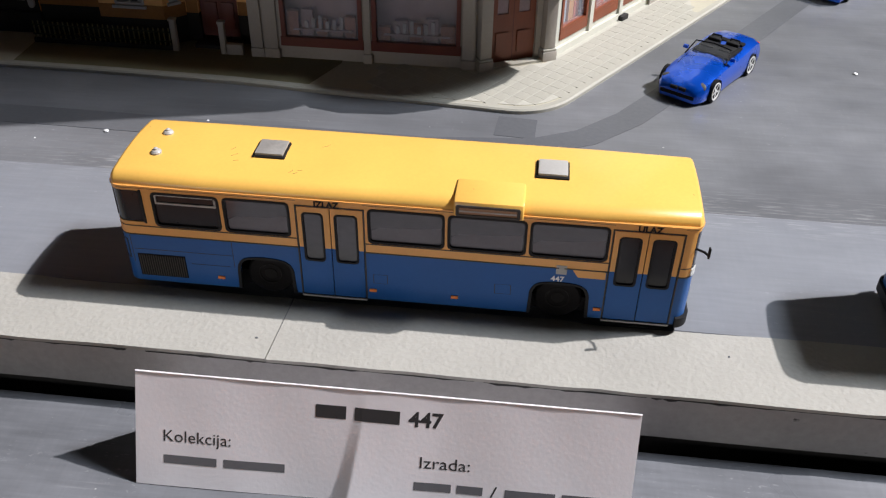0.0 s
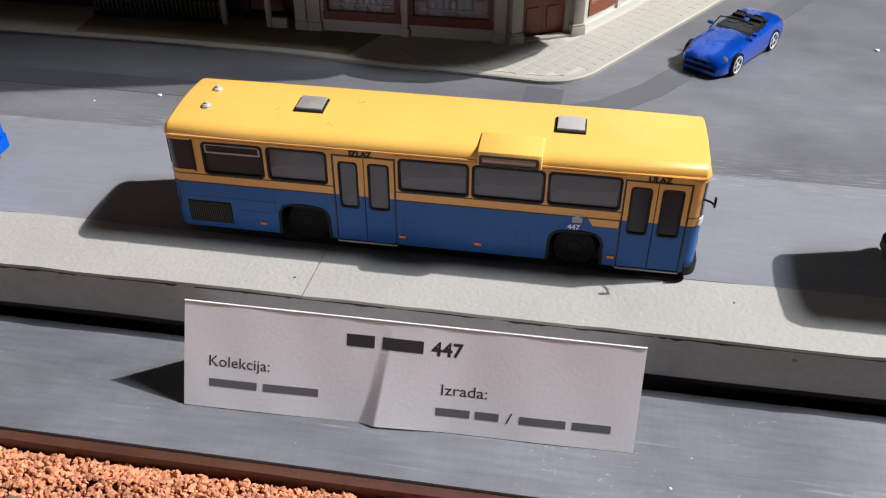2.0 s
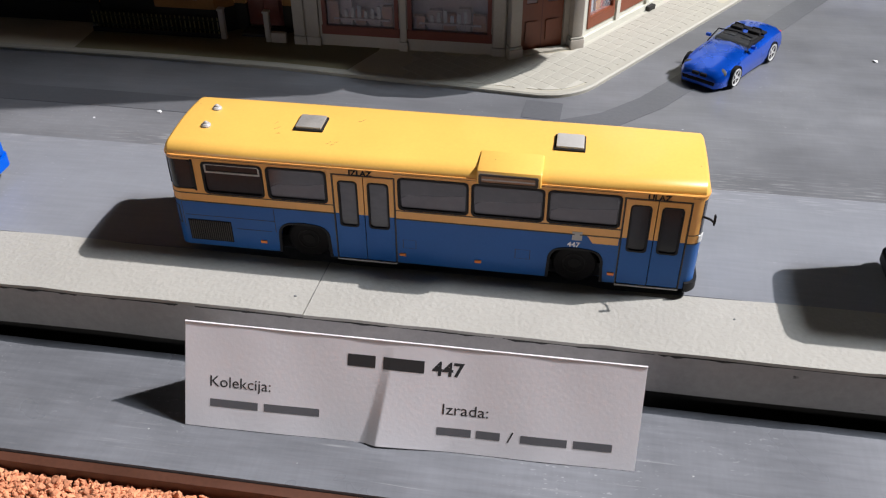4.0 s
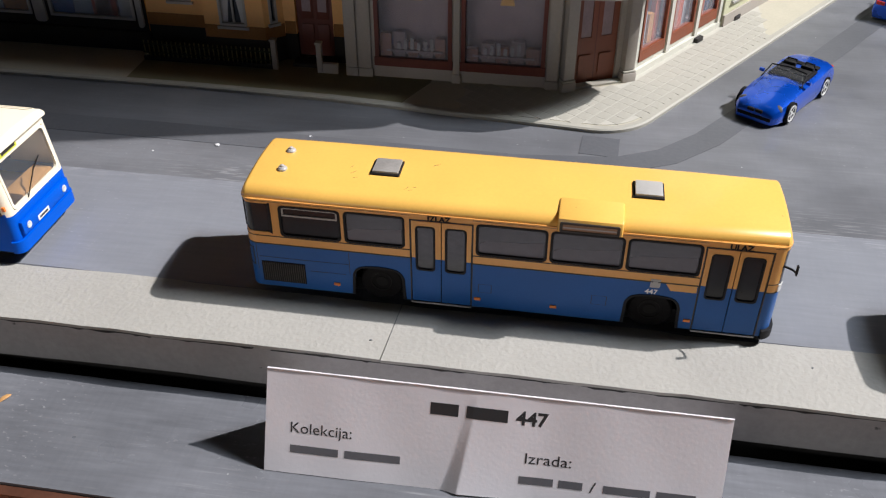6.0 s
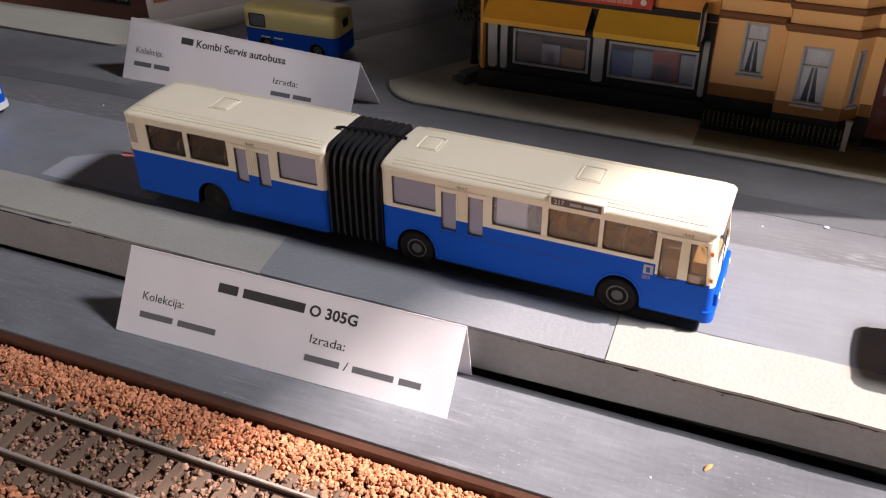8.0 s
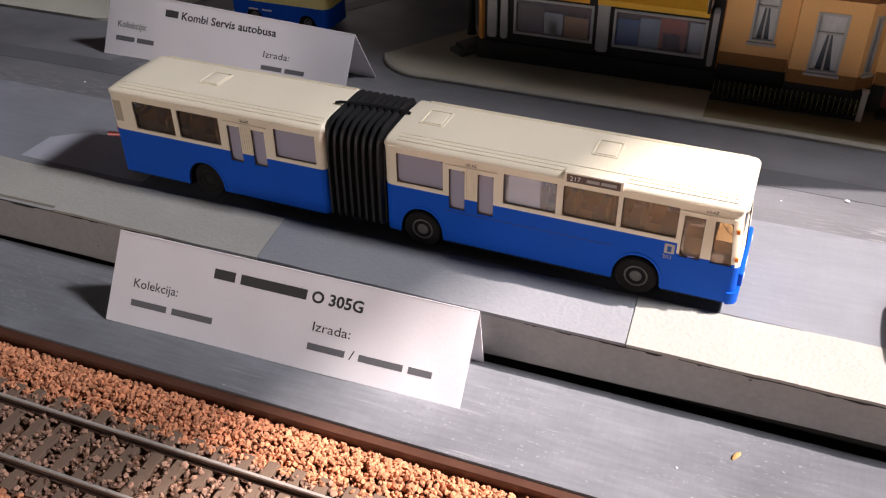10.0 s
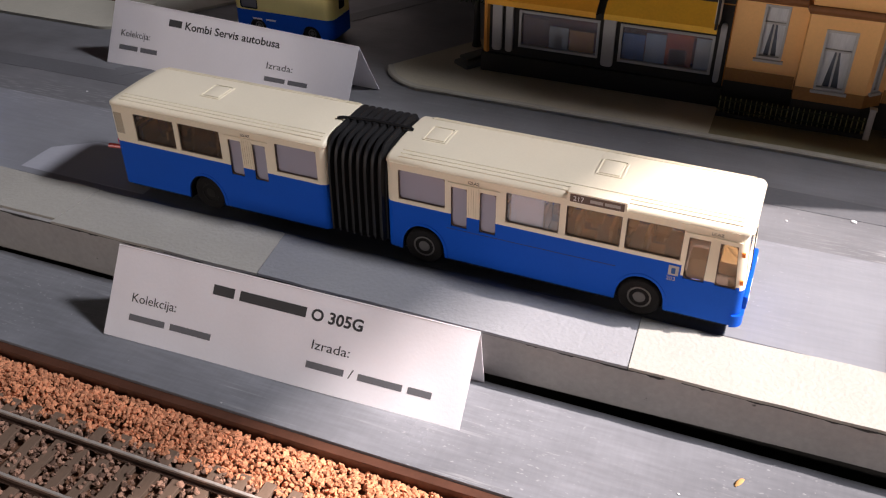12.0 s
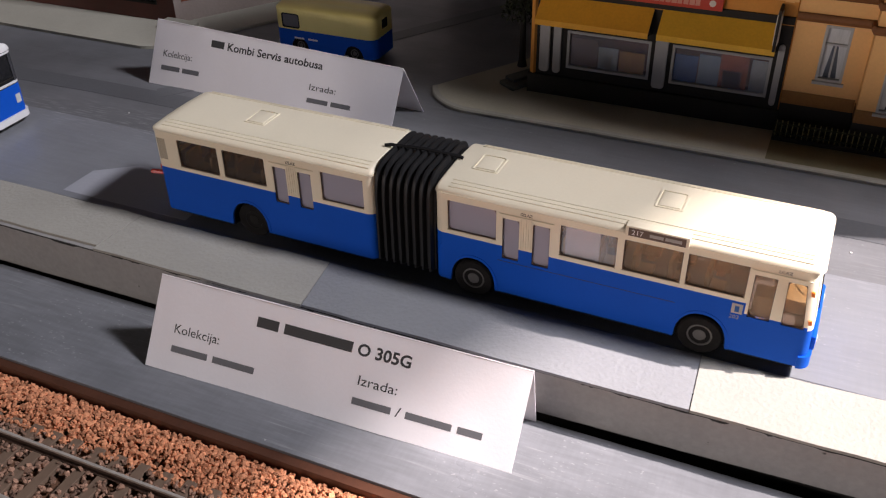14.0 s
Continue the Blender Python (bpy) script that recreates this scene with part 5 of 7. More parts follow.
M_BLIND = surface("yellow blind", (0.72, 0.40, 0.08), 0.7, 0.2, 7, 0.8, 0.1)
M_SHOPGLASS = clear_glass("shop glass", (0.5, 0.5, 0.55), 0.08, 0.16)
M_LILAC = surface("lilac shop back wall", (0.32, 0.24, 0.25), 0.7, 0.25, 8, 0.9, 0.1)
M_GLASSWARE = surface("dull glassware", (0.36, 0.33, 0.34), 0.4, 0.2, 3, 0.8, 0.1)
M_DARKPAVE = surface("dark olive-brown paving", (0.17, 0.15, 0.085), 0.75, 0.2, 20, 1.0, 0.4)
M_HEDGE = surface("dark green hedge", (0.018, 0.022, 0.008), 0.9, 0.5, 2.5, 0.6, 0.6, island=0.6)
M_DISPLAYS = [surface("display %d" % i, c, 0.6, 0.3, 4, 0.8, 0.1) for i, c in enumerate(((0.05, 0.13, 0.32), (0.35, 0.37, 0.38), (0.40, 0.08, 0.03), (0.42, 0.20, 0.05), (0.10, 0.05, 0.04), (0.30, 0.14, 0.10), (0.26, 0.34, 0.44), (0.50, 0.28, 0.24)))]


def curve_pts(c, r, a0, a1, n=8):
    return [(c[0] + r * math.cos(radians(a0 + (a1 - a0) * i / n)), c[1] + r * math.sin(radians(a0 + (a1 - a0) * i / n))) for i in range(n + 1)]


left_end = curve_pts((-201, 137), 25, 200, 262, 8)
right_end = curve_pts((88, 124.5), 22, 262, 327, 8)
far_r = Vector((right_end[-1][0], right_end[-1][1], 0)) + SU * 420
far_l = Vector((left_end[0][0], left_end[0][1], 0)) + SU * 420
kerb_line = left_end + [(-120, 112.2), (-60, 112), (-7, 110.6), (40, 106.6)] + right_end
setting("pavement", prism(bmesh.new(), kerb_line + [(far_r.x, far_r.y), (far_l.x, far_l.y)], 0.0, 1.3), M_CARD, "beige-grey model pavement with a low kerb", "pavement")


def inset_line(pts, d):
    out = []
    for i, p in enumerate(pts):
        a, b = Vector(pts[max(i - 1, 0)]), Vector(pts[min(i + 1, len(pts) - 1)])
        v = (b - a).normalized()
        out.append((p[0] - v.y * d, p[1] + v.x * d))
    return out


kr = kerb_line + [(far_r.x, far_r.y)]
band = inset_line(kr, 2.2)
bm = bmesh.new()
lo = [[bm.verts.new((x, y, z)) for x, y in p] for p, z in ((inset_line(kr, -0.5), 0.02), (inset_line(kr, -0.5), 1.15), (inset_line(kr, 0.1), 1.62), (band, 1.62), (band, 1.0))]
for a, b in zip(lo, lo[1:]):
    for i in range(len(a) - 1):
        bm.faces.new((a[i], a[i + 1], b[i + 1], b[i]))
setting("kerb_stones", bm, M_TILE, "pale rounded kerb round the model pavement", "kerb", True)


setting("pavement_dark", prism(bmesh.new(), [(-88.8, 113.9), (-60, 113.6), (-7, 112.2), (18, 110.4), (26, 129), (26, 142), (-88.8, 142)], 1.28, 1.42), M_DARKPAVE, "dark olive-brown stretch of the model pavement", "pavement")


# paving: rows of small slabs at the sunny corner
def paving():
    holder = thing("paving", 0, 0, 1.3, 0, "pale square paving slabs at the street corner", "pavement", kind="structure")
    bm = box_bm(-2.3, 2.3, -2.3, 2.3, 0.0, 0.22, bevel=0.08)
    bmesh.ops.recalc_face_normals(bm, faces=bm.faces)
    bm.transform(Matrix.Scale(K, 4))
    me = bpy.data.meshes.new("slab")
    bm.to_mesh(me)
    bm.free()
    me.materials.append(M_TILE)
    turn = math.degrees(math.atan2(SU.y, SU.x))
    side = Vector((SU.y, -SU.x, 0))
    area = [(40, 128.5), (40, 109.2)] + [(88 + (x - 88) * 0.85, 124.5 + (y - 124.5) * 0.85) for x, y in right_end]
    edge_ = Vector((area[-1][0], area[-1][1], 0)) + SU * 95
    wall_ = Vector((101.5, 146.0, 0)) + SU * 100
    area += [(edge_.x, edge_.y), (wall_.x, wall_.y), (101.5, 146.0), (98, 139.5), (76, 129.0)]

    def inside(x, y):
        hit = False
        for (ax, ay), (bx, by) in zip(area, area[1:] + area[:1]):
            if (ay > y) != (by > y) and x < ax + (y - ay) / (by - ay) * (bx - ax):
                hit = not hit
        return hit

    part("joint_bed", prism(bmesh.new(), area, 0.01, 0.15), M_JOINT, holder, "pale mortar between the slabs", smooth=False)
    spots_ = []
    for i in range(-16, 24):
        for j in range(-12, 12):
            p = Vector((100.5, 141.5, 0)) + SU * (i * 4.9) + side * (j * 4.9 + 2.6)
            if inside(p.x, p.y):
                spots_.append(((p - Vector((95, 115, 0))).length, p.x, p.y))
    spots_.sort()
    rest = bmesh.new()
    for _, x, y in spots_[300:]:
        box(rest, -2.3, 2.3, -2.3, 2.3, 0.0, 0.22, m=Matrix.Translation((x, y, 0)) @ Matrix.Rotation(radians(turn), 4, "Z"))
    for _, x, y in spots_[:300]:
        ob = new("slab", me)
        ob.parent = holder
        ob.matrix_basis = mm(x, y, 0.0, 0, 0, turn)
    tagged(part("slab_field", rest, M_TILE, holder, smooth=False), "pale square slabs further up the street", kind="stuff")


def house_window(P, s0, s1, z0, z1, parent, frame_mat, pane, lower=None, sill=True, cross=True, deep=1.6, w=0.9):
    """A casement: frame with cross bars, panes, a curtain or blind behind, and a sill."""
    f = part("window_frame", rim(bmesh.new(), P, [(s0, z0), (s1, z0), (s1, z1), (s0, z1)], [(s0 + w, z0 + w), (s1 - w, z0 + w), (s1 - w, z1 - w), (s0 + w, z1 - w)], -0.3, deep), frame_mat, parent, smooth=False)
    zt = z0 + (z1 - z0) * 0.66
    if cross:
        bm = plate(bmesh.new(), P, [((s0 + s1) / 2 - 0.35, z0 + w), ((s0 + s1) / 2 + 0.35, z0 + w), ((s0 + s1) / 2 + 0.35, zt), ((s0 + s1) / 2 - 0.35, zt)], 0.4, 1.2)
        plate(bm, P, [(s0 + w, zt - 0.35), (s1 - w, zt - 0.35), (s1 - w, zt + 0.35), (s0 + w, zt + 0.35)], 0.3, 1.3)
        part("glazing_bar", bm, frame_mat, f, smooth=False)
    part("pane", plate(bmesh.new(), P, [(s0 + 0.2, z0 + 0.2), (s1 - 0.2, z0 + 0.2), (s1 - 0.2, z1 - 0.2), (s0 + 0.2, z1 - 0.2)], 1.5, 1.8), pane, f, smooth=False)
    if lower:
        part("net_blind", plate(bmesh.new(), P, [(s0 + w, zt + 0.35), (s1 - w, zt + 0.35), (s1 - w, z1 - w - 0.6), (s0 + w, z1 - w - 0.6)], 1.3, 1.48), lower, f, smooth=False)
        for a, b in ((s0 + w, (s0 + s1) / 2 - 0.9), ((s0 + s1) / 2 + 0.9, s1 - w)):
            m = (a + b) / 2
            part("curtain", plate(bmesh.new(), P, [(a, zt - 0.3), (a if a < (s0 + s1) / 2 - 1 else m, z0 + w), (m if a < (s0 + s1) / 2 - 1 else b, z0 + w), (b, zt - 0.3)], 1.25, 1.45), lower, f, smooth=False)
    if sill:
        part("sill", plate(bmesh.new(), P, [(s0 - 0.8, z0 - 1.1), (s1 + 0.8, z0 - 1.1), (s1 + 0.8, z0 - 0.1), (s0 - 0.8, z0 - 0.1)], -1.2, 0.4), frame_mat, f, smooth=False)
    return f


def shop_window(P, s0, s1, z0, z1, parent, frame_mat, seed, back, w=1.0, lamp=False, goods=5, posters=()):
    f = part("shop_window", rim(bmesh.new(), P, [(s0, z0), (s1, z0), (s1, z1), (s0, z1)], [(s0 + w, z0 + w), (s1 - w, z0 + w), (s1 - w, z1 - w), (s0 + w, z1 - w)], -0.4, 2.0), frame_mat, parent, smooth=False)
    part("pane", plate(bmesh.new(), P, [(s0 + 0.3, z0 + 0.3), (s1 - 0.3, z0 + 0.3), (s1 - 0.3, z1 - 0.3), (s0 + 0.3, z1 - 0.3)], 0.6, 0.8), M_SHOPGLASS, f, smooth=False)
    bm = plate(bmesh.new(), P, [(s0 - 1, z0 - 1), (s1 + 1, z0 - 1), (s1 + 1, z1 + 1), (s0 - 1, z1 + 1)], 7.0, 7.4)
    plate(bm, P, [(s0 - 1, z0 - 1), (s1 + 1, z0 - 1), (s1 + 1, z0 + 0.2), (s0 - 1, z0 + 0.2)], 1.5, 7.0)
    part("display_back", bm, back, f, smooth=False)
    rnd = random.Random(seed)
    n = 0 if posters else goods
    for a, b, h, k in posters:
        a, b = s0 + w + (s1 - s0 - 2 * w) * a, s0 + w + (s1 - s0 - 2 * w) * b
        part("poster", plate(bmesh.new(), P, [(a, z0 + w), (b, z0 + w), (b, z0 + w + (z1 - z0 - 2 * w) * h), (a, z0 + w + (z1 - z0 - 2 * w) * h)], 1.1, 1.5), M_DISPLAYS[k], f, smooth=False)
    for i in range(n):
        a = s0 + 1.6 + (s1 - s0 - 3.2) * i / n
        b = a + (s1 - s0 - 3.2) / n * rnd.uniform(0.7, 0.95)
        h = (z1 - z0) * (rnd.uniform(0.16, 0.36) if lamp else rnd.uniform(0.35, 0.8))
        d = rnd.uniform(2.0, 3.4)
        part("goods", plate(bmesh.new(), P, rounded(a, b, z0 + 0.4, z0 + h, 0.6, 2), d, d + 2.2), M_DISPLAYS[rnd.randrange(len(M_DISPLAYS))] if not lamp else (M_LILAC if i % 2 else M_DISPLAYS[5]), f, smooth=False)
    if lamp:
        c = s0 + (s1 - s0) * 0.52
        zz = z1 - 4.2
        sh = part("lamp_shade", plate(bmesh.new(), P, [(c - 2.6, zz - 3.0), (c + 2.6, zz - 3.0), (c + 1.4, zz + 1.6), (c - 1.4, zz + 1.6)], 2.6, 4.0), M_BLIND, f, smooth=False)
        for i in range(6):
            a = s0 + 8 + i * 2.5
            part("glassware", plate(bmesh.new(), P, rounded(a, a + 1.3, z0 + 4.2, z0 + 7.0 + (i % 3), 0.4, 2), 2.0, 2.8), M_GLASSWARE, f, smooth=False)
        part("shelf", plate(bmesh.new(), P, [(s0 + 4, z0 + 3.4), (s1 - 4, z0 + 3.4), (s1 - 4, z0 + 4.1), (s0 + 4, z0 + 4.1)], 1.8, 5.0), M_LILAC, f, smooth=False)
    return f


def cornice(P, s0, s1, z, h, out, material, parent, name="cornice"):
    bm = bmesh.new()
    prof = [(0.3, z), (-out * 0.45, z), (-out, z + h * 0.45), (-out, z + h * 0.8), (-out * 0.8, z + h), (0.3, z + h)]
    loft(bm, [[P(s, b, a) for a, b in prof] for s in (s0, s1)])
    return part(name, bm, material, parent, smooth=False)


def roof_block(t, pts, z, h, material, parent_name="roof"):
    bm = bmesh.new()
    c = Vector((sum(p[0] for p in pts) / len(pts), sum(p[1] for p in pts) / len(pts)))
    lo = [bm.verts.new((p[0], p[1], z)) for p in pts]
    hi = [bm.verts.new((p[0] + (c.x - p[0]) * 0.35, p[1] + (c.y - p[1]) * 0.35, z + h)) for p in pts]
    n = len(pts)
    for i in range(n):
        bm.faces.new((lo[i], lo[(i + 1) % n], hi[(i + 1) % n], hi[i]))
    bm.faces.new(hi)
    bm.faces.new(lo[::-1])
    return part(parent_name, bm, material, t, smooth=False)


def back_walls(t, pts, z0, z1, material):
    for a, b in zip(pts, pts[1:]):
        d = Vector((b[0] - a[0], b[1] - a[1]))
        p = line_path(a[0], a[1], d.x, d.y)
        part("side_wall", shell(bmesh.new(), p, 0, d.length, z0, z1, [], 1.6), material, t, smooth=False)


def orange_shop():
    """Corner shop with two ochre awnings over its display windows."""
    X, Y = -186.0, 140.0
    t = thing("corner_shop", X, Y, 1.3, 0, "orange shop house with ochre awnings and a red sign board", "model house")
    P = line_path(0, 0, 1, 0)
    W, H = 97.0, 150.0
    wins = [(15.0, 48.0, 12.0, 27.5), (56.0, 92.0, 12.0, 27.5)]
    ups = [(8, 20, 54, 75), (40, 63, 54, 75), (75, 87, 54, 75), (8, 20, 95, 116), (40, 63, 95, 116), (75, 87, 95, 116)]
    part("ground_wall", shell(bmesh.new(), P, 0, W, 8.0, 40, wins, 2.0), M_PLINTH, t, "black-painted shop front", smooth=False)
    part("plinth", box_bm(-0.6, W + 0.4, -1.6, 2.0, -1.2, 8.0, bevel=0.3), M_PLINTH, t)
    part("upper_wall", shell(bmesh.new(), P, 0, W, 40, H, ups, 2.0), M_ORANGEW, t, "orange upper wall", smooth=False)
    for i, w in enumerate(wins):
        shop_window(P, *w, t, M_WINFRAME, 20 + i, M_REDWOOD, posters=(((0.0, 0.36, 0.85, 4), (0.37, 0.62, 0.66, 1), (0.64, 0.96, 0.62, 3), (0.44, 0.55, 0.4, 5)), ((0.0, 0.26, 0.78, 0), (0.27, 0.5, 0.86, 6), (0.5, 0.8, 0.95, 2), (0.54, 0.74, 0.5, 7), (0.83, 1.0, 0.9, 1)))[i])
    for a, b in ((4.0, 8.0), (9.6, 12.6), (49.6, 54.4), (93.4, 95.6)):
        part("pillar", plate(bmesh.new(), P, rounded(a, b, 9.5, 33, 1.2, 3), -1.2, 0.2), M_WINFRAME, t, smooth=False)
    for k, (a, b, m) in enumerate(((4.0, 47.6, M_AWNING), (50.8, 92.6, M_AWNING2))):
        bm = bmesh.new()
        prof = [(-0.2, 40.4), (-8.6, 33.6), (-8.6, 31.4), (-8.2, 31.4), (-8.0, 33.2), (-0.2, 39.6)]
        loft(bm, [[(x, q, z) for q, z in prof] for x in (a, b)])
        aw = part("awning", bm, m, t, "ochre fabric awning", smooth=False)
        for x in (a + 0.4, b - 0.4):
            part("awning_arm", tube(bmesh.new(), [(x, -0.2, 30.5), (x, -8.0, 32.2)], 0.3, 6), M_PLINTH, aw)
    part("fascia", box_bm(0, W, -1.0, 0.0, 40.6, 43.4, bevel=0.2), M_PLINTH, t)
    s = part("sign_board", box_bm(30.0, 72.0, -3.0, -1.2, 43.0, 48.0, bevel=0.3), M_SIGNRED, t, "red shop sign with pale lettering bars")
    for k in range(13):
        a, b = 36.6 + 2.15 * k, 38.2 + 2.15 * k + (k % 3) * 0.15
        part("sign_bar", box_bm(a, b, -3.15, -2.95, 44.3, 46.2 + 0.5 * (k % 4 == 0)), M_SIGNPINK, s, smooth=False)
    for a in (32.5, 67.6):
        part("sign_mark", lathe(bmesh.new(), [(1.2, 0), (1.2, 0.2), (0.6, 0.25)], 12, Matrix.Translation((a + 0.8, -2.95, 45.6)) @ Matrix.Rotation(radians(90), 4, "X")), M_SIGNWHITE, s)
    for w in ups:
        house_window(P, *w, t, M_WINFRAME, M_NIGHT, None, sill=False)
        part("flower_box", box_bm(w[0] - 0.6, w[1] + 0.6, -2.4, 0.0, w[2] - 1.0, w[2] + 3.4, bevel=0.3), M_PLINTH, t, "dark flower box")
        for k in range(4):
            xx = w[0] + (w[1] - w[0]) * (k + 0.5) / 4
            part("railing_spike", tube(bmesh.new(), [(xx, -1.4, w[2] + 3), (xx, -1.2, w[2] + 7 + (k % 2) * 2)], 0.45, 6), M_PLINTH, t)
    for a in (2.0, 31.0, 68.5, 94.0):
        part("pilaster", box_bm(a - 1.6, a + 1.6, -0.8, 0.1, 48.5, H, bevel=0.15), M_PEACH, t)
    cornice(P, 0, W, 48.8, 2.6, 1.6, M_PEACH, t)
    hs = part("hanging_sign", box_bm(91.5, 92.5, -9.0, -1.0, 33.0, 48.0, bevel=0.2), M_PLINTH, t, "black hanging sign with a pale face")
    part("sign_face", box_bm(91.2, 92.8, -7.8, -2.2, 35.0, 46.0), M_SIGNWHITE, hs, smooth=False)
    # side wall along the left street
    q = line_path(SU.x * 110, SU.y * 110, -SU.x, -SU.y)
    part("side_wall", shell(bmesh.new(), q, 0, 110, 8, H, [(84, 98, 12, 28), (60, 74, 12, 28), (20, 34, 54, 75), (70, 84, 54, 75)], 2.0), M_ORANGEW, t, smooth=False)
    back_walls(t, [(W, 0), (W + SU.x * 100, SU.y * 100), (SU.x * 110, SU.y * 110)], 0, H, M_ORANGEW)
    roof_block(t, [(-2, -4), (W + 1, -4), (W + SU.x * 105, SU.y * 105), (SU.x * 112 - 2, SU.y * 112)], H, 40, M_SLATE)
    tr = thing("doorstep", -190.5, 146.5, 1.3, 57, "dark grey stone step at the shop corner", "step")
    part("tread", box_bm(-10, 8, -5, 4, 0, 1.8, bevel=0.3), M_STEP, tr)
    part("riser", box_bm(-7, 6, -2, 4, 1.82, 3.2, bevel=0.3), M_STEP, tr)


def peach_house():
    """House with a bay, a balcony of round holes and a garden fence."""
    X, Y = -88.6, 140.0
    t = thing("bay_house", X, Y, 1.3, 0, "peach-coloured house with a bay, brown cornices and a red-brown door", "model house")
    P = line_path(0, 0, 1, 0)
    W, H = 81.6, 150.0
    wins = [(10.0, 19.0, 21.5, 42.0)]
    ups = [(9.0, 20.0, 62, 84), (58, 71, 62, 84)]
    part("wall", shell(bmesh.new(), P, 0, W, 11, H, wins + ups + [(60.4, 75.0, 11, 39.0)], 2.0), M_PEACH, t, "peach wall", smooth=False)
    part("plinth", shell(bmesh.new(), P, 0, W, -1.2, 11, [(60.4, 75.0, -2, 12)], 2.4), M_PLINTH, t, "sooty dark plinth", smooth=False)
    for a, b in ((0.0, 25.0), (56.0, 60.2), (75.2, W)):
        part("skirting", shell(bmesh.new(), lambda s_, z, d_: P(s_, z, d_ - 0.2), a, b, 11, 16.0, [], 0.3), M_BROWNBAND, t, "brown-stained foot of the wall", smooth=False)
    for w in wins:
        house_window(P, *w, t, M_WINFRAME, M_NIGHT, M_CURTAIN)
    for w in ups:
        house_window(P, *w, t, M_BROWNTRIM, M_NIGHT, M_CURTAIN)
    # bay
    bx0, bx1, out, cut = 25.4, 55.6, 5.6, 6.0
    bay_pts = [(bx0, 0.0), (bx0 + 0.4, -out), (bx1 - cut, -out), (bx1, 0.0)]
    for k in range(3):
        a, b = bay_pts[k], bay_pts[k + 1]
        d = Vector((b[0] - a[0], b[1] - a[1]))
        q = line_path(a[0], a[1], d.x, d.y)
        n = d.length
        hole = [(6.2, 17.0, 15.0, 37.6)] if k == 1 else ([(2.4, 5.6, 16.0, 37.6)] if k == 2 else [])
        part("bay_wall", shell(bmesh.new(), q, 0, n, 10, 56, hole, 1.2), M_PEACH, t, smooth=False)
        part("bay_skirting", shell(bmesh.new(), lambda s_, z, d_, q=q: q(s_, z, d_ - 0.2), 0, n, 10, 15.0, [], 0.3), M_BROWNBAND, t, smooth=False)
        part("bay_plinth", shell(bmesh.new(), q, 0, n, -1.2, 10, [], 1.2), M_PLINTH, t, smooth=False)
        for h in hole:
            house_window(q, *h, t, M_WINFRAME, M_NIGHT, M_CURTAIN if k == 1 else None, cross=k == 1)
        for z, hh, o, m in ((42.6, 3.0, 1.6, M_BROWNTRIM), (51.0, 2.6, 1.4, M_BROWNTRIM)):
            cornice(q, -0.6, n + 0.6, z, hh, o, m, t)
        # balcony parapet with round holes
        part("parapet", shell(bmesh.new(), q, 0, n, 56, 63.5, [], 1.2), M_PEACH, t, smooth=False)
        cornice(q, -0.4, n + 0.4, 63.3, 1.2, 0.8, M_PEACH, t, "parapet_coping")
        for i in range(3 if k == 1 else (1 if k == 2 else 0)):
            s = n * (i + 0.9) / 3.8 if k == 1 else n * 0.5
            c = q(s, 59.8, -0.05)
            ang = math.degrees(math.atan2(d.y, d.x))
            part("round_hole", lathe(bmesh.new(), [(1.75, 0), (1.75, 0.25), (1.35, 0.3), (1.3, 0.05)], 18, Matrix.Translation(c) @ Matrix.Rotation(radians(ang), 4, "Z") @ Matrix.Rotation(radians(90), 4, "X")), M_PLINTH, t, "dark round opening in the parapet")
    for a, b in ((0.0, bx0 - 0.4), (bx1 + 0.4, W)):
        for z, hh, o, m in ((42.6, 3.0, 1.6, M_BROWNTRIM), (51.0, 2.6, 1.4, M_BROWNTRIM), (57.0, 2.0, 1.2, M_BROWNTRIM)):
            cornice(P, a, b, z, hh, o, m, t)
    # balcony door behind the parapet
    house_window(P, 35.0, 45.0, 60.0, 84.0, t, M_REDWOOD, M_NIGHT, None, sill=False, deep=-0.2)
    # front door
    d = part("front_door", box_bm(60.6, 74.8, 1.4, 2.0, 2.0, 38.8), M_REDWOOD, t, "dark red-brown panelled front door", smooth=False)
    for z0, z1 in ((5, 15), (17, 31)):
        for a, b in ((62.2, 67.0), (68.4, 73.2)):
            part("door_panel", box_bm(a, b, 0.9, 1.4, z0, z1, bevel=0.3), M_REDWOOD, d)
            if z0 > 10:
                part("door_curtain", box_bm(a + 0.7, b - 0.7, 0.8, 1.0, z0 + 3, z1 - 1), M_LILAC, d, "dim lilac curtain in the door glass", smooth=False)
    part("fanlight", box_bm(61.6, 73.8, 0.8, 1.4, 33.4, 37.8), M_WINFRAME, d, "pale carved fanlight", smooth=False)
    for i in range(3):
        part("fanlight_notch", lathe(bmesh.new(), [(1.5, 0), (1.5, 0.3), (0.8, 0.4)], 10, Matrix.Translation((63.6 + i * 4.1, 0.8, 34.4)) @ Matrix.Rotation(radians(90), 4, "X")), M_REDWOOD, d)
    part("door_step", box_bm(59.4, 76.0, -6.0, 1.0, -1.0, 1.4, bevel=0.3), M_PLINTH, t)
    back_walls(t, [(W, 2), (W, 100), (0, 100), (0, 2)], 0, H, M_PEACH)
    roof_block(t, [(-0.4, -4), (W + 0.4, -4), (W + 0.4, 104), (-0.4, 104)], H, 40, M_SLATE)
    # fence and posts
    f = thing("garden_fence", X, Y - 9.0, 1.3, 0, "dark iron garden fence with pale stone posts", "fence")
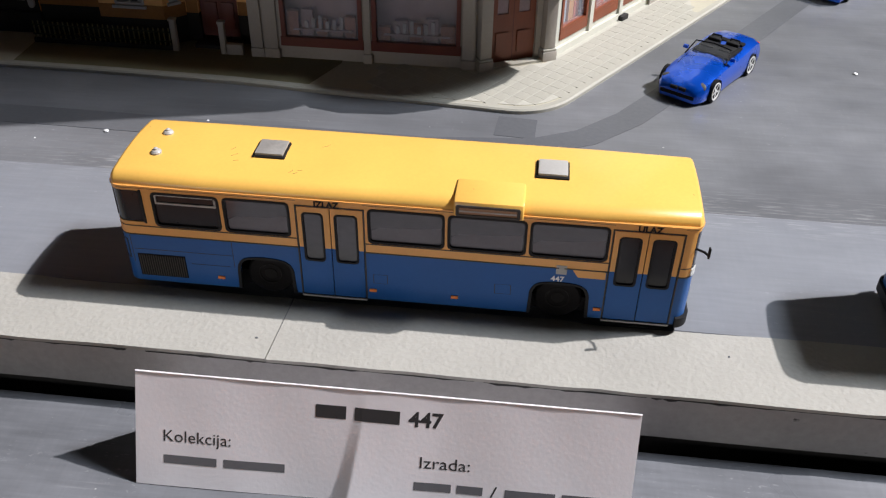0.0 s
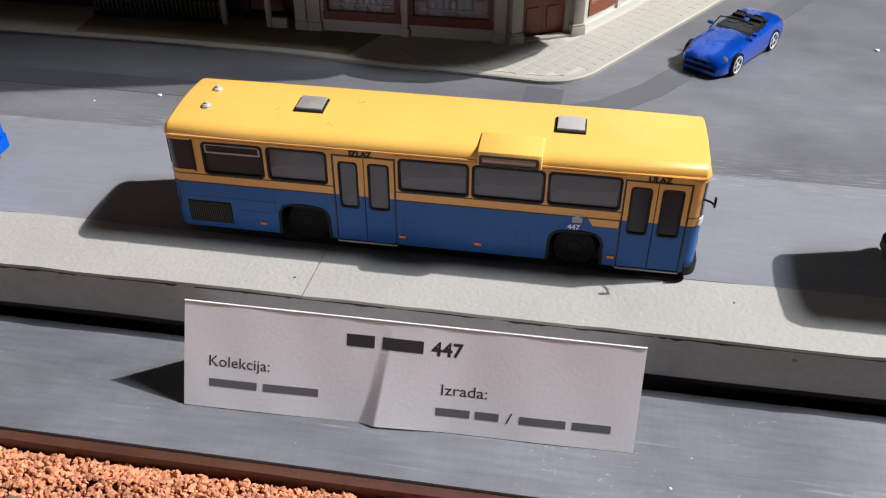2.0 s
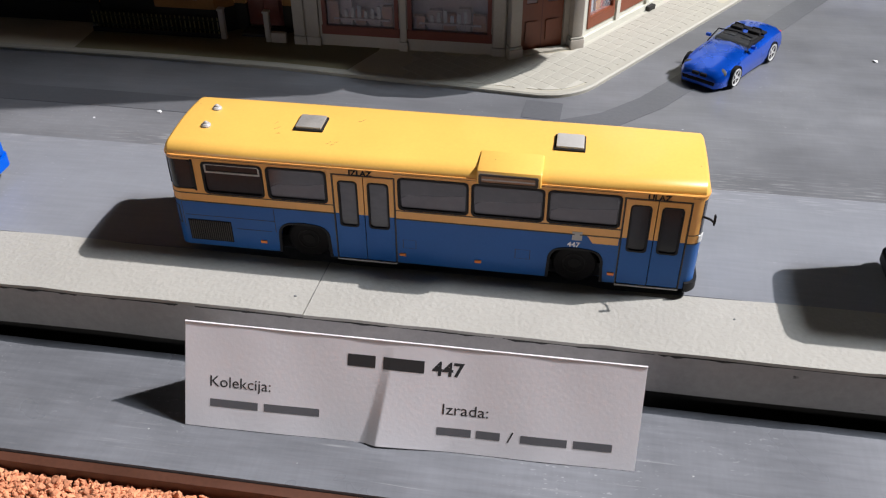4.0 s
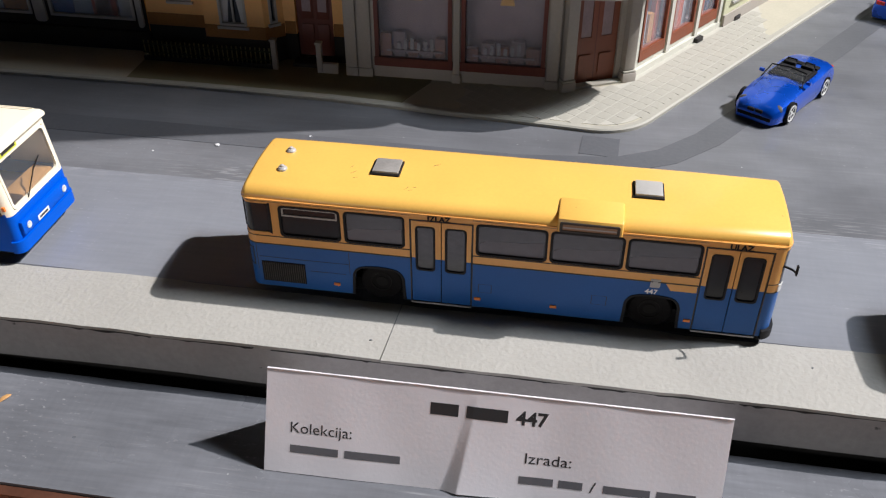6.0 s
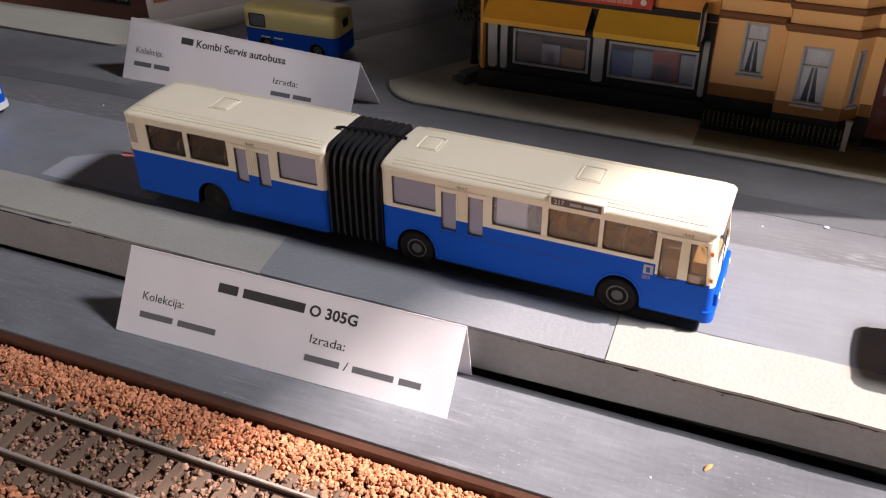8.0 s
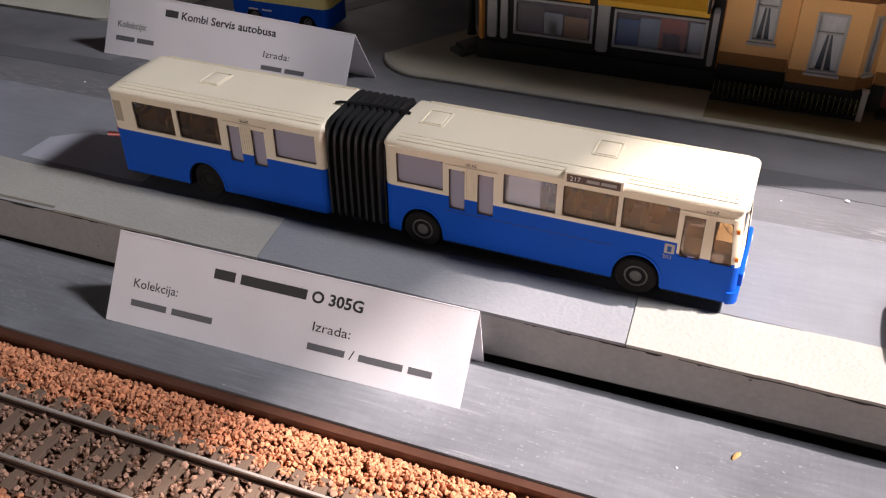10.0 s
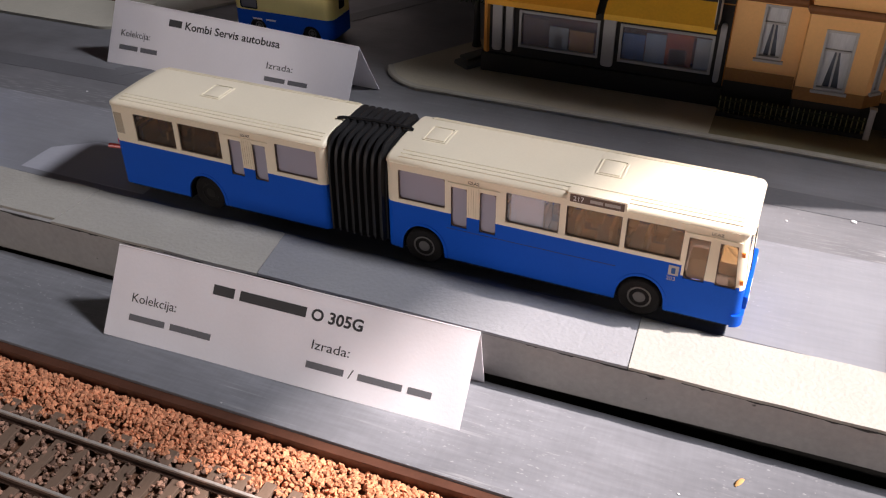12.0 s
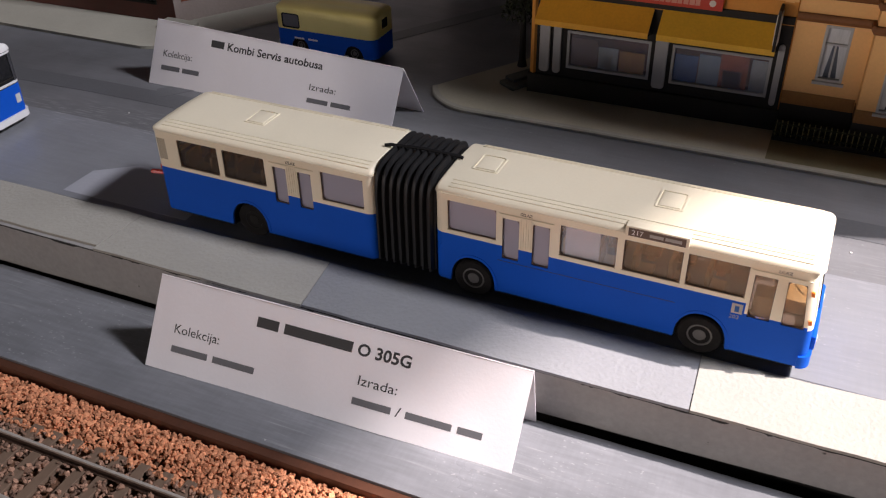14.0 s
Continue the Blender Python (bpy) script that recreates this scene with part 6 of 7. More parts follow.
    part("fence_base", box_bm(0, 52.5, -0.6, 0.6, 0, 1.8, bevel=0.15), M_PLINTH, f)
    for z in (3.0, 6.6):
        part("fence_rail", box_bm(0, 52.5, -0.25, 0.25, z, z + 0.5), M_HEDGE, f, smooth=False)
    for i in range(28):
        part("fence_bar", box_bm(0.6 + i * 1.88, 1.0 + i * 1.88, -0.2, 0.2, 1.8, 8.2), M_FENCE, f, smooth=False)
    for x in (53.6, 71.4):
        p = part("post", box_bm(x - 1.0, x + 1.0, -1.0, 1.0, 0, 11.5, bevel=0.2), M_STONE, f, "pale stone gate post")
        part("post_cap", box_bm(x - 1.3, x + 1.3, -1.3, 1.3, 11.5, 12.3, bevel=0.2), M_STONE, p)
    low = part("low_wall", box_bm(72.6, 78.5, -1.0, 1.0, 0, 4.0, bevel=0.2), M_STONE, f)
    hb = thing("front_garden_hedge", X + 12, Y - 5.5, 1.3, 0, "low dark green hedge behind the iron fence", "hedge")
    rnd = random.Random(9)
    bm = bmesh.new()
    for i in range(420):
        s = rnd.uniform(0.5, 1.0)
        p = (rnd.uniform(-11, 40), rnd.uniform(-2.2, 2.2), rnd.uniform(0.3, 5.2))
        box(bm, -s, s, -s * 0.6, s * 0.6, -s * 0.3, s * 0.3, m=Matrix.Translation(p) @ Euler((rnd.uniform(0, 3), rnd.uniform(0, 3), rnd.uniform(0, 3))).to_matrix().to_4x4())
    part("foliage", bm, M_HEDGE, hb, smooth=False)


def antique_shop():
    """Olive house with a grey shop front, and its pale corner with canopy and oriel."""
    X, Y = -7.0, 131.0
    t = thing("antique_shop", X, Y, 1.3, 0, "olive-grey corner house with a stone shop front and a zinc canopy", "model house")
    P = line_path(0, 0, 1, 0)
    H = 235.0
    wins = [(11.6, 40.6, 6.4, 37.0), (44.0, 75.0, 6.4, 37.0)]
    part("shop_front", shell(bmesh.new(), P, 0, 80.5, -1.2, 40, wins, 2.0), M_STONE, t, "grey stone shop front", smooth=False)
    for i, w in enumerate(wins):
        shop_window(P, *w, t, M_REDWOOD, 40 + i, M_LILAC, w=1.5, lamp=True)
        part("red_sill", plate(bmesh.new(), P, [(w[0] - 0.3, w[2] - 1.6), (w[1] + 0.3, w[2] - 1.6), (w[1] + 0.3, w[2] + 1.8), (w[0] - 0.3, w[2] + 1.8)], -0.7, 0.2), M_REDWOOD, t, smooth=False)
    for a, b in ((0.6, 4.6), (5.6, 10.2), (41.2, 43.6), (75.8, 80.0)):
        pil = part("pilaster", box_bm(a, b, -0.9, 0.2, 3.4, 36.0, bevel=0.25), M_STONE, t, "panelled stone pilaster")
        part("pilaster_base", box_bm(a - 0.4, b + 0.4, -1.3, 0.2, -1.2, 3.4, bevel=0.25), M_STONE, pil)
        part("pilaster_head", box_bm(a - 0.3, b + 0.3, -1.2, 0.2, 36.0, 38.4, bevel=0.2), M_STONE, pil)
    # shop eaves: a dark slate band that runs along the house
    bm = bmesh.new()
    loft(bm, [[(x, -7.6, 37.4), (x, -7.6, 38.6), (x, 0.2, 45.0), (x, 0.2, 37.4)] for x in (-1.2, 66.0)])
    part("eaves_slab", bm, M_SLATE, t, "black sloping eaves over the shop front", smooth=False)
    ups = [(7.6, 20.6, 61.0, 80.0), (26.6, 39.8, 61.0, 80.0), (46.6, 59.8, 61.0, 80.0), (7.6, 20.6, 100, 120), (26.6, 39.8, 100, 120), (46.6, 59.8, 100, 120)]
    part("upper_wall", shell(bmesh.new(), P, 0, 66.5, 40, H, ups, 2.0), M_OLIVE, t, "olive-grey upper wall", smooth=False)
    for w in ups:
        house_window(P, *w, t, M_WINFRAME, M_BLIND if w[2] < 90 else M_NIGHT, None)
        mid = w[2] + (w[3] - w[2]) * 0.68
        part("upper_pane", plate(bmesh.new(), P, [(w[0] + 1, mid), (w[1] - 1, mid), (w[1] - 1, w[3] - 1), (w[0] + 1, w[3] - 1)], 1.3, 1.5), M_NIGHT, t, smooth=False)
        part("window_hood", plate(bmesh.new(), P, [(w[0] - 1, w[2] - 4.4), (w[1] + 1, w[2] - 4.4), (w[1] + 1, w[2] - 1.2), (w[0] - 1, w[2] - 1.2)], -0.6, 0.2), M_BROWNTRIM, t, smooth=False)
    for a in (3.2, 23.6, 43.2, 63.0):
        part("upper_pilaster", box_bm(a - 1.8, a + 1.8, -0.8, 0.1, 47.0, H, bevel=0.15), M_OLIVE, t)
    # sign on two brackets
    s = part("shop_sign", box_bm(7.6, 56.6, -6.2, -4.6, 46.6, 56.4, bevel=0.3), M_BROWNTRIM, t, "antique shop sign board with red and cream stripes")
    for i in range(5):
        part("stripe", box_bm(8.4 + i * 1.7, 9.95 + i * 1.7, -6.4, -6.1, 47.4, 55.6), M_SIGNRED if i % 2 == 0 else M_SIGNWHITE, s, smooth=False)
        part("stripe", box_bm(47.6 + i * 1.7, 49.15 + i * 1.7, -6.4, -6.1, 47.4, 55.6), M_SIGNRED if i % 2 == 0 else M_SIGNWHITE, s, smooth=False)
    part("sign_edge", box_bm(17.2, 47.2, -6.4, -6.1, 47.4, 55.6), M_SIGNRED, s, smooth=False)
    face = part("sign_face", box_bm(18.0, 46.4, -6.6, -6.3, 48.3, 54.7), M_SIGNWHITE, s, smooth=False)
    bm = words("ANTIQUITÄTEN", 5.6, 0.03)
    xs = [v.co.x for v in bm.verts]
    lo_, hi_ = min(xs), max(xs)
    for v in bm.verts:
        v.co.x = 19.2 + (v.co.x - lo_) / (hi_ - lo_) * 26.0
    part("sign_lettering", bm, M_DARKLINE, s, "dark serifed shop lettering", smooth=False, at=mm(0, -6.62, 49.4, 90))
    for x in (9.6, 52.0):
        part("sign_bracket", tube(bmesh.new(), [(x, -5.4, 46.8), (x, -6.0, 43.4), (x + 0.2, -6.0, 42.2)], 0.45, 6), M_WINFRAME, s)
        part("bracket_ball", lathe(bmesh.new(), [(0.1, -0.9), (0.7, -0.5), (0.9, 0), (0.7, 0.5), (0.1, 0.9)], 10, Matrix.Translation((x + 0.2, -6.0, 41.6))), M_WINFRAME, s)
    # rounded corner: door set back between two columns
    q = line_path(82.0, 1.6, 22.6, 12.0)
    n = math.hypot(22.6, 12.0)
    dw = part("corner_wall", shell(bmesh.new(), q, 0, n, -1.2, 40, [(4.2, 21.2, -2, 37.0)], 2.0), M_STONE, t, smooth=False)
    r = lambda s_, z, d: q(s_, z, d + 1.2)
    door = part("shop_door", shell(bmesh.new(), r, 4.3, 21.1, -0.6, 36.8, [(6.4, 10.6, 18, 33.5), (14.6, 18.8, 18, 33.5)], 0.9), M_DOORWOOD, t, "red-brown double door with glass", smooth=False)
    for a, b in ((6.4, 10.6), (14.6, 18.8)):
        part("door_pane", plate(bmesh.new(), r, [(a, 18), (b, 18), (b, 33.5), (a, 33.5)], 0.4, 0.6), M_LILAC, door, smooth=False)
        part("door_panel", plate(bmesh.new(), r, rounded(a - 0.4, b + 0.4, 3.4, 11.4, 0.5, 2), -0.5, 0.2), M_DOORWOOD, door)
        part("door_curtain", plate(bmesh.new(), r, [(a + 0.3, 18.4), (b - 0.3, 18.4), (b - 0.3, 33), (a + 0.3, 33)], 0.65, 0.8), M_CURTAIN, door, smooth=False)
    part("door_split", plate(bmesh.new(), r, [(12.5, -0.4), (12.8, -0.4), (12.8, 36.5), (12.5, 36.5)], -0.05, 0.2), M_REDWOOD, door, smooth=False)
    part("door_step", prism(bmesh.new(), [(84.6, -0.6), (104.2, 9.6), (102.6, 12.6), (83.0, 2.4)], -1.2, 0.9), M_TILE, t, "pale stone doorstep", smooth=False)
    for (cx, cy) in ((83.2, 0.4), (105.0, 12.6)):
        turn = Matrix.Translation((cx, cy, 0)) @ Matrix.Rotation(radians(28), 4, "Z")
        c = part("column", box_bm(-2.2, 2.2, -2.2, 2.2, 4.6, 36.6, bevel=0.5, m=turn), M_STONE, t, "square stone column with moulded base")
        part("column_base", box_bm(-2.8, 2.8, -2.8, 2.8, -1.2, 3.6, bevel=0.4, m=turn), M_STONE, c)
        part("column_ring", box_bm(-2.6, 2.6, -2.6, 2.6, 3.7, 4.5, bevel=0.3, m=turn), M_TILE, c)
    # side front along the street
    side = line_path(107.5, 15.5, SU.x, SU.y)
    L = 150.0
    hs = [(3.0, 21.0, 8, 36.4), (25, 43, 8, 36.4), (47, 62, 8, 36.4)]
    uh = [(10, 24, 60, 84), (36, 50, 60, 84)]
    part("side_front", shell(bmesh.new(), side, 0, L, -1.2, 40, hs, 2.0), M_PALE, t, "pale stone side front", smooth=False)
    part("side_upper", shell(bmesh.new(), side, 0, L, 40, H, uh, 2.0), M_PALE, t, smooth=False)
    for i, w in enumerate(hs):
        shop_window(side, *w, t, M_DOORWOOD, 60 + i, M_LILAC, w=1.2, goods=4)
        part("red_sill", plate(bmesh.new(), side, [(w[0], w[2] - 3.2), (w[1], w[2] - 3.2), (w[1], w[2]), (w[0], w[2])], -0.5, 0.2), M_DOORWOOD, t, smooth=False)
        part("side_pilaster", plate(bmesh.new(), side, [(w[1] + 1.0, -1.2), (w[1] + 3.4, -1.2), (w[1] + 3.4, 37), (w[1] + 1.0, 37)], -0.9, 0.2), M_PALE, t, smooth=False)
    for w in uh:
        house_window(side, *w, t, M_WINFRAME, M_NIGHT, M_CURTAIN)
    part("side_base", plate(bmesh.new(), side, [(0, -1.2), (L, -1.2), (L, 2.6), (0, 2.6)], -1.2, 0.1), M_PALE, t, smooth=False)
    for k in (46.0, 78.0):
        a = side(k, 0, 0)
        part("cellar_box", box_bm(-2.4, 2.4, -3.0, 0.6, -1.2, 2.0, bevel=0.3, m=Matrix.Translation((a.x, a.y, 0)) @ Matrix.Rotation(math.atan2(SU.y, SU.x), 4, "Z")), M_SLATE, t, "dark cellar light box")
    # canopy: a curved zinc shelf over the corner, in seamed sheets
    inner = [(62.5, -2.0), (68, -7.5), (77, -7.0), (88, -1.5), (98, 4.5), (108, 10.5), (117, 16), (124, 22)]
    outer = [(62.9, -18.5), (69.4, -23.4), (80.3, -25.7), (96.4, -24.5), (109.8, -19.3), (121.2, -10.2), (130.4, 0.3), (134.7, 10.0)]
    for i in range(7):
        a, b, c, d = inner[i], inner[i + 1], outer[i + 1], outer[i]
        bm = bmesh.new()
        top = [bm.verts.new((p[0], p[1], z)) for p, z in ((a, 47.95), (b, 47.95), (c, 44.9), (d, 44.9))]
        bot = [bm.verts.new((p[0], p[1], z)) for p, z in ((a, 46.6), (b, 46.6), (c, 44.0), (d, 44.0))]
        bm.faces.new(top)
        bm.faces.new(bot[::-1])
        for k in range(4):
            bm.faces.new((bot[k], bot[(k + 1) % 4], top[(k + 1) % 4], top[k]))
        part("canopy_sheet", bm, M_CANOPY, t, "pale seamed zinc canopy", smooth=False)
        part("canopy_seam", tube(bmesh.new(), [(b[0], b[1], 47.8), (c[0], c[1], 44.95)], 0.16, 6), M_SLATE, t)
    # oriel over the corner
    o = line_path(69.0, -15.0, 52.0, 30.0)
    on = math.hypot(52, 30)
    part("oriel_slab", prism(bmesh.new(), [(65.7, -11.5), (67.8, -18.6), (125.5, 14.6), (124.2, 24.5), (100, 14), (80, 4), (66, 0.3)], 48.0, 51.0), M_PALE, t, "thick pale oriel base slab", smooth=False)
    part("oriel_core", prism(bmesh.new(), [(70.6, -10.0), (119.5, 18.4), (112, 20), (82, 3), (68.8, 1.2)], 51.05, H - 1), M_SLATE, t, smooth=False)
    oh = [(13, 24, 64, 92), (27, 38, 64, 92), (41, 52, 64, 92)]
    part("oriel_wall", shell(bmesh.new(), o, 0, on, 51.0, H, oh, 2.4), M_PALE, t, "pale oriel wall", smooth=False)
    part("oriel_cheek", shell(bmesh.new(), line_path(66.2, 0.6, 2.8, -15.0), 0, 15.2, 51.0, H, [], 1.4), M_SLATE, t, smooth=False)
    for w in oh:
        house_window(o, *w, t, M_WINFRAME, M_NIGHT, M_CURTAIN)
        fr = part("oriel_panel", rim(bmesh.new(), o, [(w[0], 53.4), (w[1], 53.4), (w[1], 59.4), (w[0], 59.4)], [(w[0] + 1.2, 54.6), (w[1] - 1.2, 54.6), (w[1] - 1.2, 58.2), (w[0] + 1.2, 58.2)], -0.6, 0.1), M_PALE, t, smooth=False)
    cornice(o, 0, on, 61.0, 1.4, 1.2, M_PALE, t)
    for i in range(16):
        z = 51.4 + i * 4.1
        wd = 4.2 if i % 2 else 5.4
        part("quoin", plate(bmesh.new(), o, [(0.2, z), (wd, z), (wd, z + 3.6), (0.2, z + 3.6)], -0.7, 0.2), M_PALE, t, smooth=False)
        part("quoin", plate(bmesh.new(), o, [(on - wd, z), (on - 0.2, z), (on - 0.2, z + 3.6), (on - wd, z + 3.6)], -0.7, 0.2), M_PALE, t, smooth=False)
    # unseen corner tower added high above the street to shape the road's shadow
    part("turret", lathe(bmesh.new(), [(12, 30), (21, 36), (21.5, 190), (23, 192), (16, 212), (5, 232), (0.4, 242)], 24, Matrix.Translation((118, 9, 84))), M_PALE, t, "unseen round turret added to cast a shadow on the road")
    back_walls(t, [(107.5 + SU.x * L, 15.5 + SU.y * L), (0, 15.5 + SU.y * L), (0, 2)], 0, H, M_OLIVE)
    roof_block(t, [(-0.2, -4), (66, -12), (120, 14), (112 + SU.x * L, 12 + SU.y * L), (-0.2, 16 + SU.y * L)], H, 44, M_SLATE)


orange_shop()
peach_house()
antique_shop()
paving()


def street_tree(x, y):
    t = thing("street_tree", x, y, 1.3, 0, "small dark green model tree beside the corner shop", "model tree")
    part("trunk", lathe(bmesh.new(), [(2.2, 0), (1.6, 3), (1.2, 20), (0.9, 45), (0.3, 70)], 10), M_PLINTH, t)
    rnd = random.Random(21)
    for k in range(7):
        a = k * 0.9
        z = 24 + 6 * k
        part("limb", tube(bmesh.new(), [(0, 0, z), (3 * math.cos(a), 3 * math.sin(a), z + 4), (7 * math.cos(a), 7 * math.sin(a), z + 8)], 0.5, 6), M_PLINTH, t)
    bm = bmesh.new()
    for i in range(3200):
        z = rnd.uniform(22, 90)
        r = (7 + 8 * math.sin(min(1, max(0, (z - 20) / 72)) * math.pi)) * math.sqrt(rnd.random()) * (1 + 0.25 * math.sin(z * 0.6))
        a = rnd.uniform(0, 6.28)
        s = rnd.uniform(0.7, 1.5)
        q = Euler((rnd.uniform(0, 3), rnd.uniform(0, 3), rnd.uniform(0, 3))).to_matrix()
        c = Vector((r * math.cos(a), r * math.sin(a), z))
        vs = [bm.verts.new(c + q @ Vector(p) * s) for p in ((-1, 0, 0), (0, -0.5, 0.15), (1, 0, 0), (0, 0.5, 0.15))]
        bm.faces.new(vs)
    part("crown", bm, M_HEDGE, t, "dark green leaf clumps", smooth=False)


street_tree(-197.0, 162.0)


def far_house():
    """The dark red house across the left street, with pale steps and a light pavement."""
    t = thing("street_house", -372, 150, 1.4, 0, "dark red house with pale shop steps across the street", "model house")
    q = line_path(0, 0, SU.x, SU.y)
    L = 160
    holes = [(4, 18, 10, 36), (24, 38, 16, 40), (44, 58, 16, 40), (64, 78, 16, 40)]
    part("street_front", shell(bmesh.new(), q, 0, L, -1.2, 130, holes, 2.0), M_FARWALL, t, "pale pink and grey street front", smooth=False)
    for i, w in enumerate(holes):
        if i == 0:
            shop_window(q, *w, t, M_DOORWOOD, 81, M_LILAC, goods=3)
        else:
            house_window(q, *w, t, M_WINFRAME, M_REDWOOD, None)
            part("pink_panel", plate(bmesh.new(), q, [(w[0] - 2, w[2] - 3), (w[1] + 2, w[2] - 3), (w[1] + 2, w[2] - 1.2), (w[0] - 2, w[2] - 1.2)], -0.8, 0.1), M_HEDGE, t, smooth=False)
    p = line_path(-130, -2, 130, 2)
    part("front_wall", shell(bmesh.new(), p, 0, 130, -1.2, 130, [(10, 40, 8, 36), (50, 80, 8, 36), (90, 120, 8, 36)], 2.0), M_REDWOOD, t, "dark red front wall", smooth=False)
    for a in (10, 50, 90):
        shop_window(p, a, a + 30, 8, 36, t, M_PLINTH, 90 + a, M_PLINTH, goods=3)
    part("steps", box_bm(-6, 16, -9, -1, -1.2, 1.0, bevel=0.3), M_TILE, t, "pale stone steps")
    part("upper_step", box_bm(-4, 14, -6, -1, 1.02, 3.0, bevel=0.3), M_TILE, t)
    back_walls(t, [(SU.x * L, SU.y * L), (-130, SU.y * L), (-130, 0)], 0, 130, M_REDWOOD)
    roof_block(t, [(0, -4), (SU.x * L, SU.y * L), (-130, SU.y * L), (-130, -4)], 130, 40, M_SLATE)


def green_house():
    """The pale green neighbour along the side street."""
    b = Vector((100.5, 146.5, 0)) + SU * 66
    t = thing("green_house", b.x, b.y, 1.3, 0, "pale green house with stone window frames beside the shop", "model house")
    p = line_path(1.6 * SU.y, -1.6 * SU.x, SU.x, SU.y)
    holes = [(6 + 22 * i, 18 + 22 * i, z, z + h) for i in range(5) for z, h in ((10, 24), (52, 26), (98, 26))]
    part("street_front", shell(bmesh.new(), p, 0, 118, -1.2, 148, holes, 3.0), M_GREENW, t, "pale green plastered wall", smooth=False)
    for w in holes:
        house_window(p, *w, t, M_WINFRAME, M_NIGHT, M_CURTAIN if w[2] > 40 else None)
    part("plinth", plate(bmesh.new(), p, [(0, -1.2), (118, -1.2), (118, 5), (0, 5)], -0.8, 0.1), M_STONE, t, smooth=False)
    for z in (42.0, 88.0, 140.0):
        cornice(p, 0, 118, z, 2.2, 1.4, M_PALE, t)


M_GREENW = surface("pale green house wall", (0.50, 0.50, 0.33), 0.7, 0.1, 25, 1.0, 0.3)
green_house()
c_ = curve_pts((-372, 135), 16, 270, 327, 6)
e_ = Vector((c_[-1][0], c_[-1][1], 0)) + SU * 300
setting("pavement_left", prism(bmesh.new(), [(XL, 119)] + c_ + [(e_.x, e_.y), (XL, 420)], 0.02, 1.4), M_TILE, "pale model pavement across the street", "pavement")
far_house()
# dark filled stripes in the road surface, where guide wires were laid
def stripe(name, pts, w, z=0.13):
    bm = bmesh.new()
    a, b = inset_line(pts, w / 2), inset_line(pts, -w / 2)
    va = [bm.verts.new((x, y, z)) for x, y in a]
    vb = [bm.verts.new((x, y, z)) for x, y in b]
    for i in range(len(pts) - 1):
        bm.faces.new((va[i], va[i + 1], vb[i + 1], vb[i]))
    out = bmesh.ops.extrude_face_region(bm, geom=bm.faces[:])
    bmesh.ops.translate(bm, verts=[g for g in out["geom"] if isinstance(g, bmesh.types.BMVert)], vec=(0, 0, -0.1))
    setting(name, bm, M_STRIPE, "dark filled stripe across the model road", "road")


setting("road_patch", prism(bmesh.new(), [(83, 87.5), (96, 86.5), (96.5, 99), (84, 100)], 0.005, 0.12), M_STRIPE, "dark repaired square of the model road", "road")
setting("lane_patch", prism(bmesh.new(), [(-310, 4.4), (-309.6, 19), (-296, 28.5), (-258, 28), (-258, 4.2)], 0.105, 0.16), M_LANEPATCH, "pale repainted patch of the lane", "road")
stripe("road_stripe_1", [(60, 78), (96, 82), (112, 90), (126, 104), (140, 124), (152, 142), (240, 277), (300, 370)], 10, 0.15)
stripe("road_stripe_2", [(-420, 76), (-360, 78), (-300, 78), (-240, 79), (-180, 80), (-60, 80), (60, 78)], 11)
stripe("road_stripe_3", [(-330, 82), (-318, 96), (-306, 112), (-250, 200), (-180, 310)], 9, 0.17)

# ---- vehicles in the background ----
yellow_bus("oncoming_bus", 314.4, 22.6, 180.0, "dark blue and orange model bus parked nose to tail", M_YBAND, M_YROOF, M_B1BLUE, False)
yellow_bus("white_bus", -494.5, 15.4, 0.0, "white and bright blue model bus standing by the kerb", M_WHITE, M_WHITE, M_B2BLUE, False, M_WHITE)

M_CARBLUE = surface("metallic blue car paint", (0.0, 0.085, 0.60), 0.28, 0.08, 8, 0.5, 0.0, metal=0.6, spec=0.4, coat=0.8)


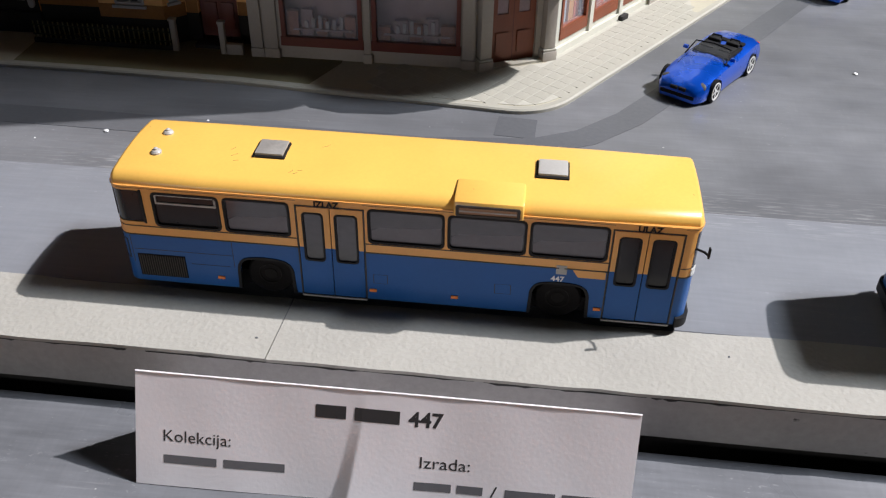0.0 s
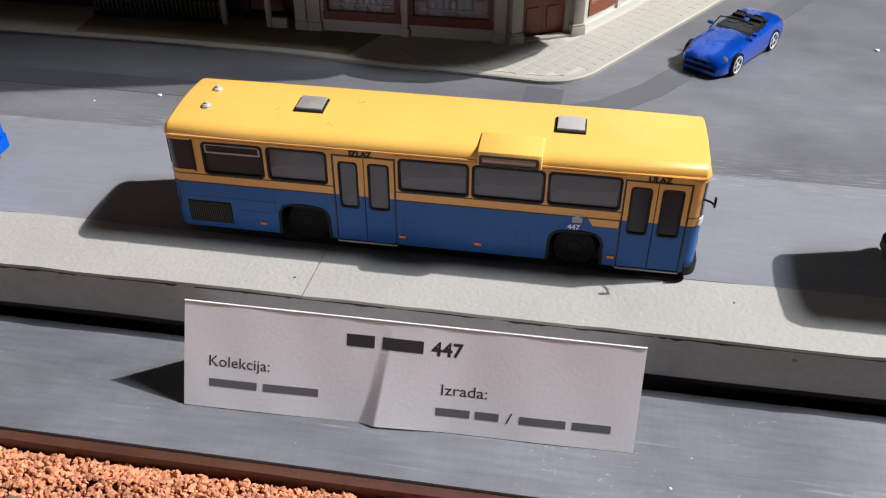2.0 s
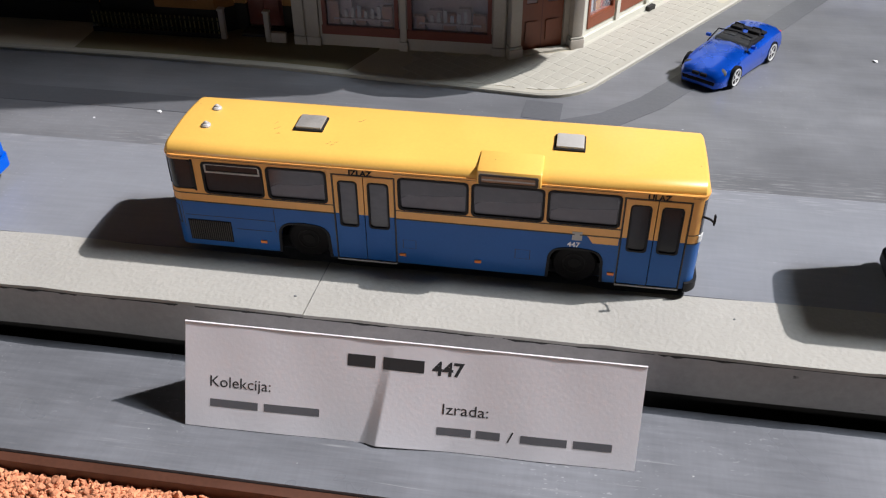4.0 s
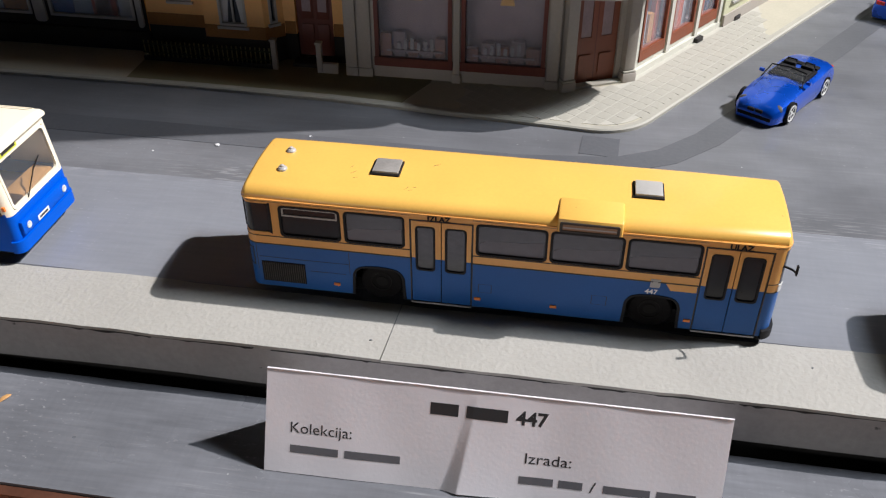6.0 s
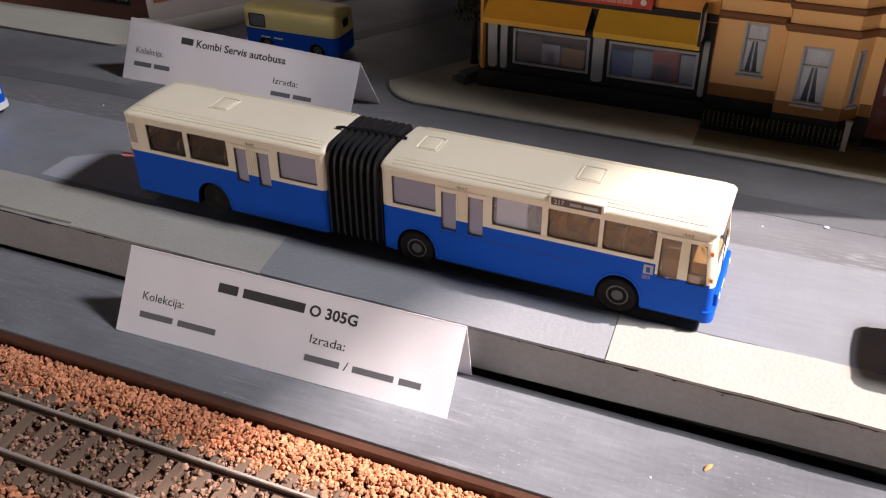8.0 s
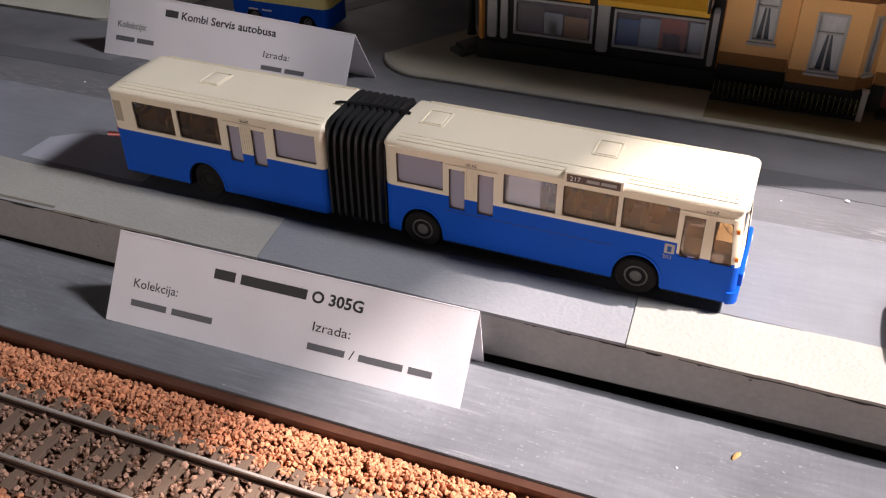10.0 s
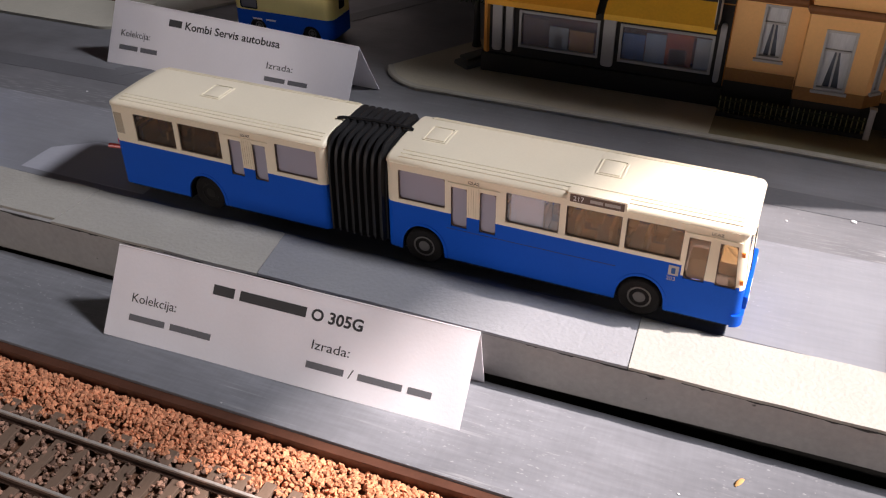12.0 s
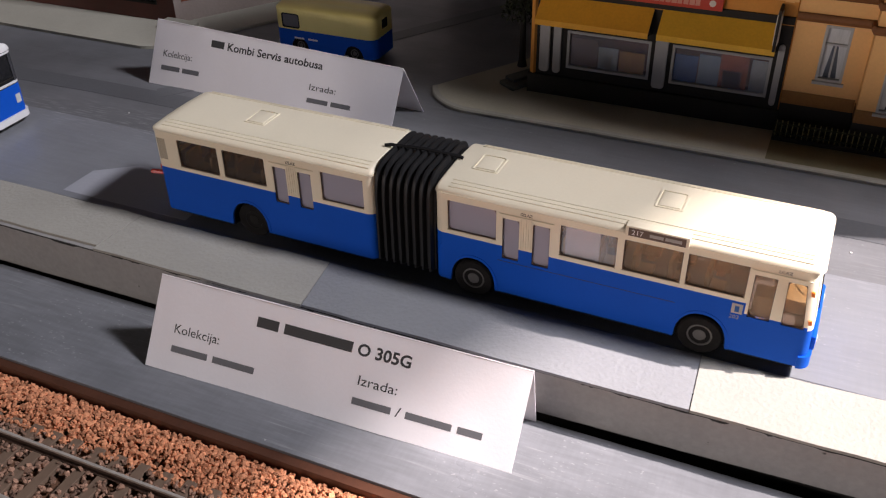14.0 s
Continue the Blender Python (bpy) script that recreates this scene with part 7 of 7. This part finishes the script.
def roadster(x, y, rz):
    """An open two-seater; its nose points along +x."""
    t = thing("roadster", x, y, 0.0, rz, "metallic blue open two-seat model car parked on the road", "model car")
    half = 9.6
    prof = [(-22.5, 7.6, 0.86), (-21.8, 9.6, 0.92), (-17, 10.6, 0.97), (-11, 10.3, 1.0), (-8, 9.9, 1.0), (-2, 9.6, 0.98), (4, 9.5, 0.98), (9, 9.3, 0.99), (15, 8.4, 0.97), (20, 7.0, 0.88), (22.4, 5.6, 0.74), (23.0, 4.4, 0.66)]
    bm = bmesh.new()
    secs = []
    for px, top, w in prof:
        h = half * w
        secs.append([(px, -h * 0.94, 1.3), (px, -h, 3.8), (px, -h * 0.99, top * 0.66), (px, -h * 0.90, top * 0.88), (px, -h * 0.62, top), (px, 0, top * 1.04), (px, h * 0.62, top), (px, h * 0.90, top * 0.88), (px, h * 0.99, top * 0.66), (px, h, 3.8), (px, h * 0.94, 1.3)])
    loft(bm, secs)
    body = part("body", bm, M_CARBLUE, t, "glossy metallic blue body")
    part("cockpit", box_bm(-10.5, 1.5, -6.8, 6.8, 8.6, 10.3, bevel=0.6), M_CHASSIS, t, "black open cockpit")
    for yy in (-3.4, 3.4):
        bm = box_bm(-8.2, -2.6, yy - 2.4, yy + 2.4, 9.6, 10.8, bevel=0.6)
        box(bm, -9.6, -7.8, yy - 2.4, yy + 2.4, 9.6, 11.9, bevel=0.7)
        part("seat", bm, M_RUBBER, t, "black seat")
        part("roll_hoop", tube(bmesh.new(), [(-10.4, yy - 1.8, 10), (-10.4, yy - 1.6, 12.2), (-10.4, yy + 1.6, 12.2), (-10.4, yy + 1.8, 10)], 0.3, 6), M_CHASSIS, t)
    part("screen_frame", tube(bmesh.new(), [(4.8, -7.6, 9.3), (-0.4, -6.6, 12.6), (-0.9, 0, 13.1), (-0.4, 6.6, 12.6), (4.8, 7.6, 9.3)], 0.26, 8), M_CHASSIS, t)
    bm = bmesh.new()
    vs = [bm.verts.new(p) for p in ((4.4, -7.2, 9.5), (5.0, 0, 9.7), (4.4, 7.2, 9.5), (-0.3, 6.4, 12.5), (-0.8, 0, 13.0), (-0.3, -6.4, 12.5))]
    bm.faces.new(vs)
    part("screen", bm, M_SCREEN, t)
    part("boot_cover", box_bm(-13.2, -10.4, -6.4, 6.4, 10.0, 11.0, bevel=0.5), M_CHASSIS, t, "folded black hood")
    for yy in (-8.8, 8.8):
        m = part("mirror", box_bm(1.6, 2.8, yy - 0.9, yy + 0.9, 10.0, 11.2, bevel=0.3), M_CARBLUE, t)
    for xx in (-13.6, 13.8):
        for yy, near in ((-8.3, True), (8.3, False)):
            turn = Matrix.Translation((xx, yy, 3.6)) @ Matrix.Rotation(radians(90 if near else -90), 4, "X")
            ty = part("tyre", lathe(bmesh.new(), [(2.6, -1.2), (3.5, -1.2), (3.6, -0.9), (3.6, 1.0), (3.45, 1.2), (2.9, 1.25)], 24, turn), M_TYRE, t)
            part("rim", lathe(bmesh.new(), [(3.1, 0.9), (3.1, 1.5), (2.7, 1.5), (2.1, 0.95), (0.8, 0.95), (0.7, 1.35), (0.1, 1.4)], 20, turn), M_LAMP, ty, "bright alloy rim")
            part("wheel_arch", lathe(bmesh.new(), [(4.0, -0.4), (4.0, 1.35), (3.9, 1.4), (3.8, 1.2), (3.8, -0.4)], 24, turn), M_CHASSIS, t)
            for k in range(5):
                part("spoke", box_bm(-0.3, 0.3, 0.4, 2.3, 0.9, 1.28, m=turn @ Matrix.Rotation(radians(72 * k), 4, "Z")), M_LAMP, ty, smooth=False)
    for yy in (-5.9, 5.9):
        part("head_lamp", lathe(bmesh.new(), [(1.7, -0.5), (1.65, 0.0), (1.2, 0.3), (0.2, 0.45)], 16, Matrix.Translation((19.4, yy, 6.25)) @ Matrix.Rotation(radians(40), 4, "Y") @ Matrix.Diagonal((1, 1.35, 0.9, 1))), M_HUB, t, "clear oval head lamp")
        part("tail_lamp", box_bm(-22.9, -21.9, yy - 1.8, yy + 1.8, 7.0, 8.6, bevel=0.3), M_RED, t, "red tail lamp")
    for yy in (-1.5, 1.5):
        part("grille", box_bm(22.2, 23.3, yy - 1.3, yy + 1.3, 4.6, 5.8, bevel=0.35), M_CHASSIS, t, "black twin grille")
    part("air_intake", box_bm(22.2, 23.1, -6.2, 6.2, 2.3, 3.8, bevel=0.4), M_CHASSIS, t)
    part("underside", box_bm(-20, 20.5, -7.6, 7.6, 1.4, 3.0), M_CHASSIS, t)
    part("bonnet_line", tube(bmesh.new(), [(5, -6.6, 9.35), (12, -6.4, 8.75), (19, -5.0, 7.15)], 0.08, 5), M_CHASSIS, body)


roadster(154.5, 137.5, math.degrees(math.atan2(-SU.y, -SU.x)))
far_car = [o for o in bpy.data.objects if o.name == "roadster"][0]
second = copy_thing(far_car, mm(222, 238, 0, 0, 0, 57))
tagged(second, "dark model car parked further up the side street", "model car")


def van(x, y, rz):
    """A bus company's service van, yellow over blue; its nose points along +x."""
    t = thing("service_van", x, y, 0.0, rz, "yellow and blue model service van with small windows", "model van")
    L, W, R = 51.0, 20.0, 4.0
    P = body_path(0, L, W, R)
    fa, fb = P.front
    ra, rb = P.rear
    wheels = (11.0, 38.5)
    lo1 = arch_low(2.4, wheels, 4.6, 7.6, 2.2)
    lo2 = arch_low(2.4, [P.far_s(w) for w in wheels], 4.6, 7.6, 2.2)
    part("lower_body", shell(bmesh.new(), skirt_path(P, lambda s: max(lo1(s), lo2(s)), 2.4, 11.0), P.start, P.end, 2.4, 11.0, [], 0.8, step=0.8), M_B2BLUE, t, "bright blue lower body")
    holes = [(38, 46.6, 12.2, 18.4), (P.far_s(46.6), P.far_s(38), 12.2, 18.4), (fa + 0.5, fb - 0.5, 12.2, 19.4), (ra + 3.2, rb - 3.2, 14.2, 18.6)]
    part("upper_body", shell(bmesh.new(), P, P.start, P.end, 11.002, 20.4, holes, 0.8, step=0.8), M_VANY, t, "pale yellow upper body")
    part("roof", bus_roof(bmesh.new(), 0, L, W, 20.3, 23.6, (6.5, 2.6), 6, 7, R), M_VANY, t, "pale yellow rounded roof")
    side_window(P, 38, 46.6, 12.2, 18.4, 0.8, M_GREYPANE, t)
    side_window(P, P.far_s(46.6), P.far_s(38), 12.2, 18.4, 0.8, M_PALEPANE, t)
    part("windscreen", plate(bmesh.new(), P, rounded(fa + 0.6, fb - 0.6, 12.3, 19.3, 0.8), 0.2, 0.5), M_DARKPANE, t)
    part("rear_window", plate(bmesh.new(), P, rounded(ra + 3.3, rb - 3.3, 14.3, 18.5, 0.8), 0.1, 0.5), M_DARKPANE, t)
    part("side_trim", shell(bmesh.new(), lambda s, z, d: P(s, z, d - 0.15), P.start, P.end, 10.8, 11.3, [], 0.3, step=1.0), M_B2BLUE, t)
    for s0 in (fa - 0.5, fb - 2.5):
        part("head_lamp", plate(bmesh.new(), P, rounded(s0, s0 + 3, 6, 9, 1.4), -0.4, 0.3), M_LAMP, t)
    part("beacon", lathe(bmesh.new(), [(0.9, 0), (0.9, 0.8), (0.5, 1.4), (0.1, 1.5)], 12, Matrix.Translation((42, 10, 23.4))), M_ORANGE, t, "small orange roof beacon")
    part("bumper", shell(bmesh.new(), lambda s, z, d: P(s, z, d - 0.7), fa - 2, fb + 2, 2.4, 4.4, [], 1.2, step=0.8), M_HATCH, t)
    for w in wheels:
        wheel(t, w, 2.0, 3.9, 3.9, 2.8, True, 2.0)
        wheel(t, w, W - 2.0, 3.9, 3.9, 2.8, False, 2.0)
    part("chassis", box_bm(3, L - 3, 3, W - 3, 1.6, 8.5), M_CHASSIS, t)
    for k in range(2):
        part("side_bar", box_bm(36 - 7 * k, 41 - 7 * k, W - 0.05, W + 0.05, 7.2, 8.0), M_WHITE, t, smooth=False)


M_VANY = surface("pale yellow van paint", (0.88, 0.73, 0.25), 0.4, 0.06, 10, 0.8, 0.0, coat=0.3)
van(-257.5, 161.0, 180.0)

# thin panes let the daylight through
for ob in scene.objects:
    if ob.type == "MESH" and ob.data.materials and ob.data.materials[0] in (M_GLASS, M_SMOKE, M_LITGLASS, M_SCREEN, M_SHOPGLASS):
        ob.visible_shadow = False
